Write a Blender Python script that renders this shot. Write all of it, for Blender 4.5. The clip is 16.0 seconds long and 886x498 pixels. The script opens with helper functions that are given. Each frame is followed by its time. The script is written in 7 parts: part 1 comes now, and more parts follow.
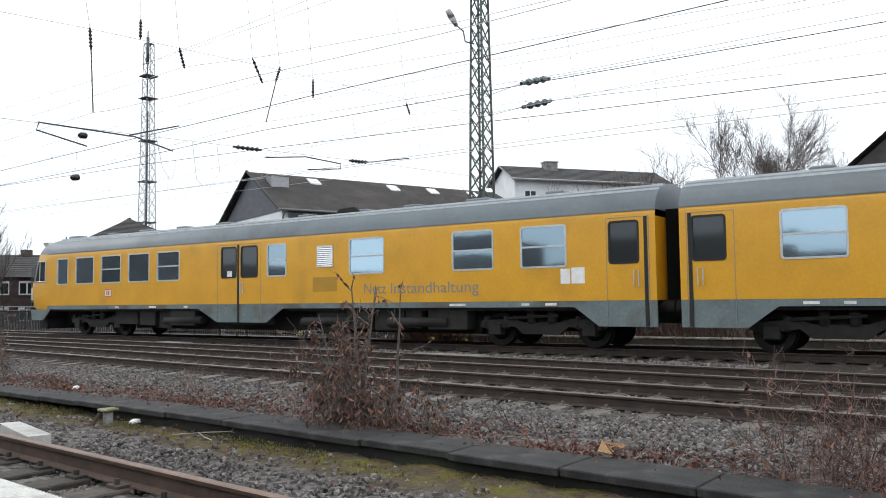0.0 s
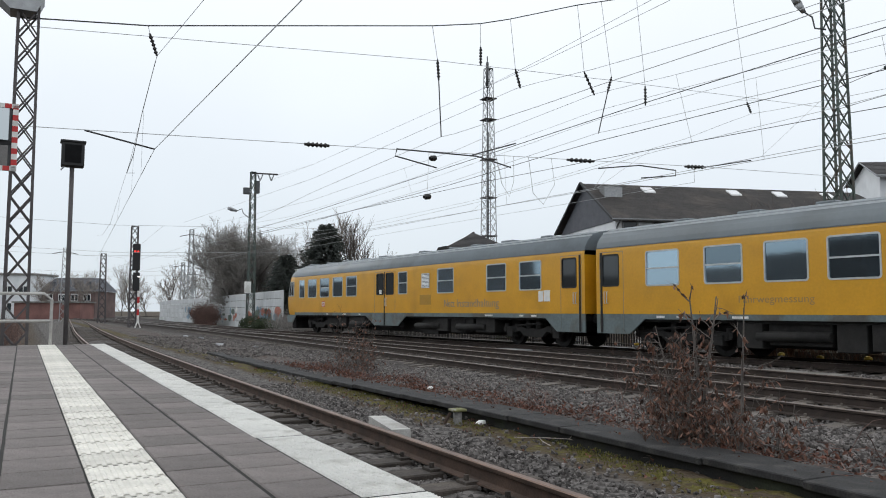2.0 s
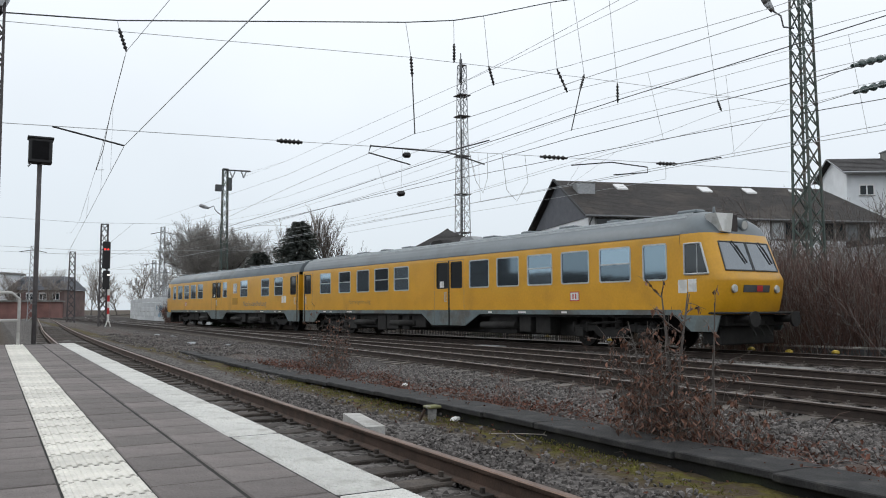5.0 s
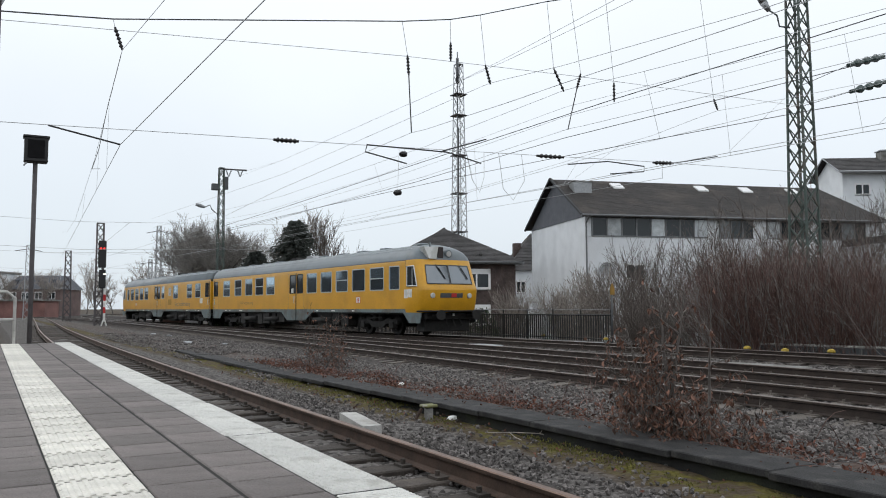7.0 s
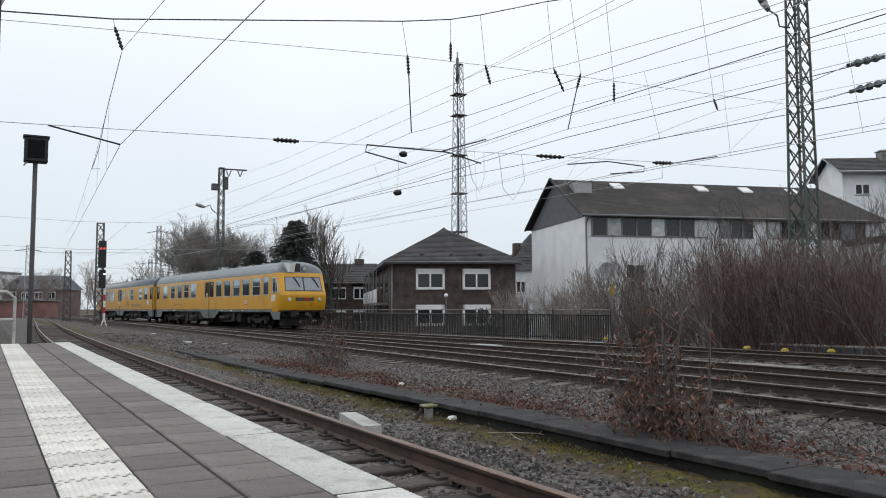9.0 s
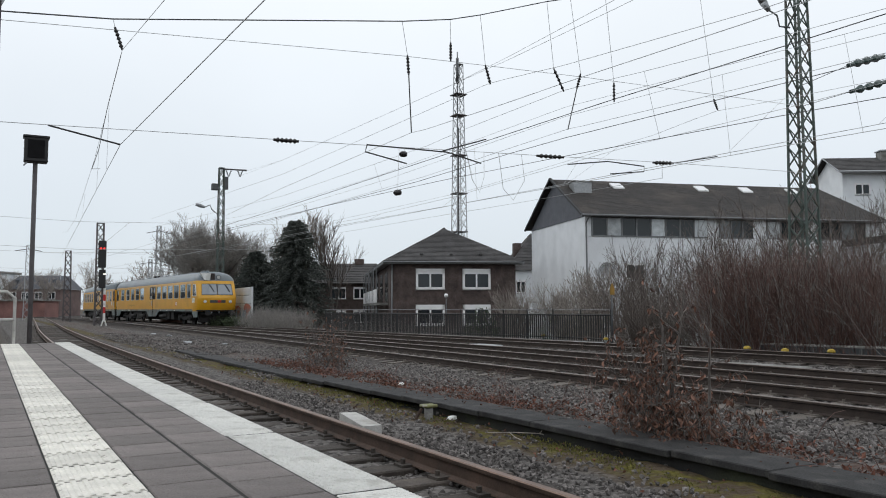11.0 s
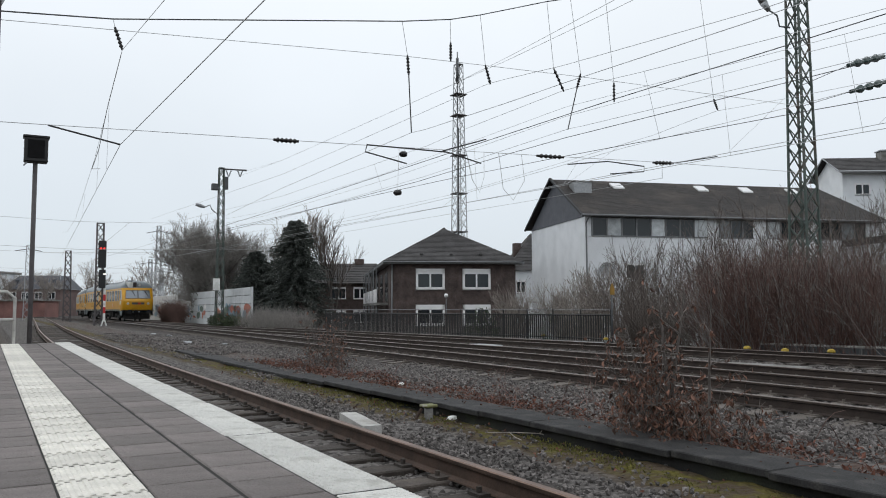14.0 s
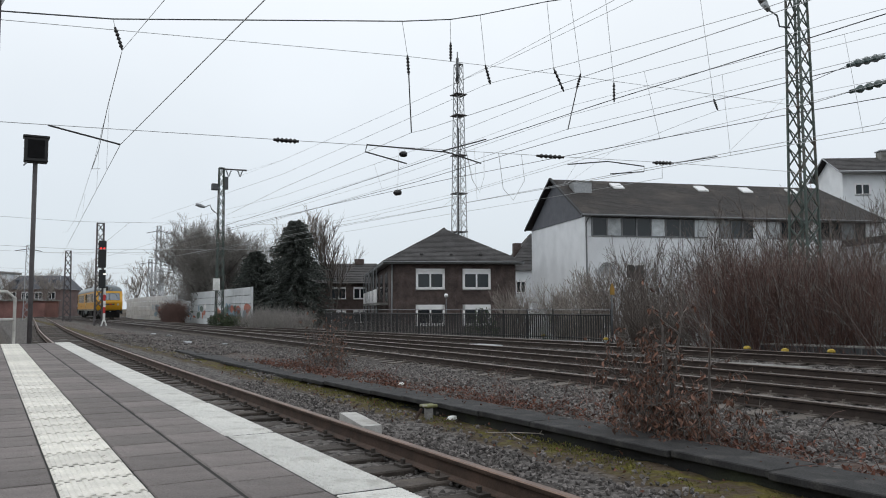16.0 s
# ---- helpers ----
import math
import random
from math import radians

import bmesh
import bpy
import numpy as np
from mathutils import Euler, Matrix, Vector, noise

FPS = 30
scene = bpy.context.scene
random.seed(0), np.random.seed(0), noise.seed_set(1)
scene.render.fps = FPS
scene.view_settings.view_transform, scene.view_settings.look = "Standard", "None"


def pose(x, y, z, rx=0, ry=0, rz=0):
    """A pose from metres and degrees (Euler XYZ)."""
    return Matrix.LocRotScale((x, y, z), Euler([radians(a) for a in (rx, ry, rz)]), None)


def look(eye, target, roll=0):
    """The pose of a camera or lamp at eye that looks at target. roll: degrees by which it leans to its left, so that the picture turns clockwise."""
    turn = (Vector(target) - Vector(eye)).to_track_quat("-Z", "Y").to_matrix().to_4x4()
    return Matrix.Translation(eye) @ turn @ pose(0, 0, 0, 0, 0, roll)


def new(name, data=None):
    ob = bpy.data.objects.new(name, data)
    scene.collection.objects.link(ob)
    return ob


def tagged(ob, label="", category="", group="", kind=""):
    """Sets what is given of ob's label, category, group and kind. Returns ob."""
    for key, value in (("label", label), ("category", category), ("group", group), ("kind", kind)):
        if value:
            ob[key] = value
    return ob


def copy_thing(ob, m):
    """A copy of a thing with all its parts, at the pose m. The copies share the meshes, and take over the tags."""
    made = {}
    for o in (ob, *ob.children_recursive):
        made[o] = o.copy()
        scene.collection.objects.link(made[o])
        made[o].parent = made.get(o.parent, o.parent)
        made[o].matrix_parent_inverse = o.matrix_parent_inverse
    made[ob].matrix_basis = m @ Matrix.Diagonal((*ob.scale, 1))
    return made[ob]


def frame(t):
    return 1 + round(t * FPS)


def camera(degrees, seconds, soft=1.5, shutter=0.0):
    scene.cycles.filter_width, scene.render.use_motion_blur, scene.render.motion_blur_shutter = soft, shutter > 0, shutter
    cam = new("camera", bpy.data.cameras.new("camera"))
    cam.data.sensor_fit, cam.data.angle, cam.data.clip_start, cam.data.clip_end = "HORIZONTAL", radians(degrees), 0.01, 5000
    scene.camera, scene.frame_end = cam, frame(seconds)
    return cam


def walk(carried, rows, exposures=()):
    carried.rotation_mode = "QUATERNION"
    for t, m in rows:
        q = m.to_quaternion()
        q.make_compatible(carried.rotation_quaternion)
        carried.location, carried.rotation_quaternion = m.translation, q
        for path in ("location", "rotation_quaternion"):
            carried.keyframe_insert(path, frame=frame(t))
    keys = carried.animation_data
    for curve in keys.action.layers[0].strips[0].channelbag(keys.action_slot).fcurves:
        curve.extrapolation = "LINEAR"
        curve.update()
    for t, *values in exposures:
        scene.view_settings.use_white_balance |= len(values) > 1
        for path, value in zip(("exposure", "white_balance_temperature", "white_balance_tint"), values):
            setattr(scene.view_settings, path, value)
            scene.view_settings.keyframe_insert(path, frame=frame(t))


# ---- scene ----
# Rail heads lie at z = 0, the platform runs along y.
cam = camera(58.0, 16.0, soft=1.0)
PATH = [
    (0.0, pose(0.0, 0.0, 1.2, 93.660, 0.619, -51.032)),
    (0.5, pose(0.0, 0.0, 1.2, 93.888, 0.395, -39.677)),
    (1.0, pose(0.0, 0.0, 1.2, 94.093, 0.260, -33.293)),
    (1.5, pose(0.0, 0.0, 1.2, 94.312, -0.105, -30.112)),
    (2.0, pose(0.0, 0.0, 1.2, 94.493, -0.142, -27.400)),
    (2.5, pose(0.0, 0.0, 1.2, 94.638, 0.060, -26.854)),
    (3.0, pose(0.0, 0.0, 1.2, 94.736, -0.121, -26.688)),
    (3.5, pose(0.0, 0.0, 1.2, 94.803, -0.134, -26.938)),
    (4.0, pose(0.0, 0.0, 1.2, 94.807, -0.134, -27.038)),
    (4.5, pose(0.0, 0.0, 1.2, 94.512, 0.025, -28.209)),
    (5.0, pose(0.0, 0.0, 1.2, 94.267, 0.186, -29.240)),
    (7.5, pose(0.0, 0.0, 1.2, 94.200, 0.200, -29.485)),
    (16.0, pose(0.0, 0.0, 1.2, 94.200, 0.200, -29.485)),
]
walk(cam, PATH, exposures=[(0.0, 0.56), (0.5, 0.40), (1.0, 0.20), (1.5, 0.08), (3.0, -0.03), (3.9, -0.05), (5.0, 0.0), (7.5, 0.03), (9.0, 0.0), (12.0, -0.08), (16.0, -0.08)])

# ---------------------------------------------------------------- sky and sun
world = bpy.data.worlds.new("overcast_sky")
scene.world = world
world.use_nodes = True
wn, wl = world.node_tree.nodes, world.node_tree.links
wbg = wn["Background"]
sky = wn.new("ShaderNodeTexSky")
sky.sky_type = "NISHITA"
sky.sun_disc = False
sky.sun_elevation = radians(38)
sky.sun_rotation = radians(150)
skyscale = wn.new("ShaderNodeMix")
skyscale.data_type = "RGBA"
skyscale.blend_type = "MULTIPLY"
skyscale.inputs[0].default_value = 1.0
skyscale.inputs[7].default_value = (0.1, 0.1, 0.1, 1)
wl.new(sky.outputs[0], skyscale.inputs[6])
wtc = wn.new("ShaderNodeTexCoord")
wsep = wn.new("ShaderNodeSeparateXYZ")
wl.new(wtc.outputs["Generated"], wsep.inputs[0])
cloudramp = wn.new("ShaderNodeValToRGB")
cloudramp.color_ramp.elements[0].position = 0.0
cloudramp.color_ramp.elements[0].color = (0.56, 0.615, 0.67, 1)
cloudramp.color_ramp.elements[1].position = 0.45
cloudramp.color_ramp.elements[1].color = (0.86, 0.90, 0.935, 1)
wl.new(wsep.outputs[2], cloudramp.inputs[0])
wnoise = wn.new("ShaderNodeTexNoise")
wnoise.inputs["Scale"].default_value = 2.2
wnoise.inputs["Detail"].default_value = 5
wl.new(wtc.outputs["Generated"], wnoise.inputs[0])
wmr = wn.new("ShaderNodeMapRange")
wmr.inputs[3].default_value = 0.90
wmr.inputs[4].default_value = 1.10
wl.new(wnoise.outputs[0], wmr.inputs[0])
wmul = wn.new("ShaderNodeMix")
wmul.data_type = "RGBA"
wmul.blend_type = "MULTIPLY"
wmul.inputs[0].default_value = 1.0
wl.new(cloudramp.outputs[0], wmul.inputs[6])
wl.new(wmr.outputs[0], wmul.inputs[7])
wmix = wn.new("ShaderNodeMix")
wmix.data_type = "RGBA"
wmix.inputs[0].default_value = 0.92
wl.new(skyscale.outputs[2], wmix.inputs[6])
wl.new(wmul.outputs[2], wmix.inputs[7])
wl.new(wmix.outputs[2], wbg.inputs[0])
wbg.inputs[1].default_value = 1.28

sun = new("sun", bpy.data.lights.new("sun", "SUN"))
sun.data.energy = 0.45
sun.data.angle = radians(25)
sun.data.color = (1.0, 0.97, 0.93)
sun.matrix_world = look((0, 0, 0), (0.38, -0.65, -0.62))


# ---------------------------------------------------------------- materials
def mat(name, color, rough=0.7, metal=0.0, vary=0.25, scale=6.0, fine=60.0, bump=0.0, bumpscale=80.0, spec=0.5,
        second=None, obj_random=0.0, coat=0.0, island=0.0, second_scale=2.0, second_edge=(0.5, 0.62)):
    """A procedural surface: base colour with coarse and fine variation, an optional second colour in patches, bump."""
    m = bpy.data.materials.new(name)
    m.use_nodes = True
    n, l = m.node_tree.nodes, m.node_tree.links
    p = n["Principled BSDF"]
    p.inputs["Roughness"].default_value = rough
    p.inputs["Metallic"].default_value = metal
    p.inputs["Specular IOR Level"].default_value = spec
    p.inputs["Coat Weight"].default_value = coat
    p.inputs["Coat Roughness"].default_value = 0.15
    tc = n.new("ShaderNodeTexCoord")
    base = n.new("ShaderNodeRGB")
    base.outputs[0].default_value = (*color, 1)
    out = base.outputs[0]
    if second:
        nz = n.new("ShaderNodeTexNoise")
        nz.inputs["Scale"].default_value = second_scale
        nz.inputs["Detail"].default_value = 6
        l.new(tc.outputs["Object"], nz.inputs[0])
        mr = n.new("ShaderNodeMapRange")
        mr.inputs[1].default_value, mr.inputs[2].default_value = second_edge
        l.new(nz.outputs[0], mr.inputs[0])
        mx = n.new("ShaderNodeMix")
        mx.data_type = "RGBA"
        l.new(mr.outputs[0], mx.inputs[0])
        l.new(out, mx.inputs[6])
        mx.inputs[7].default_value = (*second, 1)
        out = mx.outputs[2]
    for sc, amount in ((scale, vary), (fine, vary * 0.7)):
        if amount <= 0:
            continue
        nz = n.new("ShaderNodeTexNoise")
        nz.inputs["Scale"].default_value = sc
        nz.inputs["Detail"].default_value = 4
        l.new(tc.outputs["Object"], nz.inputs[0])
        mr = n.new("ShaderNodeMapRange")
        mr.inputs[1].default_value, mr.inputs[2].default_value = 0.3, 0.7
        mr.inputs[3].default_value, mr.inputs[4].default_value = 1 - amount, 1 + amount
        l.new(nz.outputs[0], mr.inputs[0])
        mx = n.new("ShaderNodeMix")
        mx.data_type, mx.blend_type = "RGBA", "MULTIPLY"
        mx.inputs[0].default_value = 1.0
        l.new(out, mx.inputs[6])
        l.new(mr.outputs[0], mx.inputs[7])
        out = mx.outputs[2]
    for amount, node, sock in ((obj_random, "ShaderNodeObjectInfo", "Random"), (island, "ShaderNodeNewGeometry", "Random Per Island")):
        if amount > 0:
            oi = n.new(node)
            mr = n.new("ShaderNodeMapRange")
            mr.inputs[3].default_value, mr.inputs[4].default_value = 1 - amount, 1 + amount
            l.new(oi.outputs[sock], mr.inputs[0])
            mx = n.new("ShaderNodeMix")
            mx.data_type, mx.blend_type = "RGBA", "MULTIPLY"
            mx.inputs[0].default_value = 1.0
            l.new(out, mx.inputs[6])
            l.new(mr.outputs[0], mx.inputs[7])
            out = mx.outputs[2]
    l.new(out, p.inputs["Base Color"])
    if bump > 0:
        nz = n.new("ShaderNodeTexNoise")
        nz.inputs["Scale"].default_value = bumpscale
        nz.inputs["Detail"].default_value = 5
        l.new(tc.outputs["Object"], nz.inputs[0])
        b = n.new("ShaderNodeBump")
        b.inputs["Strength"].default_value = bump
        b.inputs["Distance"].default_value = 0.02
        l.new(nz.outputs[0], b.inputs["Height"])
        l.new(b.outputs[0], p.inputs["Normal"])
    return m


def glow(name, color, strength):
    m = bpy.data.materials.new(name)
    m.use_nodes = True
    p = m.node_tree.nodes["Principled BSDF"]
    p.inputs["Base Color"].default_value = (*color, 1)
    p.inputs["Emission Color"].default_value = (*color, 1)
    p.inputs["Emission Strength"].default_value = strength
    return m


M_YELLOW = mat("yellow_paint", (0.645, 0.325, 0.016), 0.34, vary=0.07, scale=1.2, fine=14, coat=0.12, second=(0.47, 0.24, 0.02), second_scale=0.8, second_edge=(0.55, 0.85), bump=0.02, bumpscale=3)
M_ROOF_GREY = mat("grey_roof_paint", (0.150, 0.176, 0.192), 0.42, vary=0.07, scale=0.8, fine=9, second=(0.125, 0.145, 0.155), second_scale=0.6)
M_SEAM = mat("pale_roof_seam", (0.50, 0.53, 0.55), 0.5, vary=0.12)
M_SKIRT = mat("grey_skirt_paint", (0.13, 0.165, 0.17), 0.5, vary=0.15, scale=1.5, fine=12, second=(0.10, 0.10, 0.09), second_scale=1.2)
# grime colour, taken darker to include the shade beneath the cars
M_UNDER = mat("underframe_dirt_and_shade", (0.014, 0.013, 0.012), 0.85, vary=0.4, scale=4, fine=30, bump=0.2)
# steel nearly black: the shade under the skirts is in its colour
M_WHEEL = mat("shade_darkened_wheel_steel", (0.012, 0.011, 0.010), 0.5, 0.6, vary=0.3)
# blue tint and random pane tone stand in for differing sky reflections
M_GLASS = mat("coated_sky_tinted_glass", (0.28, 0.375, 0.44), 0.05, 0.85, vary=0.0, spec=0.8, obj_random=0.5, bump=0.05, bumpscale=1.5)
M_DARKGLASS = mat("dark_window_glass", (0.06, 0.068, 0.073), 0.06, 0.4, vary=0.0, spec=0.6, obj_random=0.4)
M_SCREEN = mat("tinted_windscreen", (0.20, 0.22, 0.24), 0.06, 0.7, vary=0.0, spec=0.6)
M_ALU = mat("aluminium_frame", (0.55, 0.57, 0.58), 0.4, 0.7, vary=0.1)
M_RUBBER = mat("black_rubber", (0.012, 0.012, 0.012), 0.7, vary=0.2)
M_WHITE = mat("white_paint", (0.75, 0.75, 0.73), 0.5, vary=0.08, second=(0.55, 0.55, 0.52), second_scale=3)
M_RED = mat("red_paint", (0.50, 0.03, 0.03), 0.5, vary=0.1)
M_DARKGREY = mat("dark_grey_plate", (0.07, 0.075, 0.08), 0.5, vary=0.15)
M_LETTER = mat("grey_lettering", (0.20, 0.20, 0.19), 0.5, vary=0.05)
M_FADED = mat("faded_lettering", (0.33, 0.215, 0.075), 0.5, vary=0.1)
M_LAMPGLASS = mat("lamp_glass", (0.6, 0.6, 0.58), 0.1, 0.2, vary=0.0)
M_RAILSIDE = mat("rusty_rail", (0.060, 0.036, 0.025), 0.75, 0.1, vary=0.35, scale=5, fine=60, bump=0.2)
M_MAINRAIL = mat("dark_grimy_rail", (0.036, 0.025, 0.020), 0.8, 0.1, vary=0.3, scale=5, fine=60, bump=0.2)
M_RAILTOP = mat("worn_rail_head", (0.135, 0.112, 0.10), 0.45, 0.6, vary=0.2, scale=2)
M_RUSTTOP = mat("rust_dull_rail_head", (0.15, 0.095, 0.07), 0.5, 0.45, vary=0.25, scale=3)
M_WOOD_SLEEPER = mat("oiled_timber_sleeper", (0.056, 0.046, 0.039), 0.9, vary=0.35, scale=8, fine=70, bump=0.5, bumpscale=40, obj_random=0.35)
M_CONC_SLEEPER = mat("concrete_sleeper", (0.105, 0.090, 0.078), 0.9, vary=0.25, scale=5, fine=60, bump=0.3, obj_random=0.25)
M_BALLAST = mat("ballast_stone", (0.130, 0.118, 0.112), 0.95, vary=0.3, scale=18, fine=150, bump=0.4, island=0.55)
M_PAVER = mat("grey_paving_slab", (0.186, 0.163, 0.155), 0.85, vary=0.2, scale=9, fine=170, bump=0.7, bumpscale=130, obj_random=0.2, second=(0.155, 0.136, 0.129), second_scale=5)
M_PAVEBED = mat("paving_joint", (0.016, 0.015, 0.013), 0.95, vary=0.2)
M_TACTILE = mat("white_tactile_slab", (0.63, 0.605, 0.55), 0.75, vary=0.14, scale=10, fine=120, bump=0.2, obj_random=0.12, second=(0.14, 0.115, 0.09), second_scale=26, second_edge=(0.62, 0.74))
M_EDGE = mat("white_edge_slab", (0.68, 0.67, 0.635), 0.75, vary=0.08, scale=4, fine=160, bump=0.8, bumpscale=75, obj_random=0.05, second=(0.38, 0.365, 0.33), second_scale=9, second_edge=(0.5, 0.78))
M_CONCRETE = mat("old_concrete", (0.21, 0.205, 0.195), 0.9, vary=0.25, scale=3, fine=50, bump=0.3, second=(0.12, 0.115, 0.10), second_scale=1.5)
M_PALECONC = mat("pale_concrete", (0.42, 0.41, 0.39), 0.85, vary=0.2, scale=3, fine=50, second=(0.28, 0.27, 0.25), second_scale=2)
M_KERB = mat("dark_kerb_slab", (0.024, 0.0235, 0.024), 0.8, spec=0.3, vary=0.45, scale=4, fine=60, bump=0.25, obj_random=0.2, second=(0.040, 0.038, 0.036), second_scale=6)
M_GREENSTEEL = mat("green_mast_paint", (0.055, 0.078, 0.068), 0.6, 0.1, vary=0.2, scale=3, second=(0.09, 0.065, 0.05), second_scale=2.2, second_edge=(0.5, 0.7))
M_RUSTSTEEL = mat("brown_mast_steel", (0.088, 0.080, 0.082), 0.7, 0.2, vary=0.25, scale=3)
M_GALV = mat("galvanised_steel", (0.33, 0.34, 0.35), 0.5, 0.6, vary=0.15)
M_WIRE = mat("weathered_wire", (0.44, 0.45, 0.455), 0.6, 0.3, vary=0.1)
M_DARKWIRE = mat("dark_span_wire", (0.05, 0.05, 0.052), 0.6, 0.3, vary=0.1)
M_INSUL = mat("brown_insulator", (0.012, 0.010, 0.010), 0.3, vary=0.1)
M_INSULG = mat("green_glass_insulator", (0.035, 0.06, 0.055), 0.2, vary=0.1)
M_BLACK = mat("matt_black_housing", (0.012, 0.012, 0.013), 0.6, vary=0.2)
M_BRICK = mat("dark_brown_brick", (0.074, 0.055, 0.050), 0.9, vary=0.42, scale=1.6, fine=11, bump=0.3, second=(0.065, 0.045, 0.04), second_scale=5)
M_TILE = mat("dark_roof_tile", (0.042, 0.039, 0.039), 0.8, vary=0.25, scale=1.2, fine=9, island=0.12, second=(0.060, 0.057, 0.057), second_scale=0.5)
M_TILE_RED = mat("weathered_brown_roof_tile", (0.046, 0.041, 0.039), 0.85, vary=0.2, scale=1.5, fine=9, island=0.1, second=(0.070, 0.060, 0.053), second_scale=0.4)
M_RENDERWALL = mat("white_render", (0.72, 0.74, 0.76), 0.9, vary=0.06, scale=0.8, fine=20, bump=0.1, second=(0.66, 0.68, 0.70), second_scale=0.35)
M_SLATE = mat("slate_gable", (0.085, 0.09, 0.105), 0.7, vary=0.15, scale=1.5, fine=8)
M_HOUSEGLASS = mat("house_window_glass", (0.030, 0.036, 0.040), 0.1, 0.1, vary=0.0, spec=0.4, obj_random=0.5)
M_PVC = mat("white_window_frame", (0.78, 0.78, 0.78), 0.4, vary=0.04)
M_ZINC = mat("zinc_gutter", (0.16, 0.165, 0.17), 0.5, 0.4, vary=0.15)
M_BARK = mat("grey_bark", (0.11, 0.095, 0.085), 0.9, vary=0.3, scale=10, fine=60)
M_TWIG = mat("grey_twigs", (0.255, 0.225, 0.20), 0.9, vary=0.2, island=0.3)
# twig colour paled so that far crowns look hazy
M_TWIGHAZE = mat("haze_lightened_twigs", (0.245, 0.228, 0.212), 0.9, vary=0.2, island=0.3)
M_SHRUB = mat("brown_grey_branches", (0.12, 0.10, 0.088), 0.9, vary=0.25, island=0.4)
M_REDTWIG = mat("red_brown_twigs", (0.122, 0.074, 0.062), 0.9, vary=0.2, island=0.6)
M_DEADLEAF = mat("dead_brown_leaf", (0.135, 0.066, 0.044), 0.75, vary=0.25, island=0.7)
M_LITTER = mat("leaf_litter", (0.125, 0.055, 0.038), 0.9, vary=0.25, island=0.6)
# needle green lightened to put the distance haze into it
M_NEEDLE = mat("haze_lightened_conifer", (0.066, 0.074, 0.066), 0.9, vary=0.3, island=0.4)
M_IVY = mat("ivy_leaf", (0.04, 0.055, 0.025), 0.8, vary=0.3, island=0.5)
M_GRASS = mat("moss_grass", (0.105, 0.10, 0.022), 0.9, vary=0.3, island=0.45)
M_PANEL = mat("pale_noise_barrier", (0.52, 0.54, 0.55), 0.8, vary=0.1, scale=1, obj_random=0.1)
M_GRAF1 = mat("blue_spray", (0.20, 0.30, 0.38), 0.7, vary=0.3, scale=2)
M_GRAF2 = mat("red_spray", (0.42, 0.14, 0.09), 0.7, vary=0.3, scale=2)
M_GRAF3 = mat("dark_green_spray", (0.10, 0.14, 0.11), 0.7, vary=0.3, scale=2)
M_MARKER = mat("yellow_marker", (0.42, 0.29, 0.03), 0.5, vary=0.15)
M_MIRROR = mat("mirror_glass", (0.46, 0.49, 0.50), 0.03, 1.0, vary=0.0)
M_SIGRED = glow("red_signal_light", (1.0, 0.05, 0.04), 1.0)
M_SIGWHITE = glow("white_signal_light", (1.0, 0.95, 0.9), 1.5)
M_TAN = mat("tan_cardboard", (0.50, 0.31, 0.15), 0.8, vary=0.2)
# brick red greyed down, with distance haze mixed into the colour
M_REDBRICK = mat("haze_greyed_red_brick", (0.15, 0.105, 0.098), 0.9, vary=0.25, scale=0.5, fine=6)


# ---------------------------------------------------------------- mesh helpers
def finish(name, bm, material, parent=None, label=""):
    me = bpy.data.meshes.new(name)
    bm.normal_update()
    bm.to_mesh(me)
    bm.free()
    for mm in (material if isinstance(material, (list, tuple)) else [material]):
        me.materials.append(mm)
    ob = new(name, me)
    if parent:
        ob.parent = parent
    if label:
        ob["label"] = label
    return ob


def part(name, bm, material, parent, label=""):
    return finish(name, bm, material, parent, label)


def thing(name, m=None, label="", category="", group="", kind=""):
    ob = new(name)
    ob.empty_display_size = 0.2
    if m is not None:
        ob.matrix_basis = m
    return tagged(ob, label, category, group, kind)


def B():
    return bmesh.new()


def box(bm, x0, x1, y0, y1, z0, z1, bevel=0.0, mi=0):
    vs = [bm.verts.new((x, y, z)) for z in (z0, z1) for y in (y0, y1) for x in (x0, x1)]
    fs = [bm.faces.new([vs[k] for k in q]) for q in ((0, 2, 3, 1), (4, 5, 7, 6), (0, 1, 5, 4), (2, 6, 7, 3), (0, 4, 6, 2), (1, 3, 7, 5))]
    for fc in fs:
        fc.material_index = mi
    if bevel > 0:
        es = {e for fc in fs for e in fc.edges}
        bmesh.ops.bevel(bm, geom=list(es), offset=bevel, segments=1, affect="EDGES")
    return bm


def tube(bm, p, q, r, r2=None, seg=6, caps=True, mi=0):
    p, q = Vector(p), Vector(q)
    d = q - p
    if d.length < 1e-6:
        return bm
    d.normalize()
    a = d.orthogonal().normalized()
    b = d.cross(a)
    r2 = r if r2 is None else r2
    ra = [bm.verts.new(p + (a * math.cos(2 * math.pi * k / seg) + b * math.sin(2 * math.pi * k / seg)) * r) for k in range(seg)]
    rb = [bm.verts.new(q + (a * math.cos(2 * math.pi * k / seg) + b * math.sin(2 * math.pi * k / seg)) * r2) for k in range(seg)]
    for k in range(seg):
        fc = bm.faces.new((ra[k], ra[(k + 1) % seg], rb[(k + 1) % seg], rb[k]))
        fc.smooth = seg > 6
        fc.material_index = mi
    if caps:
        bm.faces.new(ra[::-1]).material_index = mi
        bm.faces.new(rb).material_index = mi
    return bm


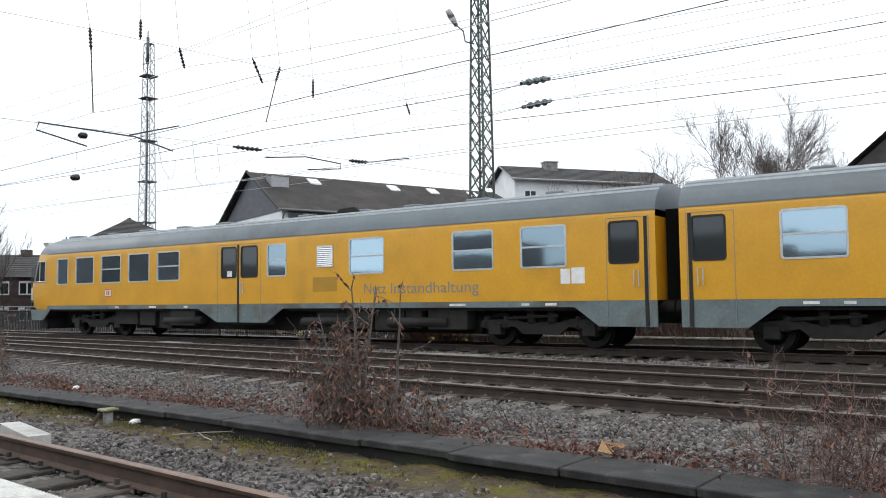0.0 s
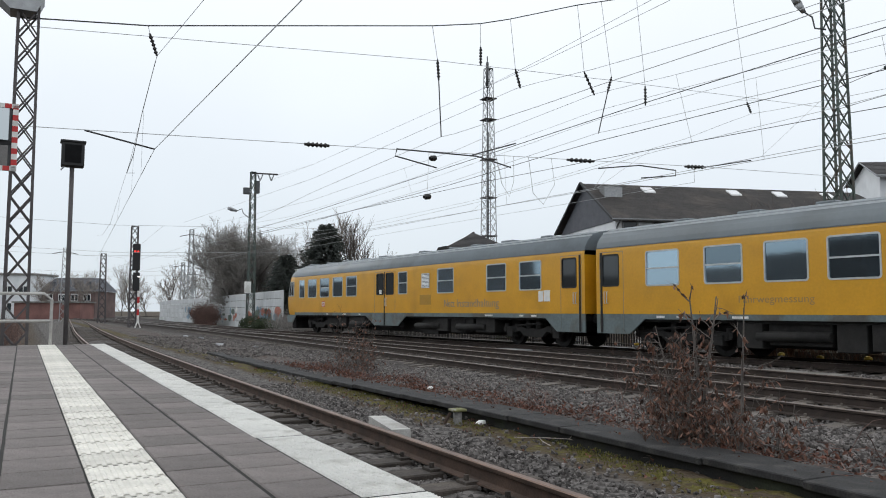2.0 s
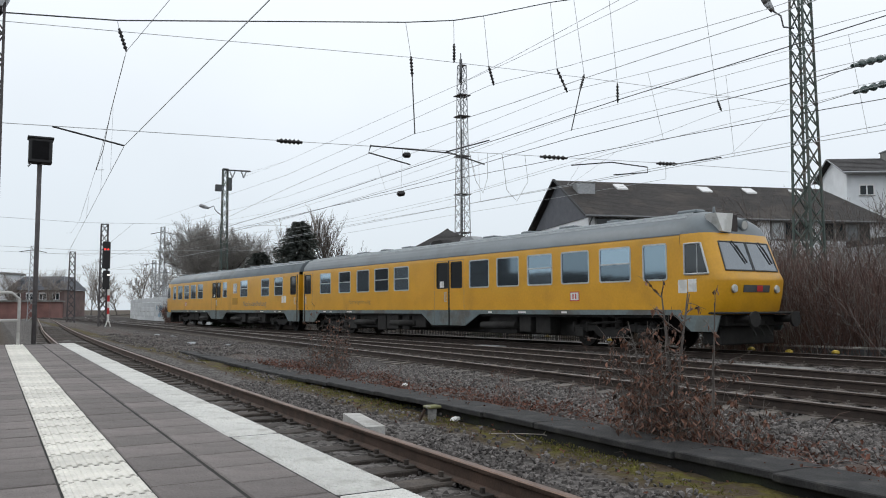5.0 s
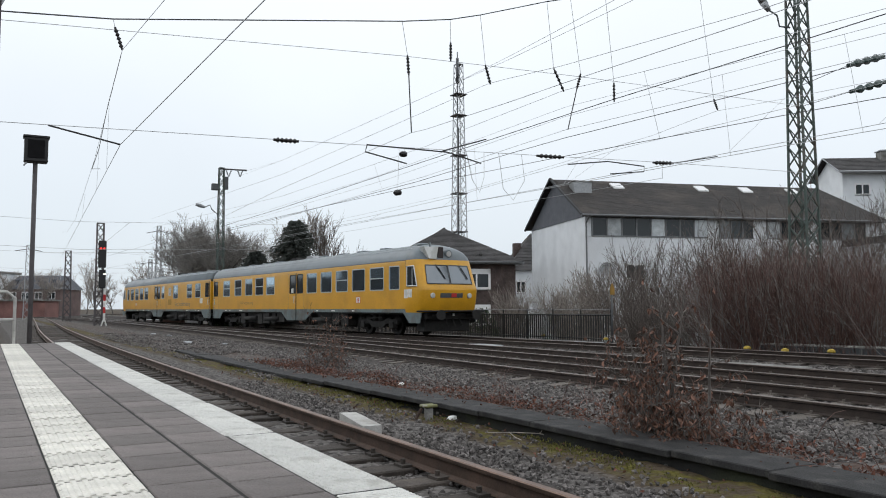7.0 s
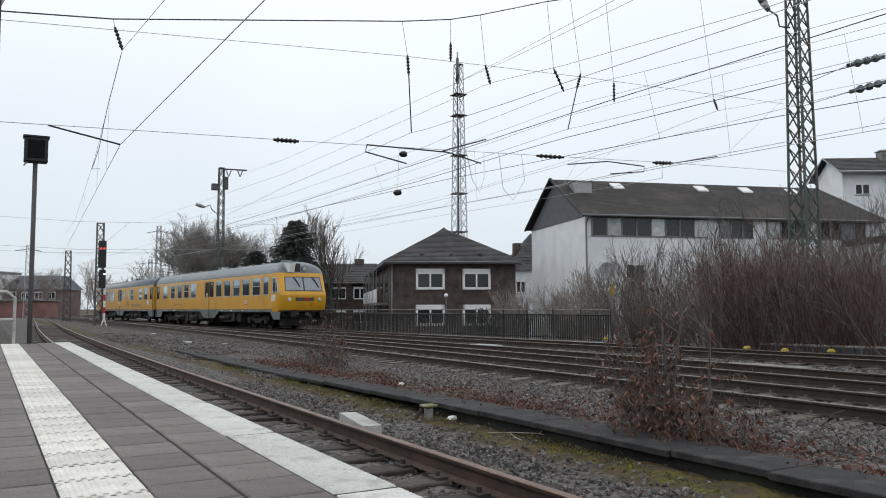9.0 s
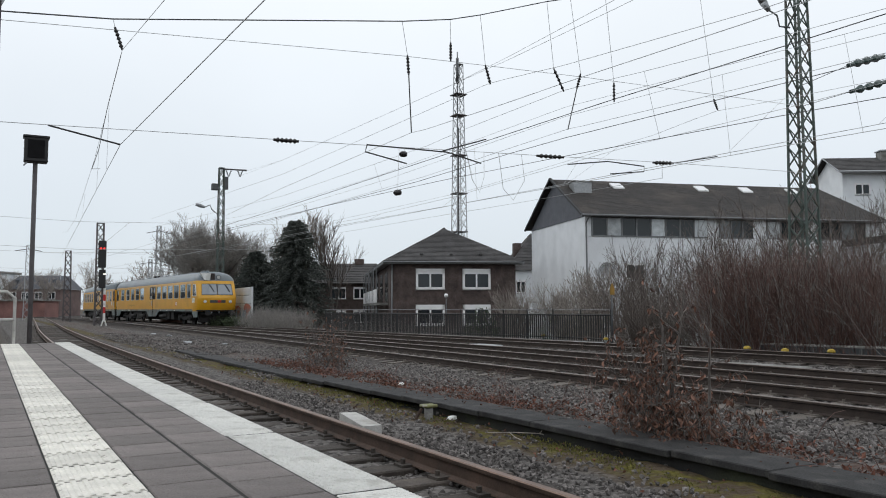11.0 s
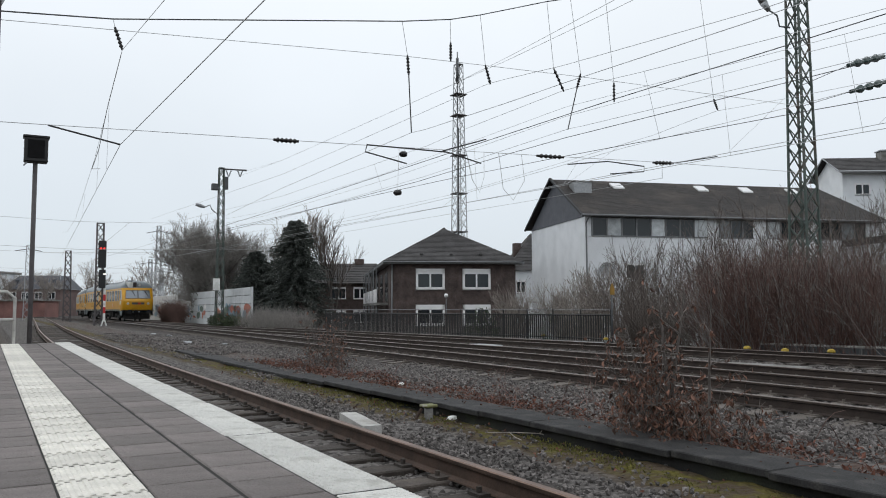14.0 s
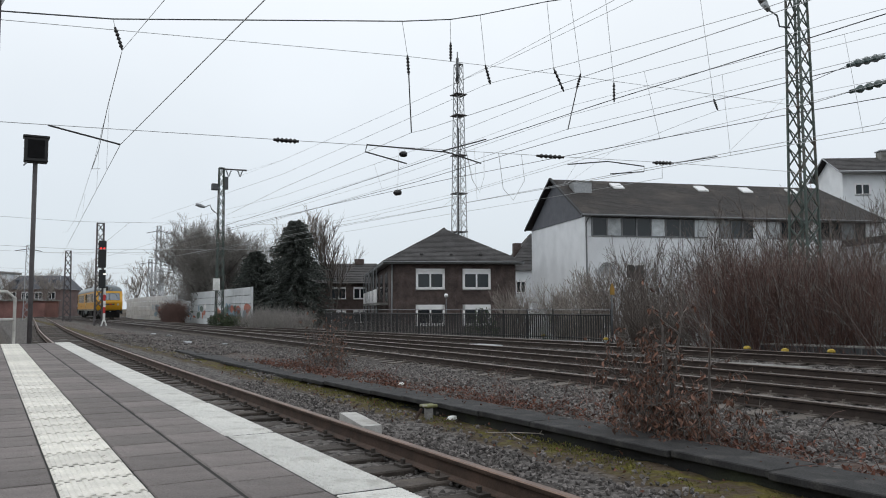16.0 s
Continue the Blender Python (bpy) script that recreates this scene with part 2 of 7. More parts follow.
def polytube(bm, pts, r, seg=5):
    """One continuous tube along a bent line."""
    pts = [Vector(p) for p in pts]
    rings = []
    a = None
    for k, p in enumerate(pts):
        d = (pts[min(k + 1, len(pts) - 1)] - pts[max(k - 1, 0)]).normalized()
        a = d.orthogonal().normalized() if a is None else (a - d * a.dot(d)).normalized()
        b = d.cross(a)
        rings.append([bm.verts.new(p + (a * math.cos(2 * math.pi * j / seg) + b * math.sin(2 * math.pi * j / seg)) * r) for j in range(seg)])
    for r0, r1 in zip(rings, rings[1:]):
        for j in range(seg):
            bm.faces.new((r0[j], r0[(j + 1) % seg], r1[(j + 1) % seg], r1[j]))
    bm.faces.new(rings[0][::-1])
    bm.faces.new(rings[-1])
    return bm


def prism(bm, pts, axis, a, b, mi=0):
    """A flat outline drawn out along an axis from a to b."""
    def at(u, v, w):
        return {"x": (w, u, v), "y": (u, w, v), "z": (u, v, w)}[axis]
    lo = [bm.verts.new(at(u, v, a)) for u, v in pts]
    hi = [bm.verts.new(at(u, v, b)) for u, v in pts]
    n = len(pts)
    for k in range(n):
        bm.faces.new((lo[k], lo[(k + 1) % n], hi[(k + 1) % n], hi[k])).material_index = mi
    bm.faces.new(lo[::-1]).material_index = mi
    bm.faces.new(hi).material_index = mi
    bmesh.ops.recalc_face_normals(bm, faces=bm.faces)
    return bm


def quad(bm, *pts, mi=0):
    fc = bm.faces.new([bm.verts.new(p) for p in pts])
    fc.material_index = mi
    return fc


def smooth_step(u):
    u = max(0.0, min(1.0, u))
    return u * u * (3 - 2 * u)


# ---------------------------------------------------------------- track lines
def line_train(y):
    return 18.93 - 0.0805 * y + (0.0014 * (y - 75.0) ** 2 if y > 75 else 0.0)


def line_1(y):
    return 2.52 + (0.00035 * (min(y, 63.0) - 5.0) ** 2 if y > 5 else 0.0) + 0.038 * max(0.0, y - 63.0)


def line_2(y):
    return 9.95 + 0.02 * (y - 10) - (0.0006 * (y - 40) ** 2 if y > 40 else 0.0)


def line_3(y):
    return 12.95 + 0.01 * y - 2.6 * smooth_step((y - 16) / 50) - (0.0004 * (y - 60) ** 2 if y > 60 else 0.0)


def ground_z(x, y):
    z = -0.205
    z += 0.035 * smooth_step((x - 3.9) / 0.6) if x < 5.3 else 0.10 - 0.10 * smooth_step((x - 6.6) / 1.8)
    if x < 0.9:
        z -= 0.2
    edge = 22.6 - 0.06 * y if y < 60 else 22.6 - 0.06 * y + 0.0014 * (y - 60) ** 2
    if x > edge:
        z -= 2.2 * smooth_step((x - edge - 1.0) / 5.0)
    return z


# ---------------------------------------------------------------- ground
def spread(stops):
    vals = []
    for a, b, step in stops:
        n = max(1, round((b - a) / step))
        vals += [a + (b - a) * k / n for k in range(n)]
    return vals + [stops[-1][1]]


def build_ground():
    xs = spread([(-1500, -60, 240), (-60, -4, 14), (-4, 0.8, 1.2), (0.8, 9, 0.1), (9, 24, 0.4), (24, 60, 3), (60, 300, 40), (300, 1800, 300)])
    ys = spread([(-900, -40, 215), (-40, -2, 4), (-2, 16, 0.12), (16, 70, 0.7), (70, 160, 4), (160, 400, 40), (400, 2500, 350)])
    verts, faces = [], []
    for y in ys:
        for x in xs:
            z = ground_z(x, y)
            if 0 < x < 26 and -6 < y < 80:
                z += 0.035 * noise.noise((x * 3.1, y * 3.1, 0)) + 0.02 * noise.noise((x * 9, y * 9, 4)) + 0.05 * noise.noise((x * 0.5, y * 0.4, 8))
            verts.append((x, y, z))
    nx = len(xs)
    for j in range(len(ys) - 1):
        for k in range(nx - 1):
            faces.append((j * nx + k, j * nx + k + 1, (j + 1) * nx + k + 1, (j + 1) * nx + k))
    me = bpy.data.meshes.new("ground")
    me.from_pydata(verts, [], faces)
    for pl in me.polygons:
        pl.use_smooth = True
    m = bpy.data.materials.new("ballast_and_soil")
    m.use_nodes = True
    n, l = m.node_tree.nodes, m.node_tree.links
    p = n["Principled BSDF"]
    p.inputs["Roughness"].default_value = 0.95
    p.inputs["Specular IOR Level"].default_value = 0.2
    tc = n.new("ShaderNodeTexCoord")
    vor = n.new("ShaderNodeTexVoronoi")
    vor.inputs["Scale"].default_value = 20
    l.new(tc.outputs["Object"], vor.inputs[0])
    stone = n.new("ShaderNodeValToRGB")
    e = stone.color_ramp.elements
    e[0].color, e[1].color = (0.032, 0.029, 0.027, 1), (0.170, 0.157, 0.149, 1)
    sepc = n.new("ShaderNodeSeparateColor")
    l.new(vor.outputs["Color"], sepc.inputs[0])
    l.new(sepc.outputs[0], stone.inputs[0])
    sp = n.new("ShaderNodeSeparateXYZ")
    l.new(tc.outputs["Object"], sp.inputs[0])
    nz = n.new("ShaderNodeTexNoise")
    nz.inputs["Scale"].default_value = 0.8
    nz.inputs["Detail"].default_value = 8
    l.new(tc.outputs["Object"], nz.inputs[0])

    def band(lo, hi, soft, wob):
        add = n.new("ShaderNodeMath")
        add.operation = "MULTIPLY_ADD"
        add.inputs[1].default_value = wob
        l.new(nz.outputs[0], add.inputs[0])
        l.new(sp.outputs[0], add.inputs[2])
        outs = []
        for a, b in ((lo - soft, lo + soft), (hi + soft, hi - soft)):
            mr = n.new("ShaderNodeMapRange")
            mr.inputs[1].default_value, mr.inputs[2].default_value = a + wob * 0.5, b + wob * 0.5
            l.new(add.outputs[0], mr.inputs[0])
            outs.append(mr.outputs[0])
        mu = n.new("ShaderNodeMath")
        mu.operation = "MULTIPLY"
        l.new(outs[0], mu.inputs[0])
        l.new(outs[1], mu.inputs[1])
        return mu.outputs[0]

    def blend(fac, a, color):
        mx = n.new("ShaderNodeMix")
        mx.data_type = "RGBA"
        l.new(fac, mx.inputs[0])
        l.new(a, mx.inputs[6])
        mx.inputs[7].default_value = (*color, 1)
        return mx.outputs[2]

    def strength(fac, k):
        mu = n.new("ShaderNodeMath")
        mu.operation = "MULTIPLY"
        mu.inputs[1].default_value = k
        l.new(fac, mu.inputs[0])
        return mu.outputs[0]

    fine = n.new("ShaderNodeTexNoise")
    fine.inputs["Scale"].default_value = 5.0
    fine.inputs["Detail"].default_value = 8
    l.new(tc.outputs["Object"], fine.inputs[0])
    patch = n.new("ShaderNodeMapRange")
    patch.inputs[1].default_value, patch.inputs[2].default_value = 0.45, 0.6
    l.new(fine.outputs[0], patch.inputs[0])
    out = blend(strength(band(4.45, 5.2, 0.12, 0.7), 0.9), stone.outputs[0], (0.070, 0.050, 0.030))
    mossfac = n.new("ShaderNodeMath")
    mossfac.operation = "MULTIPLY"
    l.new(band(4.6, 5.2, 0.10, 0.5), mossfac.inputs[0])
    l.new(patch.outputs[0], mossfac.inputs[1])
    out = blend(mossfac.outputs[0], out, (0.10, 0.088, 0.020))
    litter = n.new("ShaderNodeMath")
    litter.operation = "MULTIPLY"
    l.new(band(5.4, 7.2, 0.5, 1.6), litter.inputs[0])
    l.new(patch.outputs[0], litter.inputs[1])
    out = blend(strength(litter.outputs[0], 0.8), out, (0.085, 0.052, 0.04))
    out = blend(strength(band(8.3, 20.5, 0.8, 0.6), 0.78), out, (0.035, 0.028, 0.025))
    out = blend(band(23.5, 3000, 1.5, 1.0), out, (0.075, 0.06, 0.045))
    out = blend(band(-3000, 0.6, 0.3, 0.2), out, (0.075, 0.06, 0.045))
    l.new(out, p.inputs["Base Color"])
    bp = n.new("ShaderNodeBump")
    bp.inputs["Strength"].default_value = 0.9
    bp.inputs["Distance"].default_value = 0.03
    l.new(vor.outputs["Distance"], bp.inputs["Height"])
    bp.invert = True
    l.new(bp.outputs[0], p.inputs["Normal"])
    me.materials.append(m)
    tagged(new("ground", me), "grey ballast and brown soil of a railway yard", "ground", kind="structure")


build_ground()


# ---------------------------------------------------------------- railway tracks
RAIL = [(-0.066, -0.16), (0.066, -0.16), (0.062, -0.148), (0.012, -0.132), (0.010, -0.045), (0.034, -0.034), (0.036, -0.008), (0.028, 0.0),
        (-0.028, 0.0), (-0.036, -0.008), (-0.034, -0.034), (-0.010, -0.045), (-0.012, -0.132), (-0.062, -0.148)]


def rail_mesh(name, line, off, ys, parent, top, label):
    bm = B()
    rings = []
    for y in ys:
        d = Vector((line(y + 0.5) - line(y - 0.5), 1.0)).normalized()
        c = Vector((line(y) + d.y * off, y - d.x * off))
        rings.append([bm.verts.new((c.x + d.y * u, c.y - d.x * u, v)) for u, v in RAIL])
    n = len(RAIL)
    for a, b in zip(rings, rings[1:]):
        for k in range(n):
            fc = bm.faces.new((a[k], b[k], b[(k + 1) % n], a[(k + 1) % n]))
            fc.material_index = 1 if k in (6, 7, 8) else 0
    return part(name, bm, [M_MAINRAIL if top is M_RAILTOP else M_RAILSIDE, top], parent, label)


def sleeper_mesh(name, material, concrete):
    bm = B()
    if concrete:
        pts = [(-1.3, -0.33), (1.3, -0.33), (1.3, -0.18), (0.95, -0.155), (0.55, -0.155), (0.3, -0.19), (-0.3, -0.19), (-0.55, -0.155), (-0.95, -0.155), (-1.3, -0.18)]
        prism(bm, pts, "y", -0.13, 0.13)
    else:
        box(bm, -1.3, 1.3, -0.13, 0.13, -0.32, -0.165, 0.012)
    for sx in (-0.75, 0.75):
        box(bm, sx - 0.16, sx + 0.16, -0.08, 0.08, -0.166, -0.142)
        for dx in (-0.11, 0.11):
            tube(bm, (sx + dx, 0, -0.145), (sx + dx, 0, -0.10), 0.022, seg=6)
    me = bpy.data.meshes.new(name)
    bm.to_mesh(me)
    bm.free()
    me.materials.append(material)
    return me


def build_track(name, line, y0, y1, top, sleepers, s0, s1, label):
    tr = thing(name, None, label, "railway track", kind="structure")
    ys = [y0 + k for k in range(0, int(y1 - y0) + 1, 2)]
    for off in (-0.7525, 0.7525):
        rail_mesh("rail", line, off, ys, tr, top, "")
    n = int((s1 - s0) / 0.62)
    for k in range(n):
        y = s0 + k * 0.62
        ob = new("sleeper", sleepers)
        ob.parent = tr
        ob.matrix_basis = pose(line(y), y, random.uniform(-0.012, 0.004), 0, 0, -math.degrees(math.atan(line(y + 0.5) - line(y - 0.5))) + random.uniform(-0.8, 0.8))
    return tr


WOODEN = sleeper_mesh("sleeper", M_WOOD_SLEEPER, False)
CONCRETE = sleeper_mesh("concrete_sleeper", M_CONC_SLEEPER, True)
build_track("track_1", line_1, -14, 130, M_RUSTTOP, WOODEN, -3, 75, "rusty siding rails on dark timber sleepers beside the platform")
build_track("track_2", line_2, -20, 150, M_RAILTOP, CONCRETE, -4, 60, "running rails on concrete sleepers in grey ballast")
build_track("track_3", line_3, -20, 100, M_RAILTOP, CONCRETE, -4, 50, "running rails joining the next track")
build_track("track_4", line_train, -30, 230, M_RAILTOP, WOODEN, -4, 80, "main line rails under the yellow train")


# ---------------------------------------------------------------- platform
PLAT_END = 10.62


def plat_z(y):
    return 0.752 + 0.0045 * y


def skew(y):
    return -0.0049 * (y - 2.0)


def build_platform():
    pf = thing("platform", None, "low station platform with grey pavers and a white edge", "platform", kind="structure")
    bm = B()
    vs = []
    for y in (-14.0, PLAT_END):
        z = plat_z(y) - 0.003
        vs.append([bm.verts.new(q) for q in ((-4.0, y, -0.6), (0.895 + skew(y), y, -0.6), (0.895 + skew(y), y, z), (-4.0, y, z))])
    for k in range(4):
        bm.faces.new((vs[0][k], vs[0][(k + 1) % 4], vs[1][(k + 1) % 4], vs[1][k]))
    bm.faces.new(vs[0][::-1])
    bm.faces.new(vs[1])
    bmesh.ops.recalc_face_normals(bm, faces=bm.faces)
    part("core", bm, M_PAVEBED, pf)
    bm = B()
    z = plat_z(-6)
    for x0, x1, y0, y1 in ((-4.0, -0.475, -14.0, PLAT_END), (-0.475, 0.72, -14.0, 1.0), (0.72, 0.9, -14.0, 1.0)):
        quad(bm, (x0 + skew(y0), y0, plat_z(y0)), (x1 + skew(y0), y0, plat_z(y0)), (x1 + skew(y1), y1, plat_z(y1)), (x0 + skew(y1), y1, plat_z(y1)))
    part("plain_paving", bm, M_PAVER, pf)

    def slab(name, w, d, material, ribs=0, bev=0.002, h=0.05):
        bm = B()
        box(bm, -w / 2, w / 2, -d / 2, d / 2, -h, 0, bev)
        for k in range(ribs):
            x = -w / 2 + w * (k + 0.5) / ribs
            prism(bm, [(x - w * 0.30 / ribs, 0), (x + w * 0.30 / ribs, 0), (x + w * 0.18 / ribs, 0.0034), (x - w * 0.18 / ribs, 0.0034)], "y", -d / 2 + 0.003, d / 2 - 0.003)
        me = bpy.data.meshes.new(name)
        bm.to_mesh(me)
        bm.free()
        me.materials.append(material)
        return me

    pitch = 0.213
    cols = ((0.541, 0.722), (0.351, 0.535), (-0.047, 0.156), (-0.262, -0.052), (-0.475, -0.262))
    tilt = math.degrees(math.atan(0.0045))

    def lay(name, me, x, y, wob=0.0007):
        ob = new(name, me)
        ob.parent = pf
        ob.matrix_basis = pose(x + skew(y), y, plat_z(y) + random.uniform(-wob, wob), tilt + random.uniform(-0.15, 0.15), random.uniform(-0.2, 0.2), 0.28 + random.uniform(-0.3, 0.3))

    meshes = [slab("paver", b - a - 0.004, pitch - 0.0075, M_PAVER, bev=0.0035) for a, b in cols]
    for k in range(50):
        y = 1.1 + k * pitch
        for c, (a, b) in enumerate(cols):
            off = 0.06 if c in (1, 3) else 0.0
            if y + off + pitch / 2 < PLAT_END:
                lay("paver", meshes[c], (a + b) / 2, y + off)
    tact = slab("tactile_slab", 0.190, pitch - 0.021, M_TACTILE, ribs=7)
    for k in range(50):
        y = 1.1 + k * pitch
        if y + pitch / 2 < PLAT_END:
            lay("tactile_slab", tact, 0.254, y, 0.001)
    edge = slab("edge_slab", 0.178, 0.974, M_EDGE, bev=0.008, h=0.09)
    bm = B()
    bm.from_mesh(edge)
    for k in range(58):
        y = -0.47 + k * 0.0163
        prism(bm, [(y - 0.0042, 0), (y + 0.0042, 0), (y + 0.002, 0.0022), (y - 0.002, 0.0022)], "x", -0.08, 0.08)
    bm.to_mesh(edge)
    bm.free()
    for k in range(10):
        lay("edge_slab", edge, 0.811, 1.32 + k * 0.98, 0.001)
    return pf


build_platform()


def build_kerb():
    kb = thing("kerb", None, "low dark stone kerb wall with flat coping slabs", "kerb", kind="structure")
    bm = B()
    box(bm, -0.27, 0.27, -0.497, 0.497, -0.062, 0.0, 0.008)
    me = bpy.data.meshes.new("coping_slab")
    bm.to_mesh(me)
    bm.free()
    me.materials.append(M_KERB)
    for k in range(33):
        y = -6.5 + k
        ob = new("coping_slab", me)
        ob.parent = kb
        ob.matrix_basis = pose(5.26 + random.uniform(-0.02, 0.02) + (0.012 * (y - 20) if y > 20 else 0), y, -0.085 * smooth_step((y - 8) / 9) + random.uniform(-0.004, 0.004), random.uniform(-0.2, 0.2), random.uniform(-0.4, 0.4), random.uniform(-0.3, 0.3))
    bm = B()
    box(bm, 5.06, 5.44, -7, 26, -0.6, -0.165)
    box(bm, 5.063, 5.437, -7, 9.5, -0.165, -0.066)
    # near-black wall with faint greenish patches below the coping
    part("kerb_wall", bm, mat("near_black_kerb_wall", (0.014, 0.014, 0.013), 0.9, vary=0.4, scale=3, bump=0.4, second=(0.022, 0.026, 0.014), second_scale=2), kb)


build_kerb()


# ---------------------------------------------------------------- train
SIDE = 1.43
LEN = 26.35
MID = 13.3


def text_mesh(name, body, size, material, parent, m, width=None):
    cu = bpy.data.curves.new(name, "FONT")
    cu.body = body
    cu.size = size
    cu.extrude = 0.001
    ob = bpy.data.objects.new(name, cu)
    me = bpy.data.meshes.new_from_object(ob)
    bpy.data.objects.remove(ob)
    if width:
        full = max(v.co.x for v in me.vertices)
        me.transform(Matrix.Diagonal((width / full, 1, 1, 1)))
    me.name = name
    me.materials.clear()
    me.materials.append(material)
    res = new(name, me)
    res.parent = parent
    res.matrix_basis = m
    return res


def wheelset(parent, y):
    bm = B()
    for sx in (-0.75, 0.75):
        s = 1 if sx > 0 else -1
        tube(bm, (sx - 0.065 * s, 0, 0), (sx + 0.065 * s, 0, 0), 0.44, 0.43, seg=24)
        tube(bm, (sx - 0.09 * s, 0, 0), (sx - 0.065 * s, 0, 0), 0.47, 0.47, seg=24)
        tube(bm, (sx + 0.06 * s, 0, 0), (sx + 0.10 * s, 0, 0), 0.30, 0.16, seg=12)
        for k in range(6):
            a = k * math.pi / 3
            tube(bm, (sx + 0.06 * s, 0.33 * math.cos(a), 0.33 * math.sin(a)), (sx + 0.075 * s, 0.33 * math.cos(a), 0.33 * math.sin(a)), 0.04, seg=6)
    tube(bm, (-0.95, 0, 0), (0.95, 0, 0), 0.085, seg=10)
    ob = part("wheelset", bm, M_WHEEL, parent)
    ob.matrix_basis = pose(0, y, 0.445)
    return ob


def bogie(car, y):
    bm = B()
    for sx in (-1.03, 1.03):
        prism(bm, [(-1.75, 0.50), (-1.5, 0.44), (-0.75, 0.52), (-0.5, 0.33), (0.5, 0.33), (0.75, 0.52), (1.5, 0.44), (1.75, 0.50), (1.75, 0.66), (0.8, 0.72), (0.5, 0.62), (-0.5, 0.62), (-0.8, 0.72), (-1.75, 0.66)], "x", sx - 0.07, sx + 0.07)
        for wy in (-1.3, 1.3):
            box(bm, sx - 0.13, sx + 0.13, wy - 0.17, wy + 0.17, 0.30, 0.60, 0.02)
            for dy in (-0.3, 0.3):
                tube(bm, (sx, wy + dy, 0.46), (sx, wy + dy, 0.78), 0.085, seg=8)
        for dy in (-0.28, 0.28):
            tube(bm, (sx, dy, 0.60), (sx, dy, 0.96), 0.12, seg=10)
        tube(bm, (sx - 0.1, -0.5, 0.8), (sx - 0.1, 0.9, 0.72), 0.04, seg=6)
    box(bm, -0.9, 0.9, -0.25, 0.25, 0.45, 0.75)
    fr = part("bogie", bm, M_UNDER, car, "dirty two-axle bogie with underside shade in its colour")
    fr.matrix_basis = pose(0, y, 0)
    return [wheelset(fr, -1.3), wheelset(fr, 1.3)]


PANE = random.Random(3)


def window_part(car, y0, y1, z0, z1, bar, glass, frame_mat=None, name="window"):
    frame_mat = frame_mat or M_ALU
    x = -SIDE
    t = 0.045
    bm = B()
    r = 0.06
    outer, inner = [], []
    for cy, cz, a0 in ((y1 - r, z1 - r, 0), (y0 + r, z1 - r, 90), (y0 + r, z0 + r, 180), (y1 - r, z0 + r, 270)):
        for k in range(4):
            a = radians(a0 + k * 30)
            outer.append((cy + (r + t * 0.55) * math.cos(a), cz + (r + t * 0.55) * math.sin(a)))
            inner.append((cy + (r - t * 0.45) * math.cos(a), cz + (r - t * 0.45) * math.sin(a)))
    n = len(outer)
    vo = [bm.verts.new((x - 0.012, *q)) for q in outer]
    vi = [bm.verts.new((x - 0.012, *q)) for q in inner]
    vb = [bm.verts.new((x + 0.02, *q)) for q in inner]
    vq = [bm.verts.new((x + 0.004, *q)) for q in outer]
    for k in range(n):
        j = (k + 1) % n
        bm.faces.new((vo[k], vo[j], vi[j], vi[k]))
        bm.faces.new((vi[k], vi[j], vb[j], vb[k]))
        bm.faces.new((vq[k], vq[j], vo[j], vo[k]))
    if bar:
        zb = z0 + (z1 - z0) * bar
        box(bm, x - 0.012, x + 0.012, y0, y1, zb - 0.022, zb + 0.022)
    bmesh.ops.recalc_face_normals(bm, faces=bm.faces)
    w = part(name, bm, frame_mat, car)
    if bar:
        zb = z0 + (z1 - z0) * bar
        for za, zc in ((z0 + 0.02, zb - 0.015), (zb + 0.015, z1 - 0.02)):
            k, j = PANE.uniform(-0.006, 0.007), PANE.uniform(-0.006, 0.006)
            bm = B()
            quad(bm, (x + 0.010 + j, y0 + 0.01, za), (x + 0.010, y0 + 0.01, zc), (x + 0.010 + k, y1 - 0.01, zc), (x + 0.010 + k + j, y1 - 0.01, za))
            part("pane", bm, glass, w)
        return w
    bm = B()
    vs = [bm.verts.new((x + 0.012, *q)) for q in inner]
    bm.faces.new(vs[::-1])
    part("pane", bm, glass, w)
    return w


def wall_with_openings(bm, x, y0, y1, zs, openings, mi=0, flip=False):
    """One side wall as strips and piers that leave the openings free."""
    def q(a, b, c, d):
        if b - a < 1e-4 or d - c < 1e-4:
            return
        pts = [(x, a, c), (x, b, c), (x, b, d), (x, a, d)]
        quad(bm, *(pts if flip else pts[::-1]), mi=mi)
    edges = sorted({y0, y1, *[v for op in openings for v in op[:2]]})
    for a, b in zip(edges, edges[1:]):
        mid = (a + b) / 2
        hit = [op for op in openings if op[0] < mid < op[1]]
        if not hit:
            q(a, b, zs[0], zs[1])
        else:
            lo, z = zs[0], None
            for op in sorted(hit, key=lambda o_: o_[2]):
                q(a, b, lo, op[2])
                lo = op[3]
            q(a, b, lo, zs[1])


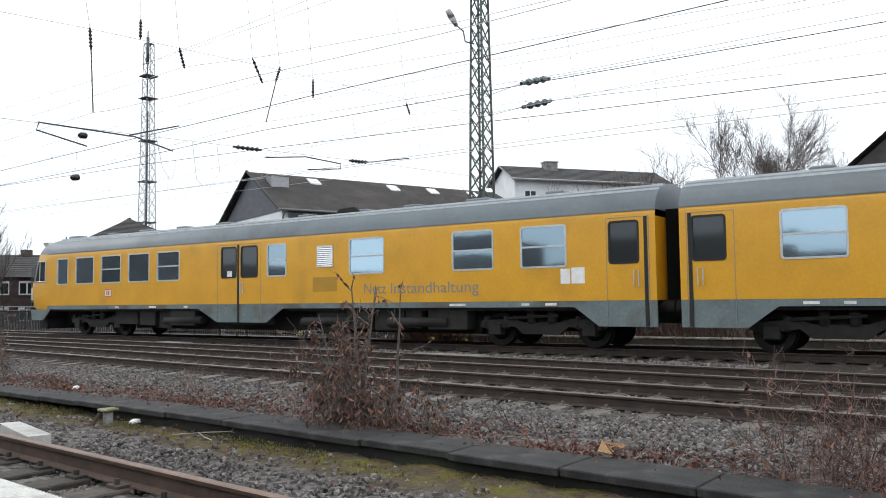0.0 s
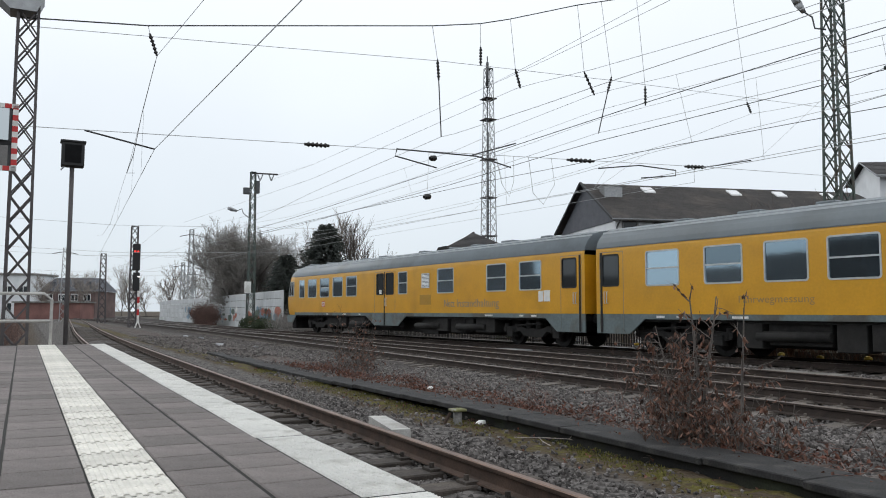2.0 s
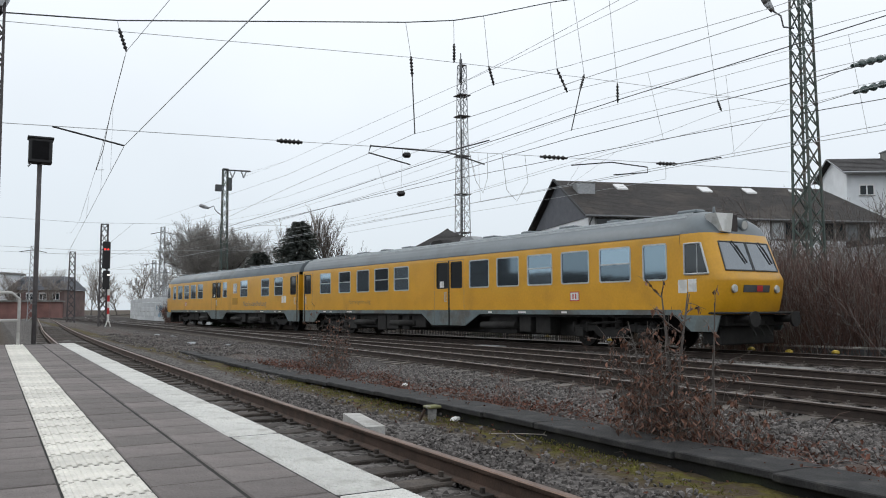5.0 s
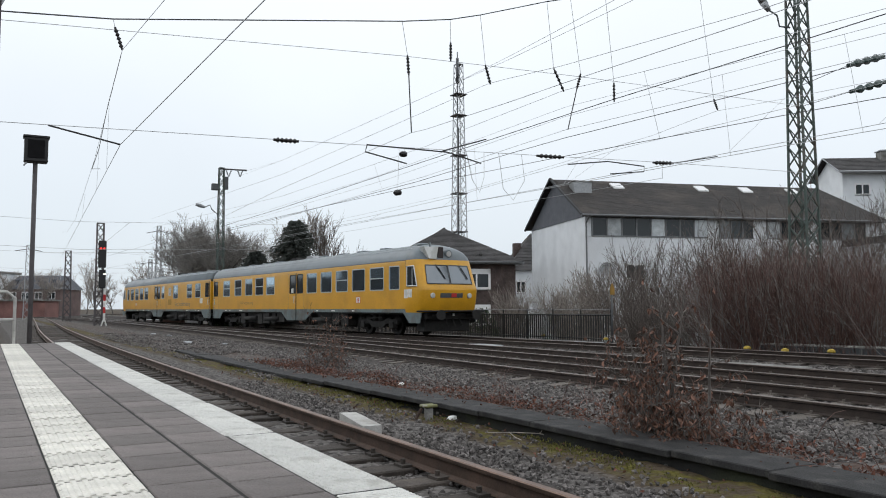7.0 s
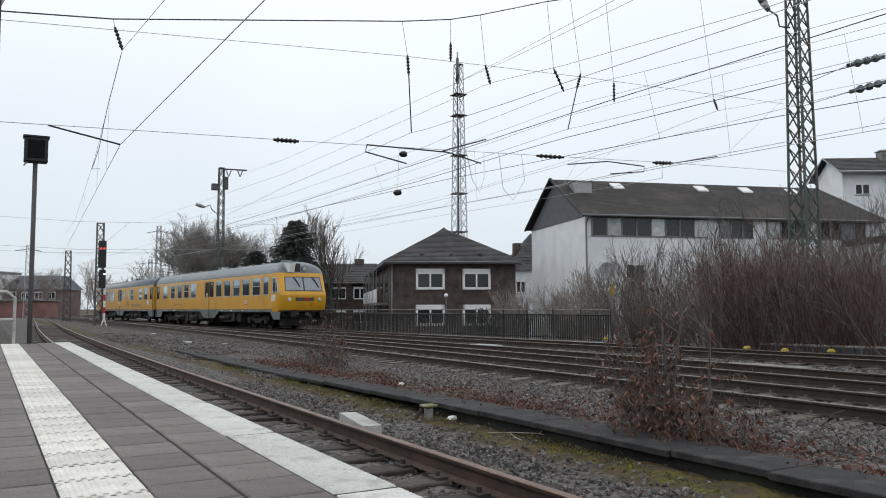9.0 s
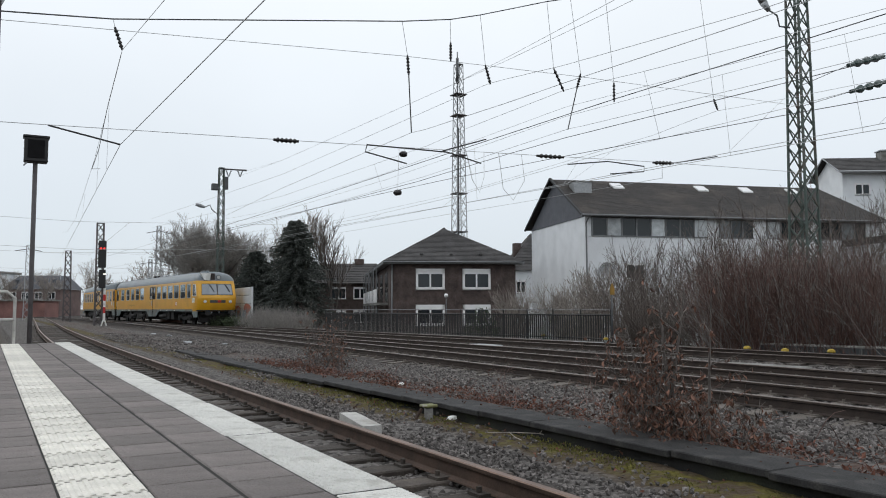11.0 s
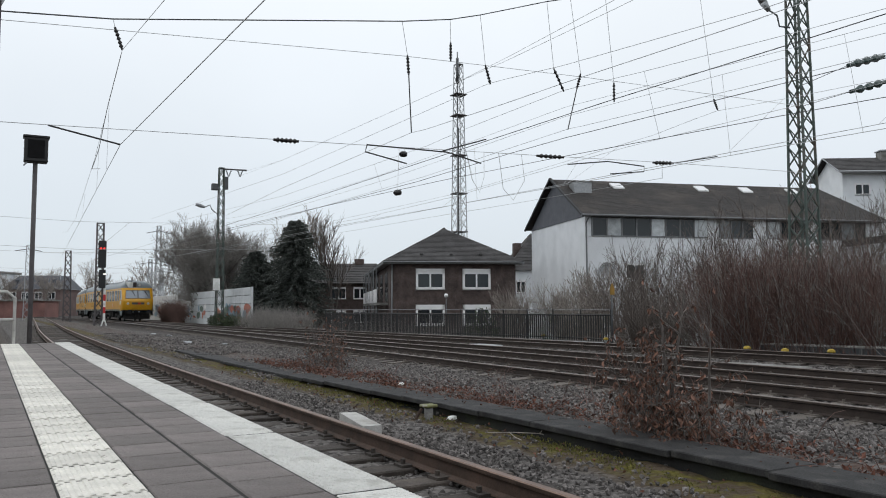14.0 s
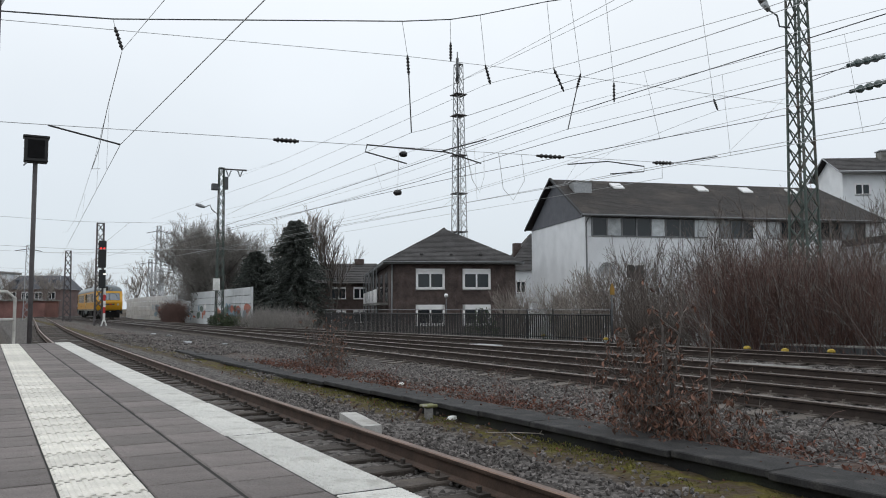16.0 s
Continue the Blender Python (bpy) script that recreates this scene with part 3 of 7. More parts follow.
def build_car(name, sgn, windows, doors, label):
    """A rail car; sgn +1: its cab is at the leading (+y) end, -1: at the trailing end. u runs from the coupling to the cab."""
    car = thing(name, None, label, "rail car", "cars of the track inspection train")

    def Y(u):
        return sgn * (u - MID)

    def span(u0, u1):
        a, b = Y(u0), Y(u1)
        return (a, b) if a < b else (b, a)

    end0, cabline, nose = 0.27, 25.15, LEN
    # yellow side walls with their openings
    ops = [(*span(w[0], w[1]), w[2], w[3]) for w in windows]
    ya, yb = span(end0, cabline)
    bm = B()
    wall_with_openings(bm, -SIDE, ya, yb, (1.15, 3.02), ops)
    wall_with_openings(bm, SIDE, ya, yb, (1.15, 3.02), [], flip=True)
    # shoulder above the windows
    prof = [(1.43, 3.02), (1.426, 3.12), (1.41, 3.20)]
    for s in (-1, 1):
        for (xa, za), (xb, zb) in zip(prof, prof[1:]):
            fc = quad(bm, (s * xa, ya, za), (s * xa, yb, za), (s * xb, yb, zb), (s * xb, ya, zb))
            fc.smooth = True
    # end wall at the coupling
    ye = Y(end0)
    quad(bm, (-1.43, ye, 1.15), (1.43, ye, 1.15), (1.43, ye, 3.05), (-1.43, ye, 3.05))
    bmesh.ops.recalc_face_normals(bm, faces=bm.faces)
    part("body_side", bm, M_YELLOW, car)

    # roof
    bm = B()
    rp = [(1.41, 3.20), (1.375, 3.36), (1.27, 3.53), (1.12, 3.67), (0.90, 3.78), (0.62, 3.85), (0.32, 3.89), (0.0, 3.90)]
    full = [(-x, z) for x, z in rp] + [(x, z) for x, z in rp[-2::-1]]
    ra = [bm.verts.new((x, ya, z)) for x, z in full]
    rb = [bm.verts.new((x, yb, z)) for x, z in full]
    for k in range(len(full) - 1):
        bm.faces.new((ra[k], ra[k + 1], rb[k + 1], rb[k])).smooth = True
    bm.faces.new((rb if sgn < 0 else ra))
    bmesh.ops.recalc_face_normals(bm, faces=bm.faces)
    rf = part("roof", bm, M_ROOF_GREY, car, "grey rounded roof with long seams")
    for x, z in ((-1.10, 3.685), (-0.84, 3.80), (0.84, 3.80), (1.10, 3.685)):
        bm = B()
        box(bm, x - 0.016, x + 0.016, ya, yb, z - 0.02, z + 0.036)
        part("roof_seam", bm, M_SEAM, rf)
    bm = B()
    box(bm, -1.432, -1.40, ya, yb, 3.185, 3.215)
    box(bm, 1.40, 1.432, ya, yb, 3.185, 3.215)
    part("rain_gutter", bm, M_ROOF_GREY, car)
    for k, u in enumerate((3.1, 5.4, 7.6, 9.6, 11.8, 15.6, 17.8, 19.9, 22.0)):
        bm = B()
        w = 0.36 if k % 2 else 0.26
        a, b = span(u - w, u + w)
        box(bm, -0.74, -0.28, a, b, 3.80, 3.925, 0.03)
        part("roof_vent", bm, M_ROOF_GREY, car)
    for u in ((9.9,) if sgn > 0 else (14.3, 12.2)):
        bm = B()
        a, b = span(u - 0.55, u + 0.55)
        prism(bm, [(a, 3.80), (b, 3.80), (b - 0.2, 3.98), (a + 0.3, 4.0)], "x", -0.80, -0.25)
        part("exhaust_cowl", bm, M_UNDER if u in (9.9, 12.2) else M_GALV, car, "sooty exhaust cowl")

    # lower grey band, skirts and underframe
    bm = B()
    a, b = span(end0, cabline)
    for s in (-1, 1):
        box(bm, s * 1.405 - 0.02, s * 1.405 + 0.02, a, b, 1.0, 1.15)
    part("sill_band", bm, M_SKIRT, car, "grey sill band along the body")
    for s in (-1, 1):
        x = s * 1.40
        for pts in ([(end0, 1.0), (end0, 0.55), (1.67, 0.55), (2.28, 1.0)], [(12.0, 1.0), (12.73, 0.56), (15.02, 0.56), (15.96, 1.0)], [(24.95, 1.0), (25.45, 0.57), (26.25, 0.57), (26.40, 1.0)]):
            bm = B()
            prism(bm, [(Y(u), z) for u, z in pts], "x", x - 0.02, x + 0.02)
            part("skirt", bm, M_SKIRT, car, "grey skirt panel below the doors")
    bm = B()
    box(bm, -1.3, 1.3, *span(end0 + 0.1, 25.2), 0.92, 1.16)
    # deep solid cores stand for dense equipment and the shade around it
    box(bm, -0.7, 0.7, *span(5.3, 20.3), 0.30, 0.95)
    box(bm, -0.55, 0.55, *span(1.2, 25.2), 0.55, 0.95)
    rnd = random.Random(5 if sgn > 0 else 8)
    u = 5.4
    while u < 19.8:
        w = rnd.uniform(0.5, 1.7)
        if not 11.7 < u + w / 2 < 16.2:
            a, b = span(u, u + w)
            for s in (-1, 1):
                box(bm, *sorted((s * 0.75, s * rnd.uniform(1.18, 1.33))), a, b, rnd.uniform(0.26, 0.45), 0.95, 0.02)
        u += w + rnd.uniform(0.06, 0.25)
    for k in range(4):
        a, b = span(6 + k * 3.3, 8 + k * 3.3)
        tube(bm, (-1.25, a, 0.62), (-1.25, b, 0.60), 0.13, seg=10)
    part("underframe", bm, M_UNDER, car, "dark underframe with tanks and boxes")
    sets = bogie(car, Y(3.35)) + bogie(car, Y(22.2))

    # windows
    for w in windows:
        if w[4] == "vent":
            a, b = span(w[0], w[1])
            bm = B()
            box(bm, -SIDE, -SIDE + 0.05, a, b, w[2], w[3])
            vent = part("vent_grille", bm, M_DARKGREY, car, "pale louvred grille")
            for k in range(11):
                z = w[2] + (w[3] - w[2]) * (k + 0.5) / 11
                bm = B()
                prism(bm, [(-SIDE - 0.01, z + 0.016), (-SIDE - 0.022, z - 0.018), (-SIDE - 0.012, z - 0.02), (-SIDE, z + 0.012)], "y", a + 0.02, b - 0.02)
                part("slat", bm, M_ALU, vent)
            bm = B()
            for q in ((a, a + 0.03, w[2], w[3]), (b - 0.03, b, w[2], w[3]), (a, b, w[2], w[2] + 0.03), (a, b, w[3] - 0.03, w[3])):
                box(bm, -SIDE - 0.02, -SIDE, *q)
            part("grille_frame", bm, M_ALU, vent)
            bm = B()
            box(bm, -SIDE - 0.012, -SIDE, *span(w[0] - 0.14, w[1] + 0.16), 1.50, 1.92, 0.006)
            part("hatch", bm, mat("dull_yellow_hatch", (0.40, 0.215, 0.015), 0.5, vary=0.06, scale=2, fine=20), car, "dull ochre service hatch")
        elif w[4] == "door":
            window_part(car, *span(w[0], w[1]), w[2], w[3], 0, M_DARKGLASS, M_RUBBER, "door_window")
        elif w[4] == "cab":
            a, b = span(w[0], w[1])
            window_part(car, a, b, w[2], w[3], 0, M_DARKGLASS, M_ALU, "cab_window")
        else:
            window_part(car, *span(w[0], w[1]), w[2], w[3], w[4], M_GLASS)
    # doors: leaf outline, seam and handle
    for u0, u1, seams in doors:
        for (a_, b_) in ((u0, u1),):
            bm = B()
            a, b = span(a_, b_)
            for q in ((a, a + 0.014), (b - 0.014, b)):
                box(bm, -SIDE - 0.004, -SIDE + 0.01, *q, 0.58, 3.06)
            box(bm, -SIDE - 0.004, -SIDE + 0.01, a, b, 3.045, 3.06)
            dr = part("door", bm, M_LETTER, car, "yellow boarding door")
        for su, hu in seams:
            bm = B()
            a, b = span(su - 0.04, su + 0.04)
            box(bm, -SIDE - 0.014, -SIDE + 0.01, a, b, 0.57, 3.05)
            part("door_seal", bm, M_RUBBER, dr)
            bm = B()
            a, b = span(hu - 0.055, hu + 0.055)
            polytube(bm, [(-SIDE, a, 1.83), (-SIDE - 0.05, a, 1.83), (-SIDE - 0.05, a, 1.47), (-SIDE, a, 1.47)], 0.014)
            polytube(bm, [(-SIDE, b, 1.83), (-SIDE - 0.05, b, 1.83), (-SIDE - 0.05, b, 1.47), (-SIDE, b, 1.47)], 0.014)
            part("handle", bm, M_ALU, dr)

    # cab nose: outlines at rising heights
    levels = [(1.0, 26.26, 1.40, 1.24), (1.15, 26.36, 1.43, 1.27), (1.55, 26.46, 1.43, 1.27), (1.90, 26.51, 1.43, 1.27), (1.98, 26.51, 1.43, 1.27), (2.14, 26.43, 1.43, 1.24),
              (3.02, 26.12, 1.42, 1.15), (3.20, 26.06, 1.41, 1.10), (3.36, 25.99, 1.375, 1.05), (3.53, 25.87, 1.27, 0.95), (3.67, 25.70, 1.12, 0.80), (3.78, 25.50, 0.90, 0.62), (3.86, 25.30, 0.58, 0.42), (3.89, 25.2, 0.32, 0.25)]
    bm = B()
    rows_ = []
    for z, e, w, fw in levels:
        pts = [(-w, 25.15), (-w, e - 0.28), (-(w * 0.6 + fw * 0.4), e - 0.12), (-fw, e - 0.05), (-fw * 0.5, e), (0, e + 0.01), (fw * 0.5, e), (fw, e - 0.05), (w * 0.6 + fw * 0.4, e - 0.12), (w, e - 0.28), (w, 25.15)]
        pts = [(x, max(u, 25.15)) for x, u in pts]
        rows_.append([bm.verts.new((x, Y(u), z)) for x, u in pts])
    for k, (r0, r1) in enumerate(zip(rows_, rows_[1:])):
        for j in range(len(r0) - 1):
            fc = bm.faces.new((r0[j], r0[j + 1], r1[j + 1], r1[j]))
            fc.material_index = 1 if levels[k][0] >= 3.19 else 0
            fc.smooth = True
    bm.faces.new(rows_[-1]).material_index = 1
    bmesh.ops.remove_doubles(bm, verts=bm.verts, dist=0.002)
    bmesh.ops.recalc_face_normals(bm, faces=bm.faces)
    part("cab_nose", bm, [M_YELLOW, M_ROOF_GREY], car, "yellow raked cab front under a grey roof cap")

    def front(x, z, lift=0.012):
        """A point on the raked front."""
        for (z0, e0, w0, f0), (z1, e1, w1, f1) in zip(levels, levels[1:]):
            if z0 <= z <= z1:
                k = (z - z0) / (z1 - z0)
                e, fw = e0 + (e1 - e0) * k, f0 + (f1 - f0) * k
                ax = abs(x)
                u = e + 0.01 - 0.01 * min(1, ax / (fw * 0.5)) - (0.05 * max(0.0, (ax - fw * 0.5) / (fw * 0.5)))
                return (x, Y(u + lift), z)

    for x0, x1 in ((-1.13, -0.025), (0.025, 1.13)):
        bm = B()
        pts = [(x0, 2.19), (x1, 2.19), (x1 * (0.94 if x1 > 0.1 else 1), 2.96), (x0 * (0.94 if x0 < -0.1 else 1), 2.96)]
        mids = [((pts[0][0] + pts[1][0]) / 2, 2.19), ((pts[2][0] + pts[3][0]) / 2, 2.96)]
        ordered = [pts[0], mids[0], pts[1], pts[2], mids[1], pts[3]]
        vs = [bm.verts.new(front(x, z, 0.016)) for x, z in ordered]
        bm.faces.new((vs[0], vs[1], vs[4], vs[5]))
        bm.faces.new((vs[1], vs[2], vs[3], vs[4]))
        bmesh.ops.recalc_face_normals(bm, faces=bm.faces)
        ws = part("windscreen", bm, M_SCREEN, car, "sky-reflecting windscreen pane")
        bm = B()
        for p0, p1 in zip(ordered, ordered[1:] + ordered[:1]):
            tube(bm, front(*p0, 0.016), front(*p1, 0.016), 0.022, seg=6)
        part("windscreen_seal", bm, M_DARKGREY, ws)
        bm = B()
        cx = (x0 + x1) / 2
        tube(bm, front(cx - 0.02, 2.99, 0.05), front(cx + 0.22, 2.62, 0.06), 0.016, seg=5)
        tube(bm, front(cx + 0.10, 2.86, 0.06), front(cx + 0.34, 2.40, 0.05), 0.022, seg=5)
        part("wiper", bm, M_RUBBER, ws)
    for x in (-0.92, 0.92):
        bm = B()
        c = Vector(front(x, 1.70, -0.02))
        tube(bm, c, c + Vector((0, sgn * 0.07, 0)), 0.115, 0.105, seg=20)
        hl = part("headlight", bm, M_ALU, car, "round headlight in a metal bezel")
        bm = B()
        tube(bm, c + Vector((0, sgn * 0.06, 0)), c + Vector((0, sgn * 0.078, 0)), 0.085, 0.075, seg=20)
        part("lens", bm, M_LAMPGLASS, hl)
    bm = B()
    ps = [front(x, z, 0.01) for x, z in ((-0.56, 1.61), (0.56, 1.61), (0.56, 1.80), (-0.56, 1.80))]
    quad(bm, *ps)
    solid = bmesh.ops.extrude_face_region(bm, geom=list(bm.faces))
    bmesh.ops.translate(bm, verts=[v for v in solid["geom"] if isinstance(v, bmesh.types.BMVert)], vec=(0, sgn * 0.012, 0))
    bmesh.ops.recalc_face_normals(bm, faces=bm.faces)
    plate = part("front_plate", bm, M_DARKGREY, car, "dark grey number plate panel")
    bm = B()
    ps = [front(x, z, 0.028) for x, z in ((-0.02, 1.63), (0.24, 1.63), (0.24, 1.79), (-0.02, 1.79))]
    quad(bm, *ps)
    part("emblem", bm, M_RED, plate)
    # coupling end below the nose: buffers, hook, plough
    bm = B()
    box(bm, -1.25, 1.25, *span(25.3, 26.45), 0.72, 1.0, 0.03)
    box(bm, -1.42, 1.42, *span(26.0, 26.85), 1.03, 1.09, 0.02)
    box(bm, -1.15, 1.15, *span(25.6, 26.2), 0.22, 0.72, 0.03)
    for x in (-0.3, 0.05, 0.4):
        tube(bm, (x, Y(26.4), 0.9), (x + 0.05, Y(26.62), 0.45), 0.03, seg=6)
    part("buffer_beam", bm, M_UNDER, car)
    for x in (-0.88, 0.88):
        bm = B()
        tube(bm, (x, Y(26.4), 0.90), (x, Y(26.98), 0.90), 0.10, seg=12)
        tube(bm, (x, Y(26.98), 0.90), (x, Y(27.05), 0.90), 0.20, 0.21, seg=16)
        part("buffer", bm, M_UNDER, car, "dark round buffer")
    for x in (-0.45, 0.1):
        bm = B()
        box(bm, x - 0.05, x + 0.05, *span(26.44, 26.5), 0.86, 0.97, 0.01)
        part("white_socket", bm, M_WHITE, car)
    # roof front: marker lamp, white horn box
    bm = B()
    tube(bm, (0.16, Y(25.55), 3.50), (0.16, Y(26.06), 3.46), 0.17, 0.16, seg=16)
    lampo = part("roof_lamp", bm, M_ROOF_GREY, car)
    bm = B()
    tube(bm, (0.16, Y(26.05), 3.46), (0.16, Y(26.08), 3.457), 0.12, seg=16)
    part("lens", bm, M_LAMPGLASS, lampo)
    bm = B()
    prism(bm, [(-0.86, 3.24), (-0.50, 3.22), (-0.40, 3.74), (-1.12, 3.72)], "y", *span(25.75, 26.12))
    part("white_box", bm, M_WHITE, car, "white equipment box on the roof corner")
    bm = B()
    box(bm, -0.38, -0.10, *span(25.7, 26.05), 3.26, 3.74, 0.02)
    part("camera_housing", bm, mat("brown_black_housing", (0.03, 0.02, 0.018), 0.6, vary=0.3), car)
    bm = B()
    tube(bm, (-0.45, Y(25.55), 3.70), (-0.45, Y(25.55), 3.98), 0.06, 0.025, seg=8)
    part("aerial", bm, M_ROOF_GREY, car)
    bm = B()
    box(bm, -0.62, -0.2, *span(24.4, 25.1), 3.84, 3.96, 0.04)
    part("roof_box", bm, M_ROOF_GREY, car)
    # gangway bellows
    bm = B()
    zig = [(0.75 if k % 2 else 0.66, k * 0.028) for k in range(11)]
    prism(bm, [(x, Y(u)) for x, u in zig] + [(-x, Y(u)) for x, u in zig[::-1]], "z", 1.05, 3.25)
    part("gangway_bellows", bm, M_RUBBER, car, "black rubber gangway bellows")
    for x in (-0.88, 0.88):
        bm = B()
        tube(bm, (x, Y(0.4), 1.0), (x, Y(0.02), 1.0), 0.16, seg=10)
        part("inner_buffer", bm, M_UNDER, car)
    return car, sets


WZ = (1.98, 2.97)
BARM = 0.50
FRONT_WINDOWS = [(0.68, 1.37, 2.01, 2.96, "door"), (2.48, 3.69, *WZ, BARM), (4.51, 5.73, *WZ, BARM), (8.05, 9.29, *WZ, BARM), (9.92, 10.57, 2.21, 2.84, "vent"),
                 (11.85, 12.66, 2.0, 2.97, 0.5), (13.12, 13.85, 2.0, 2.97, "door"), (14.09, 14.79, 2.0, 2.97, "door"), (16.95, 18.15, *WZ, BARM), (18.62, 19.82, *WZ, 0),
                 (20.3, 21.5, *WZ, BARM), (22.0, 23.18, *WZ, 0), (23.72, 24.47, *WZ, 0)]
REAR_WINDOWS = [(0.55, 1.25, 2.01, 2.96, "door"), (2.38, 3.6, *WZ, BARM), (4.5, 5.7, *WZ, BARM), (6.37, 7.55, *WZ, 0), (8.07, 9.3, *WZ, BARM), (9.8, 11.0, *WZ, BARM),
                (13.15, 13.92, 2.0, 2.97, "door"), (14.14, 14.86, 2.0, 2.97, "door"), (15.36, 16.54, *WZ, 0), (17.03, 18.24, *WZ, 0), (18.72, 19.95, *WZ, 0.55), (20.41, 21.64, *WZ, 0),
                (22.12, 23.35, *WZ, 0.52), (23.84, 24.68, *WZ, 0)]
DOORS = [(0.42, 1.45, [(0.50, 0.72)]), (12.95, 15.0, [(13.99, 13.80)])]
car_front, sets_front = build_car("rail_car", 1, FRONT_WINDOWS, DOORS, "yellow leading diesel rail car with grey roof and skirts")
car_rear, sets_rear = build_car("rail_car", -1, REAR_WINDOWS, DOORS, "yellow trailing diesel rail car with cab and headlights")


def emblem(car, y, z, w, h):
    bm = B()
    box(bm, -SIDE - 0.006, -SIDE + 0.002, y - w / 2, y + w / 2, z - h / 2, z + h / 2)
    e = part("emblem", bm, M_RED, car, "small red and white square emblem")
    bm = B()
    box(bm, -SIDE - 0.010, -SIDE, y - w / 2 + 0.03, y + w / 2 - 0.03, z - h / 2 + 0.03, z + h / 2 - 0.03)
    part("emblem_field", bm, M_WHITE, e)
    for q in (-0.07, 0.05):
        bm = B()
        box(bm, -SIDE - 0.013, -SIDE, y + q - 0.012, y + q + 0.04, z - h / 2 + 0.07, z + h / 2 - 0.07)
        part("emblem_bar", bm, M_RED, e)


def notice(car, y, z, w, h, name="paper_notice"):
    bm = B()
    box(bm, -SIDE - 0.006, -SIDE + 0.002, y - w / 2, y + w / 2, z - h / 2, z + h / 2)
    part(name, bm, M_WHITE, car, "white paper notice")


# cab side windows, set as slanted frames on the nose flank
for car, sgn in ((car_front, 1), (car_rear, -1)):
    ring = [(25.30, 2.10), (26.08, 2.10), (25.84, 2.92), (25.30, 2.92)]
    bm = B()
    vs = [bm.verts.new((-SIDE - 0.008, sgn * (u - MID), z)) for u, z in ring]
    bm.faces.new(vs)
    cw = part("cab_side_window", bm, M_DARKGLASS, car)
    bm = B()
    pts = [(-SIDE - 0.012, sgn * (u - MID), z) for u, z in ring]
    for p0, p1 in zip(pts, pts[1:] + pts[:1]):
        tube(bm, p0, p1, 0.028, seg=6)
    tube(bm, (-SIDE - 0.012, sgn * (25.72 - MID), 2.10), (-SIDE - 0.012, sgn * (25.72 - MID), 2.90), 0.016, seg=6)
    part("window_frame", bm, M_ALU, cw)

emblem(car_front, 21.05 - MID, 1.60, 0.40, 0.30)
emblem(car_rear, -(21.0 - MID), 1.57, 0.42, 0.30)
notice(car_front, 2.50 - MID, 1.74, 0.25, 0.36)
notice(car_front, 2.17 - MID, 1.75, 0.34, 0.38)
notice(car_rear, -(25.22 - MID), 1.78, 0.30, 0.36)
notice(car_rear, -(25.54 - MID), 1.80, 0.28, 0.34)
notice(car_front, 14.4 - MID, 2.12, 0.22, 0.18, "window_notice")
notice(car_rear, -(13.5 - MID), 2.14, 0.28, 0.24, "window_notice")
TURN = Matrix(((0, 0, -1, 0), (-1, 0, 0, 0), (0, 1, 0, 0), (0, 0, 0, 1)))
text_mesh("lettering", "Netz", 0.43, M_LETTER, car_front, Matrix.Translation((-SIDE - 0.004, 8.78 - MID, 1.40)) @ TURN, 0.82)
text_mesh("lettering", "Instandhaltung", 0.43, M_LETTER, car_front, Matrix.Translation((-SIDE - 0.004, 7.83 - MID, 1.40)) @ TURN, 2.89)
text_mesh("lettering", "Fahrwegmessung", 0.27, M_FADED, car_rear, Matrix.Translation((-SIDE - 0.004, -(5.55 - MID), 1.45)) @ TURN, 2.15)
for car, sgn in ((car_front, 1), (car_rear, -1)):
    for u, w in ((2.9, 0.3), (3.6, 0.22), (5.6, 0.5), (16.6, 0.2), (18.4, 0.4), (20.5, 0.25)):
        bm = B()
        y = sgn * (u - MID)
        box(bm, -1.431, -1.41, y - w / 2, y + w / 2, 1.04, 1.10)
        part("data_strip", bm, M_WHITE, car)


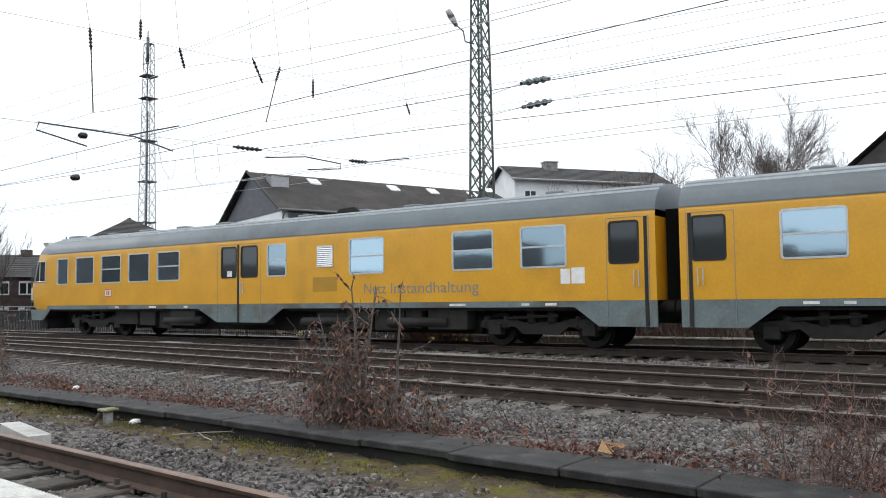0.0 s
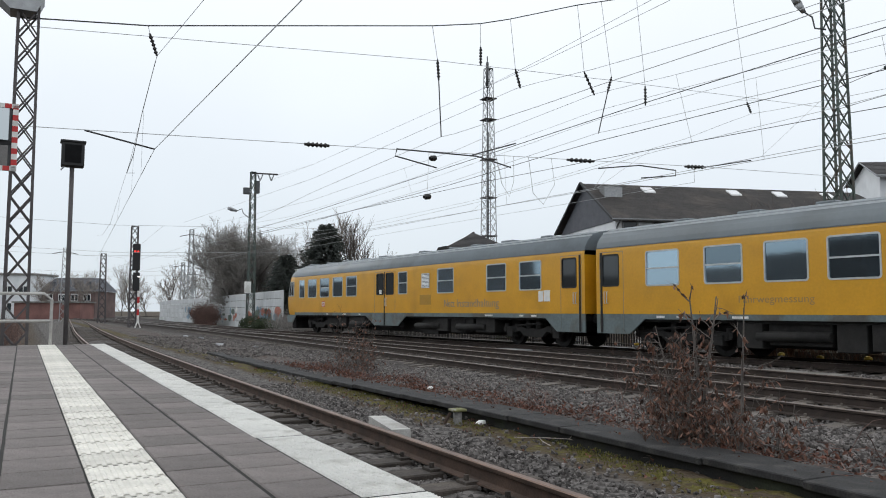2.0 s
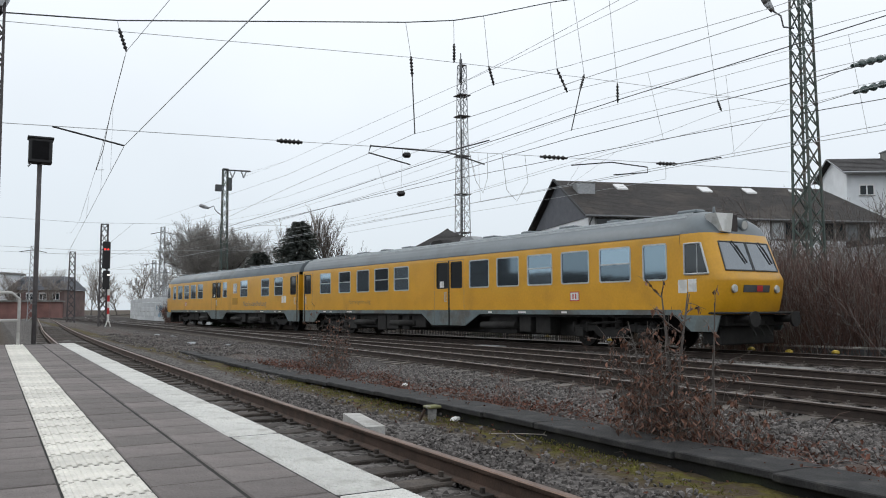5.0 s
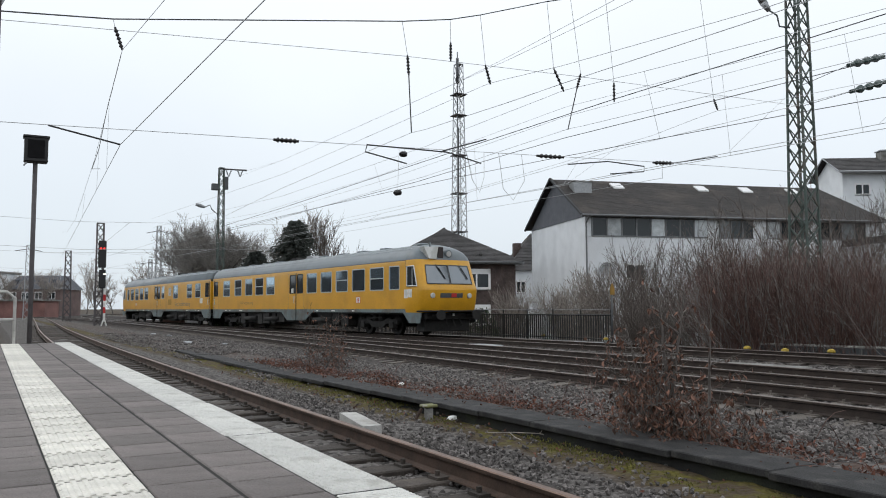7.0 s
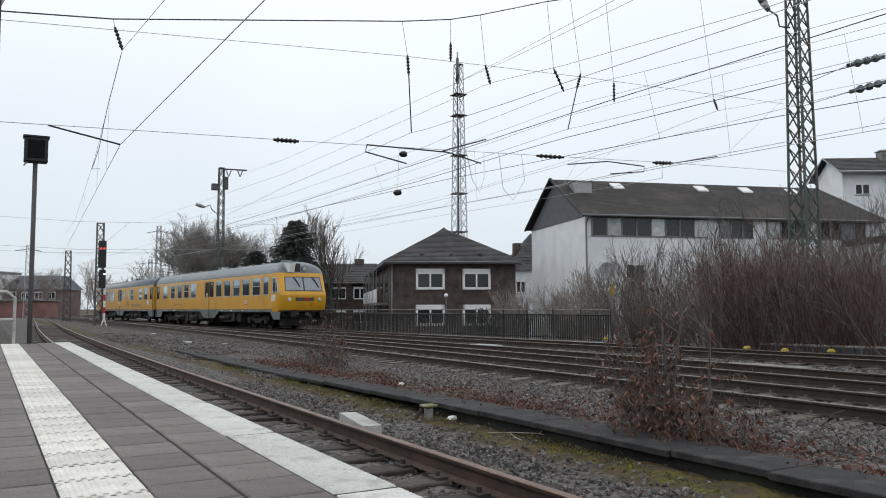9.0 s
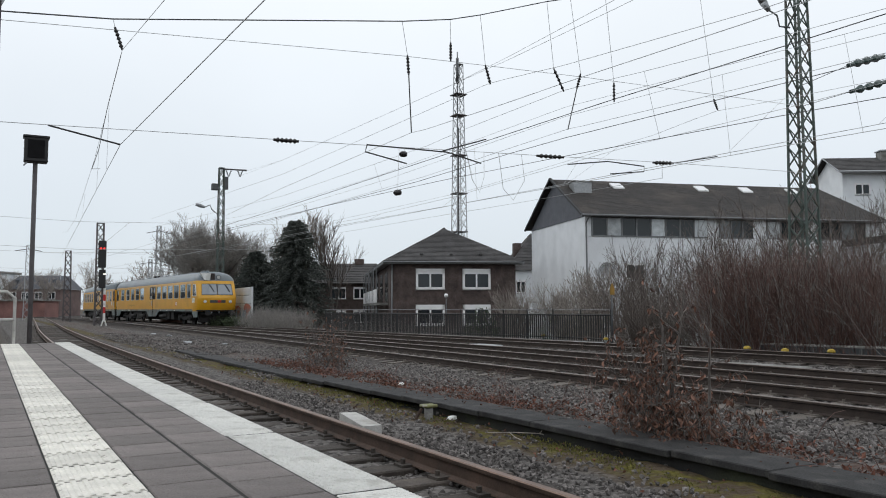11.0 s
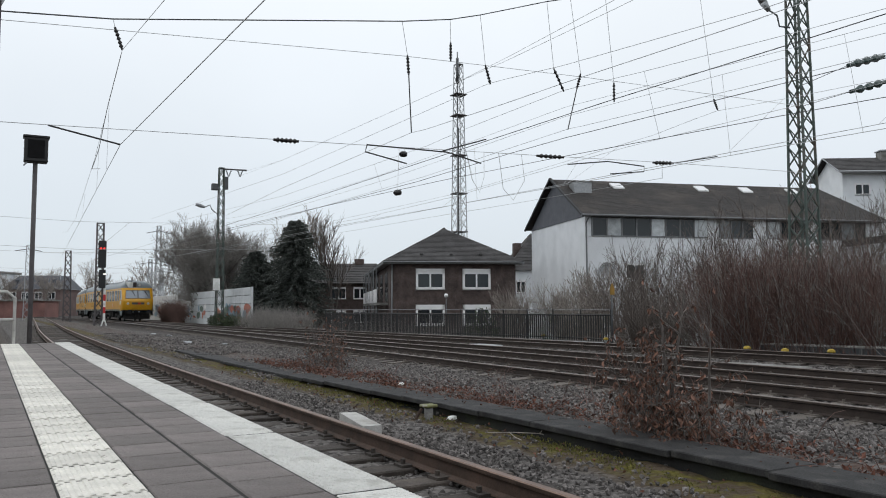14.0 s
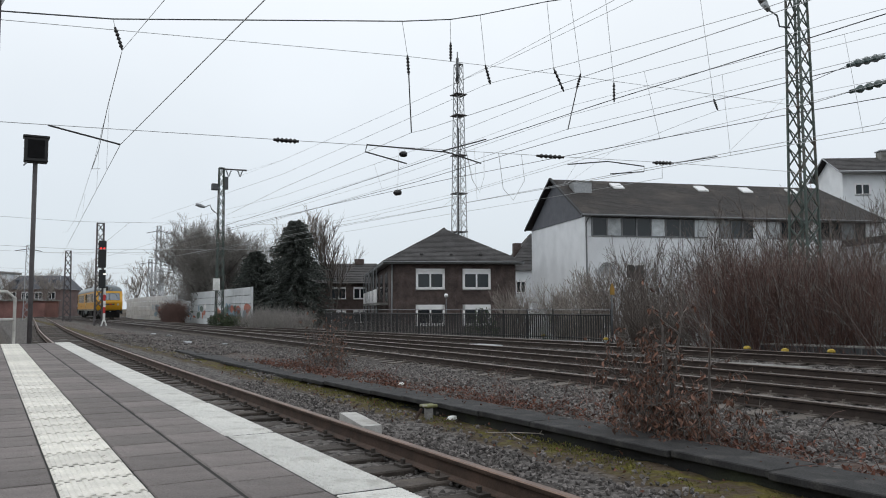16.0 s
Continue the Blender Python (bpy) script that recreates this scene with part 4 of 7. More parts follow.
# ---------------------------------------------------------------- light mesh writer for many small pieces
class Many:
    def __init__(self):
        self.v, self.f = [], []

    def stick(self, p, q, r0, r1, n=3):
        d = (q - p)
        if d.length < 1e-5:
            return
        a = d.orthogonal().normalized()
        b = d.normalized().cross(a)
        k0 = len(self.v)
        for c, r in ((p, r0), (q, r1)):
            for k in range(n):
                w = 2 * math.pi * k / n
                self.v.append(c + (a * math.cos(w) + b * math.sin(w)) * r)
        for k in range(n):
            j = (k + 1) % n
            self.f.append((k0 + k, k0 + j, k0 + n + j, k0 + n + k))

    def leaf(self, c, d, n, length, width):
        """A curled leaf of four facets."""
        s = d.cross(n).normalized()
        k0 = len(self.v)
        self.v += [c, c + d * length * 0.5 + s * width * 0.5 + n * width * 0.25, c + d * length - n * width * 0.3, c + d * length * 0.5 - s * width * 0.5 + n * width * 0.25, c + d * length * 0.55 - n * width * 0.08]
        self.f += [(k0, k0 + 1, k0 + 4), (k0 + 1, k0 + 2, k0 + 4), (k0 + 2, k0 + 3, k0 + 4), (k0 + 3, k0, k0 + 4)]

    def stone(self, c, r, rnd):
        k0 = len(self.v)
        ax = [Vector((rnd.gauss(0, 1), rnd.gauss(0, 1), rnd.gauss(0, 1))).normalized()]
        b = ax[0].orthogonal().normalized()
        ax += [b, ax[0].cross(b)]
        for a in ax:
            for s in (1, -1):
                self.v.append(c + a * (s * r * rnd.uniform(0.6, 1.25)))
        for i in (0, 1):
            for j in (2, 3):
                for k in (4, 5):
                    t = (k0 + i, k0 + j, k0 + k)
                    self.f.append(t if (i + j + k) % 2 == 0 else t[::-1])

    def done(self, name, material, parent=None, label="", smooth=False):
        me = bpy.data.meshes.new(name)
        me.from_pydata([tuple(p) for p in self.v], [], self.f)
        me.materials.append(material)
        if smooth:
            for pl in me.polygons:
                pl.use_smooth = True
        ob = new(name, me)
        if parent:
            ob.parent = parent
        if label:
            ob["label"] = label
        return ob


def rnd_dir(rnd, up=0.0):
    d = Vector((rnd.gauss(0, 1), rnd.gauss(0, 1), rnd.gauss(0, 1) + up))
    return d.normalized()


# ---------------------------------------------------------------- masts and signals
def lattice_mast(name, base, h, w0, w1, leg, material, panels, label, lean=(0, 0)):
    m = thing(name, pose(*base), label, "mast", "steel lattice masts")

    def corner(k, z):
        w = (w0 + (w1 - w0) * z / h) / 2
        sx, sy = ((-1, -1), (1, -1), (1, 1), (-1, 1))[k]
        return Vector((sx * w + lean[0] * z, sy * w + lean[1] * z, z))

    for k in range(4):
        bm = B()
        p, q = corner(k, 0), corner(k, h)
        tube(bm, p, q, leg, leg * 0.85, seg=4)
        part("leg", bm, material, m)
    for j in range(panels):
        za, zb = h * j / panels, h * (j + 1) / panels
        for k in range(4):
            bm = B()
            k2 = (k + 1) % 4
            tube(bm, corner(k, za), corner(k2, zb), leg * 0.5, seg=4, caps=False)
            tube(bm, corner(k2, za), corner(k, zb), leg * 0.5, seg=4, caps=False)
            part("brace", bm, material, m)
    bm = B()
    w = w1 / 2 + 0.02
    box(bm, -w + lean[0] * h, w + lean[0] * h, -w + lean[1] * h, w + lean[1] * h, h - 0.04, h)
    part("cap", bm, material, m)
    bm = B()
    box(bm, -w0 / 2 - 0.15, w0 / 2 + 0.15, -w0 / 2 - 0.15, w0 / 2 + 0.15, -1.2, 0.05, 0.02)
    part("footing", bm, M_CONCRETE, m)
    return m


def lamp_head(mast, p0, p1, p2, name="lamp"):
    bm = B()
    polytube(bm, [p0, p1, (Vector(p1) * 0.8 + Vector(p2) * 0.2 + Vector((0, 0, 0.3))), p2], 0.035, seg=6)
    arm = part("lamp_arm", bm, M_DARKGREY, mast)
    bm = B()
    d = (Vector(p2) - Vector(p1)).normalized()
    c = Vector(p2) + d * 0.35
    tube(bm, Vector(p2) - d * 0.05, c, 0.08, 0.15, seg=8)
    tube(bm, c, c + d * 0.35, 0.15, 0.12, seg=8)
    part("lamp_head", bm, M_GALV, arm, "grey street lamp head")


right_mast = lattice_mast("catenary_mast", (26.57, 19.35, -0.4), 14.5, 0.84, 0.50, 0.055, M_GREENSTEEL, 19, "tall green lattice catenary mast behind the tracks")
lamp_head(right_mast, (-0.25, 0.12, 12.25), (-0.6, 0.32, 12.3), (-0.95, 0.52, 12.95))
left_mast = lattice_mast("catenary_mast", (-0.22, 19.0, -0.4), 8.6, 0.46, 0.38, 0.045, M_RUSTSTEEL, 15, "brown lattice catenary mast with a lamp at its head")
bm = B()
prism(bm, [(-0.75, 8.3), (0.3, 8.3), (0.15, 7.95), (-0.35, 7.95)], "y", -0.3, 0.3)
part("lamp_housing", bm, M_GALV, left_mast, "flat grey floodlight housing")
far_mast = lattice_mast("catenary_mast", (15.45, 62.5, -0.4), 12.6, 0.55, 0.36, 0.05, M_GREENSTEEL, 16, "green lattice mast with a side arm among trees")
bm = B()
tube(bm, (-0.2, 0, 12.5), (1.75, -0.9, 12.4), 0.06, seg=6)
part("cross_arm", bm, M_RUSTSTEEL, far_mast)
for u in (0.5, 1.3):
    bm = B()
    for s in (-0.2, 0.2):
        tube(bm, (u + s, -u * 0.45, 12.4), (u, -u * 0.45, 11.9), 0.05, seg=6)
    part("insulator", bm, M_GALV, far_mast)
lamp_head(far_mast, (-0.25, 0, 8.9), (-0.7, 0.1, 9.3), (-1.2, 0.2, 9.45))
bm = B()
box(bm, -0.75, -0.25, -0.2, 0.2, 10.8, 11.3, 0.02)
box(bm, 0.2, 0.5, -0.2, 0.2, 10.9, 11.9, 0.02)
part("switch_box", bm, M_DARKGREY, far_mast)
bm = B()
box(bm, -0.6, -0.1, -0.5, -0.3, 3.0, 3.9, 0.02)
part("sign_plate", bm, M_WHITE, far_mast)

tower = lattice_mast("radio_tower", (37.9, 63.9, -3.0), 27.2, 1.35, 0.62, 0.045, M_GALV, 26, "slim galvanised radio tower behind a brick house")
bm = B()
tube(bm, (-0.35, -0.4, 21.0), (-0.35, -0.4, 28.2), 0.05, seg=6)
tube(bm, (-0.35, -0.4, 25.2), (-0.35, -0.4, 27.6), 0.14, seg=8)
tube(bm, (-0.3, -0.4, 6.0), (-0.3, -0.4, 21.0), 0.09, seg=6)
part("aerial", bm, M_DARKGREY, tower)
for z in (11.2, 14.8, 18.4, 22.2, 24.2):
    bm = B()
    box(bm, -0.6, 0.6, -0.6, 0.6, z, z + 0.08)
    part("platform_ring", bm, M_RUSTSTEEL, tower)

lattice_mast("catenary_mast", (7.1, 93.7, -0.4), 7.8, 0.75, 0.5, 0.07, M_RUSTSTEEL, 9, "dark lattice mast far along the line")
for x, y, h in ((20.0, 115.0, 13.0), (22.5, 136.5, 9.6), (24.5, 138.0, 8.2), (4.2, 118.0, 10.0)):
    mm = lattice_mast("catenary_mast", (x, y, -0.4), h, 0.9, 0.5, 0.06, M_GALV, 10, "pale distant lattice catenary mast")
    bm = B()
    polytube(bm, [(-1.6, 0, h * 0.92), (0, 0, h * 0.95), (1.6, 0, h * 0.92)], 0.05, seg=5)
    part("cross_arm", bm, M_RUSTSTEEL, mm)

# the light signal on its lattice post
sig = lattice_mast("light_signal", (7.6, 69.8, -0.25), 8.4, 0.55, 0.5, 0.06, M_RUSTSTEEL, 11, "railway light signal showing red on a lattice post")
sig["category"] = "signal"
sig["group"] = ""
bm = B()
box(bm, -0.16, 0.44, -0.50, -0.32, 4.75, 6.95, 0.06)
hs = part("signal_board", bm, M_BLACK, sig, "black signal board")
for x in (0.02, 0.26):
    bm = B()
    tube(bm, (x, -0.50, 6.3), (x, -0.54, 6.3), 0.08, seg=14)
    part("red_light", bm, M_SIGRED, hs)
bm = B()
box(bm, -0.08, 0.44, -0.48, -0.32, 3.1, 4.6, 0.05)
ds = part("lower_signal_board", bm, M_BLACK, sig)
bm = B()
box(bm, 0.24, 0.44, -0.52, -0.48, 4.2, 4.28)
part("white_light", bm, M_SIGWHITE, ds)
for k in range(5):
    bm = B()
    box(bm, 0.30, 0.48, -0.42, -0.36, 0.6 + k * 0.5, 1.1 + k * 0.5)
    part("mast_plate", bm, M_WHITE if k % 2 == 0 else M_RED, sig)
bm = B()
tube(bm, (0.39, -0.39, 0.7), (0.1, -0.4, -0.2), 0.06, seg=5)
tube(bm, (0.39, -0.39, 0.7), (0.68, -0.4, -0.2), 0.06, seg=5)
part("support_leg", bm, M_WHITE, sig)

# dark box on a slim pole beyond the platform's end
pole = thing("platform_signal", pose(0.57, 14.6, 0.0), "black signal box on a brown steel pole", "signal")
bm = B()
tube(bm, (0, 0, -0.4), (0, -0.02, 3.6), 0.038, 0.036, seg=10)
part("pole", bm, M_RUSTSTEEL, pole)
bm = B()
box(bm, -0.17, 0.18, -0.11, 0.11, 3.6, 4.02, 0.015)
box(bm, -0.19, 0.20, -0.13, 0.13, 4.0, 4.035, 0.008)
bxx = part("signal_box", bm, M_BLACK, pole)
bm = B()
box(bm, -0.12, 0.13, -0.118, -0.108, 3.66, 3.96)
part("screen", bm, mat("dull_black_screen", (0.010, 0.010, 0.011), 0.9, spec=0.15), bxx)
bm = B()
tube(bm, (-0.10, -0.05, 3.62), (-0.17, -0.08, 3.53), 0.015, seg=6)
part("bracket", bm, M_GALV, pole)

# platform end railing, mirror on its post
rl = thing("railing", None, "white tubular railing closing the platform's end", "railing")
for pts in ([(-3.0, 10.5, 1.40), (0.17, 10.5, 1.40), (0.25, 10.5, 1.33), (0.25, 10.5, 0.74)], [(-3.0, 10.5, 1.08), (0.25, 10.5, 1.08)], [(-1.2, 10.5, 0.74), (-1.2, 10.5, 1.40)]):
    bm = B()
    polytube(bm, pts, 0.018, seg=8)
    part("rail_tube", bm, M_PALECONC, rl)
mr = thing("traffic_mirror", pose(-0.57, 12.4, -0.42, 2.5), "driver's mirror in a red and white striped frame", "mirror")
bm = B()
tube(bm, (0, 0.1, 0.1), (0, 0.1, 3.7), 0.035, seg=8)
part("post", bm, M_GALV, mr)
bm = B()
box(bm, -0.36, 0.30, 0.0, 0.05, 3.54, 4.42, 0.02)
part("backing", bm, M_DARKGREY, mr)
bm = B()
box(bm, -0.30, 0.25, -0.012, 0.004, -0.22, 0.22, 0.0)
part("mirror_pane", bm, M_MIRROR, mr).matrix_basis = pose(0, -0.032, 4.145, -5)
bm = B()
box(bm, -0.30, 0.25, -0.014, 0.004, -0.14, 0.14, 0.0)
part("mirror_pane", bm, M_MIRROR, mr).matrix_basis = pose(0, -0.022, 3.72, 8)
for k in range(12):
    z = 3.52 + k * 0.076
    bm = B()
    box(bm, 0.29, 0.36, -0.03, 0.05, z, z + 0.076)
    part("frame_stripe", bm, M_RED if k % 2 else M_WHITE, mr)
for k in range(9):
    x = -0.38 + k * 0.082
    for z in (3.52, 4.37):
        bm = B()
        box(bm, x, x + 0.082, -0.03, 0.05, z, z + 0.06)
        part("frame_stripe", bm, M_RED if k % 2 else M_WHITE, mr)
bm = B()
box(bm, -0.36, 0.30, -0.02, 0.03, 3.87, 3.92)
part("frame_bar", bm, M_BLACK, mr)

# ---------------------------------------------------------------- overhead line
SPAN_Y = 19.0


def wire_thing(name, label, pts, r, material=M_WIRE):
    bm = B()
    polytube(bm, pts, r, seg=4)
    ob = finish(name, bm, material)
    return tagged(ob, label, "wire", "overhead wires")


def insulator(p, q, material=M_INSUL, r=0.052, discs=5, name="insulator"):
    p, q = Vector(p), Vector(q)
    bm = B()
    tube(bm, p, q, r * 0.5, seg=6)
    for k in range(discs):
        c = p + (q - p) * ((k + 1.0) / (discs + 1))
        d = (q - p) * (0.42 / (discs + 1))
        tube(bm, c - d, c + d * 0.2, r * 0.45, r, seg=10)
        tube(bm, c + d * 0.2, c + d, r, r * 0.45, seg=10)
    ob = finish(name, bm, material)
    return tagged(ob, "dark ribbed porcelain insulator on the overhead wires", "insulator", "overhead insulators")


def sp(x, z):
    return (x, SPAN_Y, z)


# head spans across the tracks
wire_thing("head_span", "dark steel head span wire across the tracks", [sp(-0.3, 7.48), sp(2.21, 7.73), sp(9.5, 8.97), sp(11.01, 9.29), sp(12.01, 9.6), sp(14.4, 10.45), sp(18.5, 11.7), sp(26.0, 13.6)], 0.017, M_DARKWIRE)
wire_thing("upper_span", "thin upper cross span wire", [sp(-0.3, 7.30), sp(9.64, 8.02), sp(15.6, 8.3), sp(25.9, 8.66)], 0.008)
wire_thing("lower_span", "thin lower cross span wire", [sp(-0.3, 5.12), sp(8.56, 5.46), sp(14.16, 5.7), sp(19.47, 5.94), sp(26.1, 6.16)], 0.009)
for top, a, b in (((2.21, 7.73), (2.25, 7.55), (2.42, 7.05)), ((9.5, 8.97), (9.66, 8.05), (9.70, 7.5)), ((12.01, 9.6), (12.17, 8.15), (12.34, 7.61)), ((14.4, 10.45), (14.62, 8.42), (15.0, 7.75)),
                  ((15.3, 10.75), (15.66, 8.4), (15.5, 7.9)), ((16.7, 11.2), (17.0, 8.3), (17.0, 7.68)), ((20.9, 12.35), (21.5, 8.35), (21.68, 7.98))):
    wire_thing("hanger_wire", "thin hanger wire of the head span", [sp(*top), sp(*a)], 0.008)
    insulator(sp(*a), sp(*b))
wire_thing("hanger_wire", "thin hanger wire of the head span", [sp(11.01, 9.28), sp(11.02, 8.62)], 0.008)
insulator(sp(11.02, 8.62), sp(11.02, 8.1))
wire_thing("hanger_rod", "steel rod hanging below an insulator", [sp(9.70, 7.5), sp(9.78, 5.93)], 0.017, M_DARKWIRE)
wire_thing("hanger_rod", "steel rod hanging below an insulator", [sp(15.5, 7.9), sp(15.13, 6.59)], 0.017, M_DARKWIRE)
for a, b in (((5.95, 5.35), (6.6, 5.37)), ((13.95, 5.68), (14.95, 5.72)), ((18.6, 5.88), (19.5, 5.93))):
    insulator(sp(*a), sp(*b), r=0.07)
for pts in ([(0.96, 5.16), (2.43, 4.88)], [(8.48, 5.49), (8.42, 5.28), (9.64, 5.07)], [(8.5, 5.47), (10.9, 5.50), (12.0, 5.28)], [(10.75, 5.52), (12.17, 5.99)], [(15.11, 5.52), (16.7, 5.75), (18.21, 5.72), (18.2, 5.55), (16.78, 5.36)],
            [(19.4, 5.92), (21.6, 6.35)]):
    bm = B()
    polytube(bm, [sp(*p) for p in pts], 0.019, seg=6)
    tagged(finish("steady_arm", bm, M_DARKWIRE), "dark steel steady arm holding a contact wire", "steady arm", "steady arms")
for x, z in ((9.27, 4.25), (9.44, 5.31)):
    insulator((x, SPAN_Y, z), (x + 0.28, SPAN_Y + 0.2, z + 0.06), r=0.08, discs=3)
    wire_thing("hanger_wire", "thin hanger wire of the head span", [(x + 0.14, SPAN_Y + 0.1, z + 0.03), (x + 0.14, SPAN_Y, 5.47)], 0.004)
for x, z in ((29.1, 10.66), (29.2, 9.62)):
    insulator((x, SPAN_Y, z), (x + 2.4, SPAN_Y, z + 0.74), M_INSULG, 0.17, 3)
wire_thing("feeder_wire", "dark feeder wire at the tall mast", [sp(26.3, 9.5), sp(29.1, 10.66)], 0.014, M_DARKWIRE)
wire_thing("feeder_wire", "dark feeder wire at the tall mast", [sp(26.3, 8.7), sp(29.2, 9.62)], 0.014, M_DARKWIRE)
wire_thing("feeder_wire", "dark feeder wire at the tall mast", [sp(31.5, 11.4), (44, 12, 15.0)], 0.014, M_DARKWIRE)
wire_thing("feeder_wire", "dark feeder wire at the tall mast", [sp(31.5, 10.35), (44, 12, 13.0)], 0.014, M_DARKWIRE)


LINES = {}


def run_wire(key, name, label, x, slope, yz, r, material=M_WIRE):
    """A wire in the upright plane over its track, by its heights along the way."""
    LINES[key] = (x, slope, yz)
    return wire_thing(name, label, [(x + slope * (y - SPAN_Y), y, z) for y, z in yz], r, material)


def on_line(key, y):
    x, slope, yz = LINES[key]
    for (y0, z0), (y1, z1) in zip(yz, yz[1:]):
        if y0 <= y <= y1:
            return (x + slope * (y - SPAN_Y), y, z0 + (z1 - z0) * (y - y0) / (y1 - y0))


CARRIER = "grey sagging carrier wire of the overhead line"
CONTACT = "straight copper contact wire over the track"
run_wire("a", "carrier_wire", CARRIER, 12.34, -0.02, [(-31, 7.5), (-6, 6.3), (9.8, 6.81), (15.7, 7.29), (18.3, 7.58), (19.2, 7.66), (20.1, 7.66), (36.8, 7.60), (69, 8.6)], 0.0072)
run_wire("b", "carrier_wire", CARRIER, 9.78, 0.0, [(-31, 5.9), (-6, 5.25), (7.9, 5.46), (12.3, 5.64), (14.3, 5.7), (18.2, 5.86), (19, 5.93), (30, 5.88), (44, 5.55), (69, 5.95)], 0.0072)
run_wire("c", "carrier_wire", CARRIER, 15.0, -0.07, [(-31, 7.8), (-6, 6.95), (4, 7.0), (11.7, 7.35), (16, 7.58), (19, 7.79), (24, 7.6), (26.8, 7.42), (41.2, 7.2), (69, 7.9)], 0.0072)
run_wire("d", "feeder_wire", "dark thick feeder wire along the tracks", 17.0, -0.05, [(-31, 8.1), (6, 7.83), (13, 7.78), (19.1, 7.77), (24.5, 7.7), (47.7, 7.4), (69, 7.3)], 0.014, M_DARKWIRE)
run_wire("e", "carrier_wire", CARRIER, 17.0, -0.07, [(-31, 8.0), (-6, 7.5), (4.4, 7.55), (10, 7.63), (13.1, 7.72), (21.3, 8.0), (34, 7.5), (50, 7.3), (69, 8.0)], 0.0065)
run_wire("f", "carrier_wire", CARRIER, 17.3, -0.07, [(-31, 7.9), (-6, 7.45), (3.7, 7.48), (10.2, 7.5), (13.3, 7.62), (21.6, 7.78), (34, 7.3), (50, 7.1), (69, 7.7)], 0.0065)
run_wire("g", "carrier_wire", CARRIER, 15.13, -0.07, [(-31, 7.0), (-6, 6.4), (2.7, 6.38), (9, 6.36), (11.8, 6.42), (18.4, 6.58), (19, 6.61), (27, 6.3), (44, 6.0), (69, 6.5)], 0.0072)
run_wire("h", "contact_wire", CONTACT, 16.0, -0.08, [(-31, 6.45), (2.8, 6.51), (12.5, 6.58), (20.1, 6.63), (23, 6.58), (29, 6.4), (40, 6.3), (69, 6.2)], 0.011, M_DARKWIRE)
run_wire("i", "contact_wire", CONTACT, 15.5, -0.075, [(-31, 5.1), (2.8, 5.35), (9.3, 5.55), (12.1, 5.66), (19.6, 5.9), (25.8, 6.06), (36.6, 6.2), (69, 6.4)], 0.010, M_DARKWIRE)
run_wire("j", "carrier_wire", CARRIER, 18.2, -0.08, [(-31, 7.6), (3.2, 6.87), (10.8, 6.66), (14, 6.56), (19.8, 6.47), (25.9, 6.19), (29.8, 5.99), (38.5, 5.85), (69, 6.3)], 0.0072)
run_wire("k", "carrier_wire", CARRIER, 21.68, -0.075, [(-31, 8.4), (-6, 7.4), (3.8, 7.46), (12.6, 7.66), (16.6, 7.82), (18.2, 7.91), (19, 7.96), (19.8, 7.88), (21.9, 7.63), (34, 7.0), (50, 6.9), (69, 7.6)], 0.0072)
run_wire("l", "contact_wire", CONTACT, 19.0, -0.08, [(-31, 5.83), (18.6, 5.82), (69, 5.8)], 0.010)
run_wire("m", "contact_wire", CONTACT, 17.5, -0.0805, [(-31, 5.2), (3.1, 5.25), (13.6, 5.39), (25, 5.45), (35.6, 5.53), (69, 5.6)], 0.010)
run_wire("n", "contact_wire", CONTACT, 19.0, -0.08, [(19, 5.40), (27, 5.41), (33.8, 5.45), (69, 5.5)], 0.0072)
wire_thing("hanger_wire", "thin hanger wire of the cross span", [sp(19.0, 5.92), sp(19.0, 5.40)], 0.008)
for top, low, ys in (("c", "i", (15.8, 24.5, 31.0, 9.0)), ("k", "l", (16.5, 12.0, 23.5)), ("f", "m", (15.2, 8.0, 27.0)), ("g", "h", (14.0,)), ("j", "m", (22.0, 29.5, 36.0)), ("e", "m", (11.5,))):
    for y in ys:
        wire_thing("dropper", "thin dropper between carrier and contact wire", [on_line(low, y), on_line(top, y)], 0.005)
for za, zb in ((8.27, 11.75), (8.05, 11.5)):
    wire_thing("feeder_wire", "high feeder wire along the tracks", [(11.2, 0, za - 0.5), (12.3, 13.5, za), (12.77, 18.7, za * 0.4 + 5.1), (13.12, 22.5, 8.58), (15.3, 47.0, 10.25), (16.6, 61.8, zb)], 0.0062)
wire_thing("contact_wire", "straight copper contact wire over the siding", [(2.95, -31, 4.85), (2.72, 9, 4.85), (2.43, SPAN_Y, 4.88), (4.7, 69, 5.2)], 0.0075)
wire_thing("carrier_wire", "grey sagging carrier wire over the siding", [(2.9, -8, 5.7), (2.75, 3, 6.0), (2.6, 12, 6.5), (2.42, SPAN_Y, 7.05), (2.9, 29, 6.2), (3.6, 44, 5.7), (4.2, 57, 6.2), (4.7, 69, 7.2)], 0.006)
for y, z in ((27, 6.35), (36, 5.95), (23.0, 6.7)):
    wire_thing("dropper", "thin dropper between carrier and contact wire", [(2.43 + (y - 19) * 0.045, y, 4.95), (2.43 + (y - 19) * 0.05, y, z)], 0.005)
wire_thing("jumper_wire", "slack looping jumper wire", [(2.42, 19.2, 7.0), (2.3, 20.5, 6.0), (2.25, 21.5, 5.2), (2.2, 22.5, 4.85), (2.45, 23, 4.95)], 0.010)
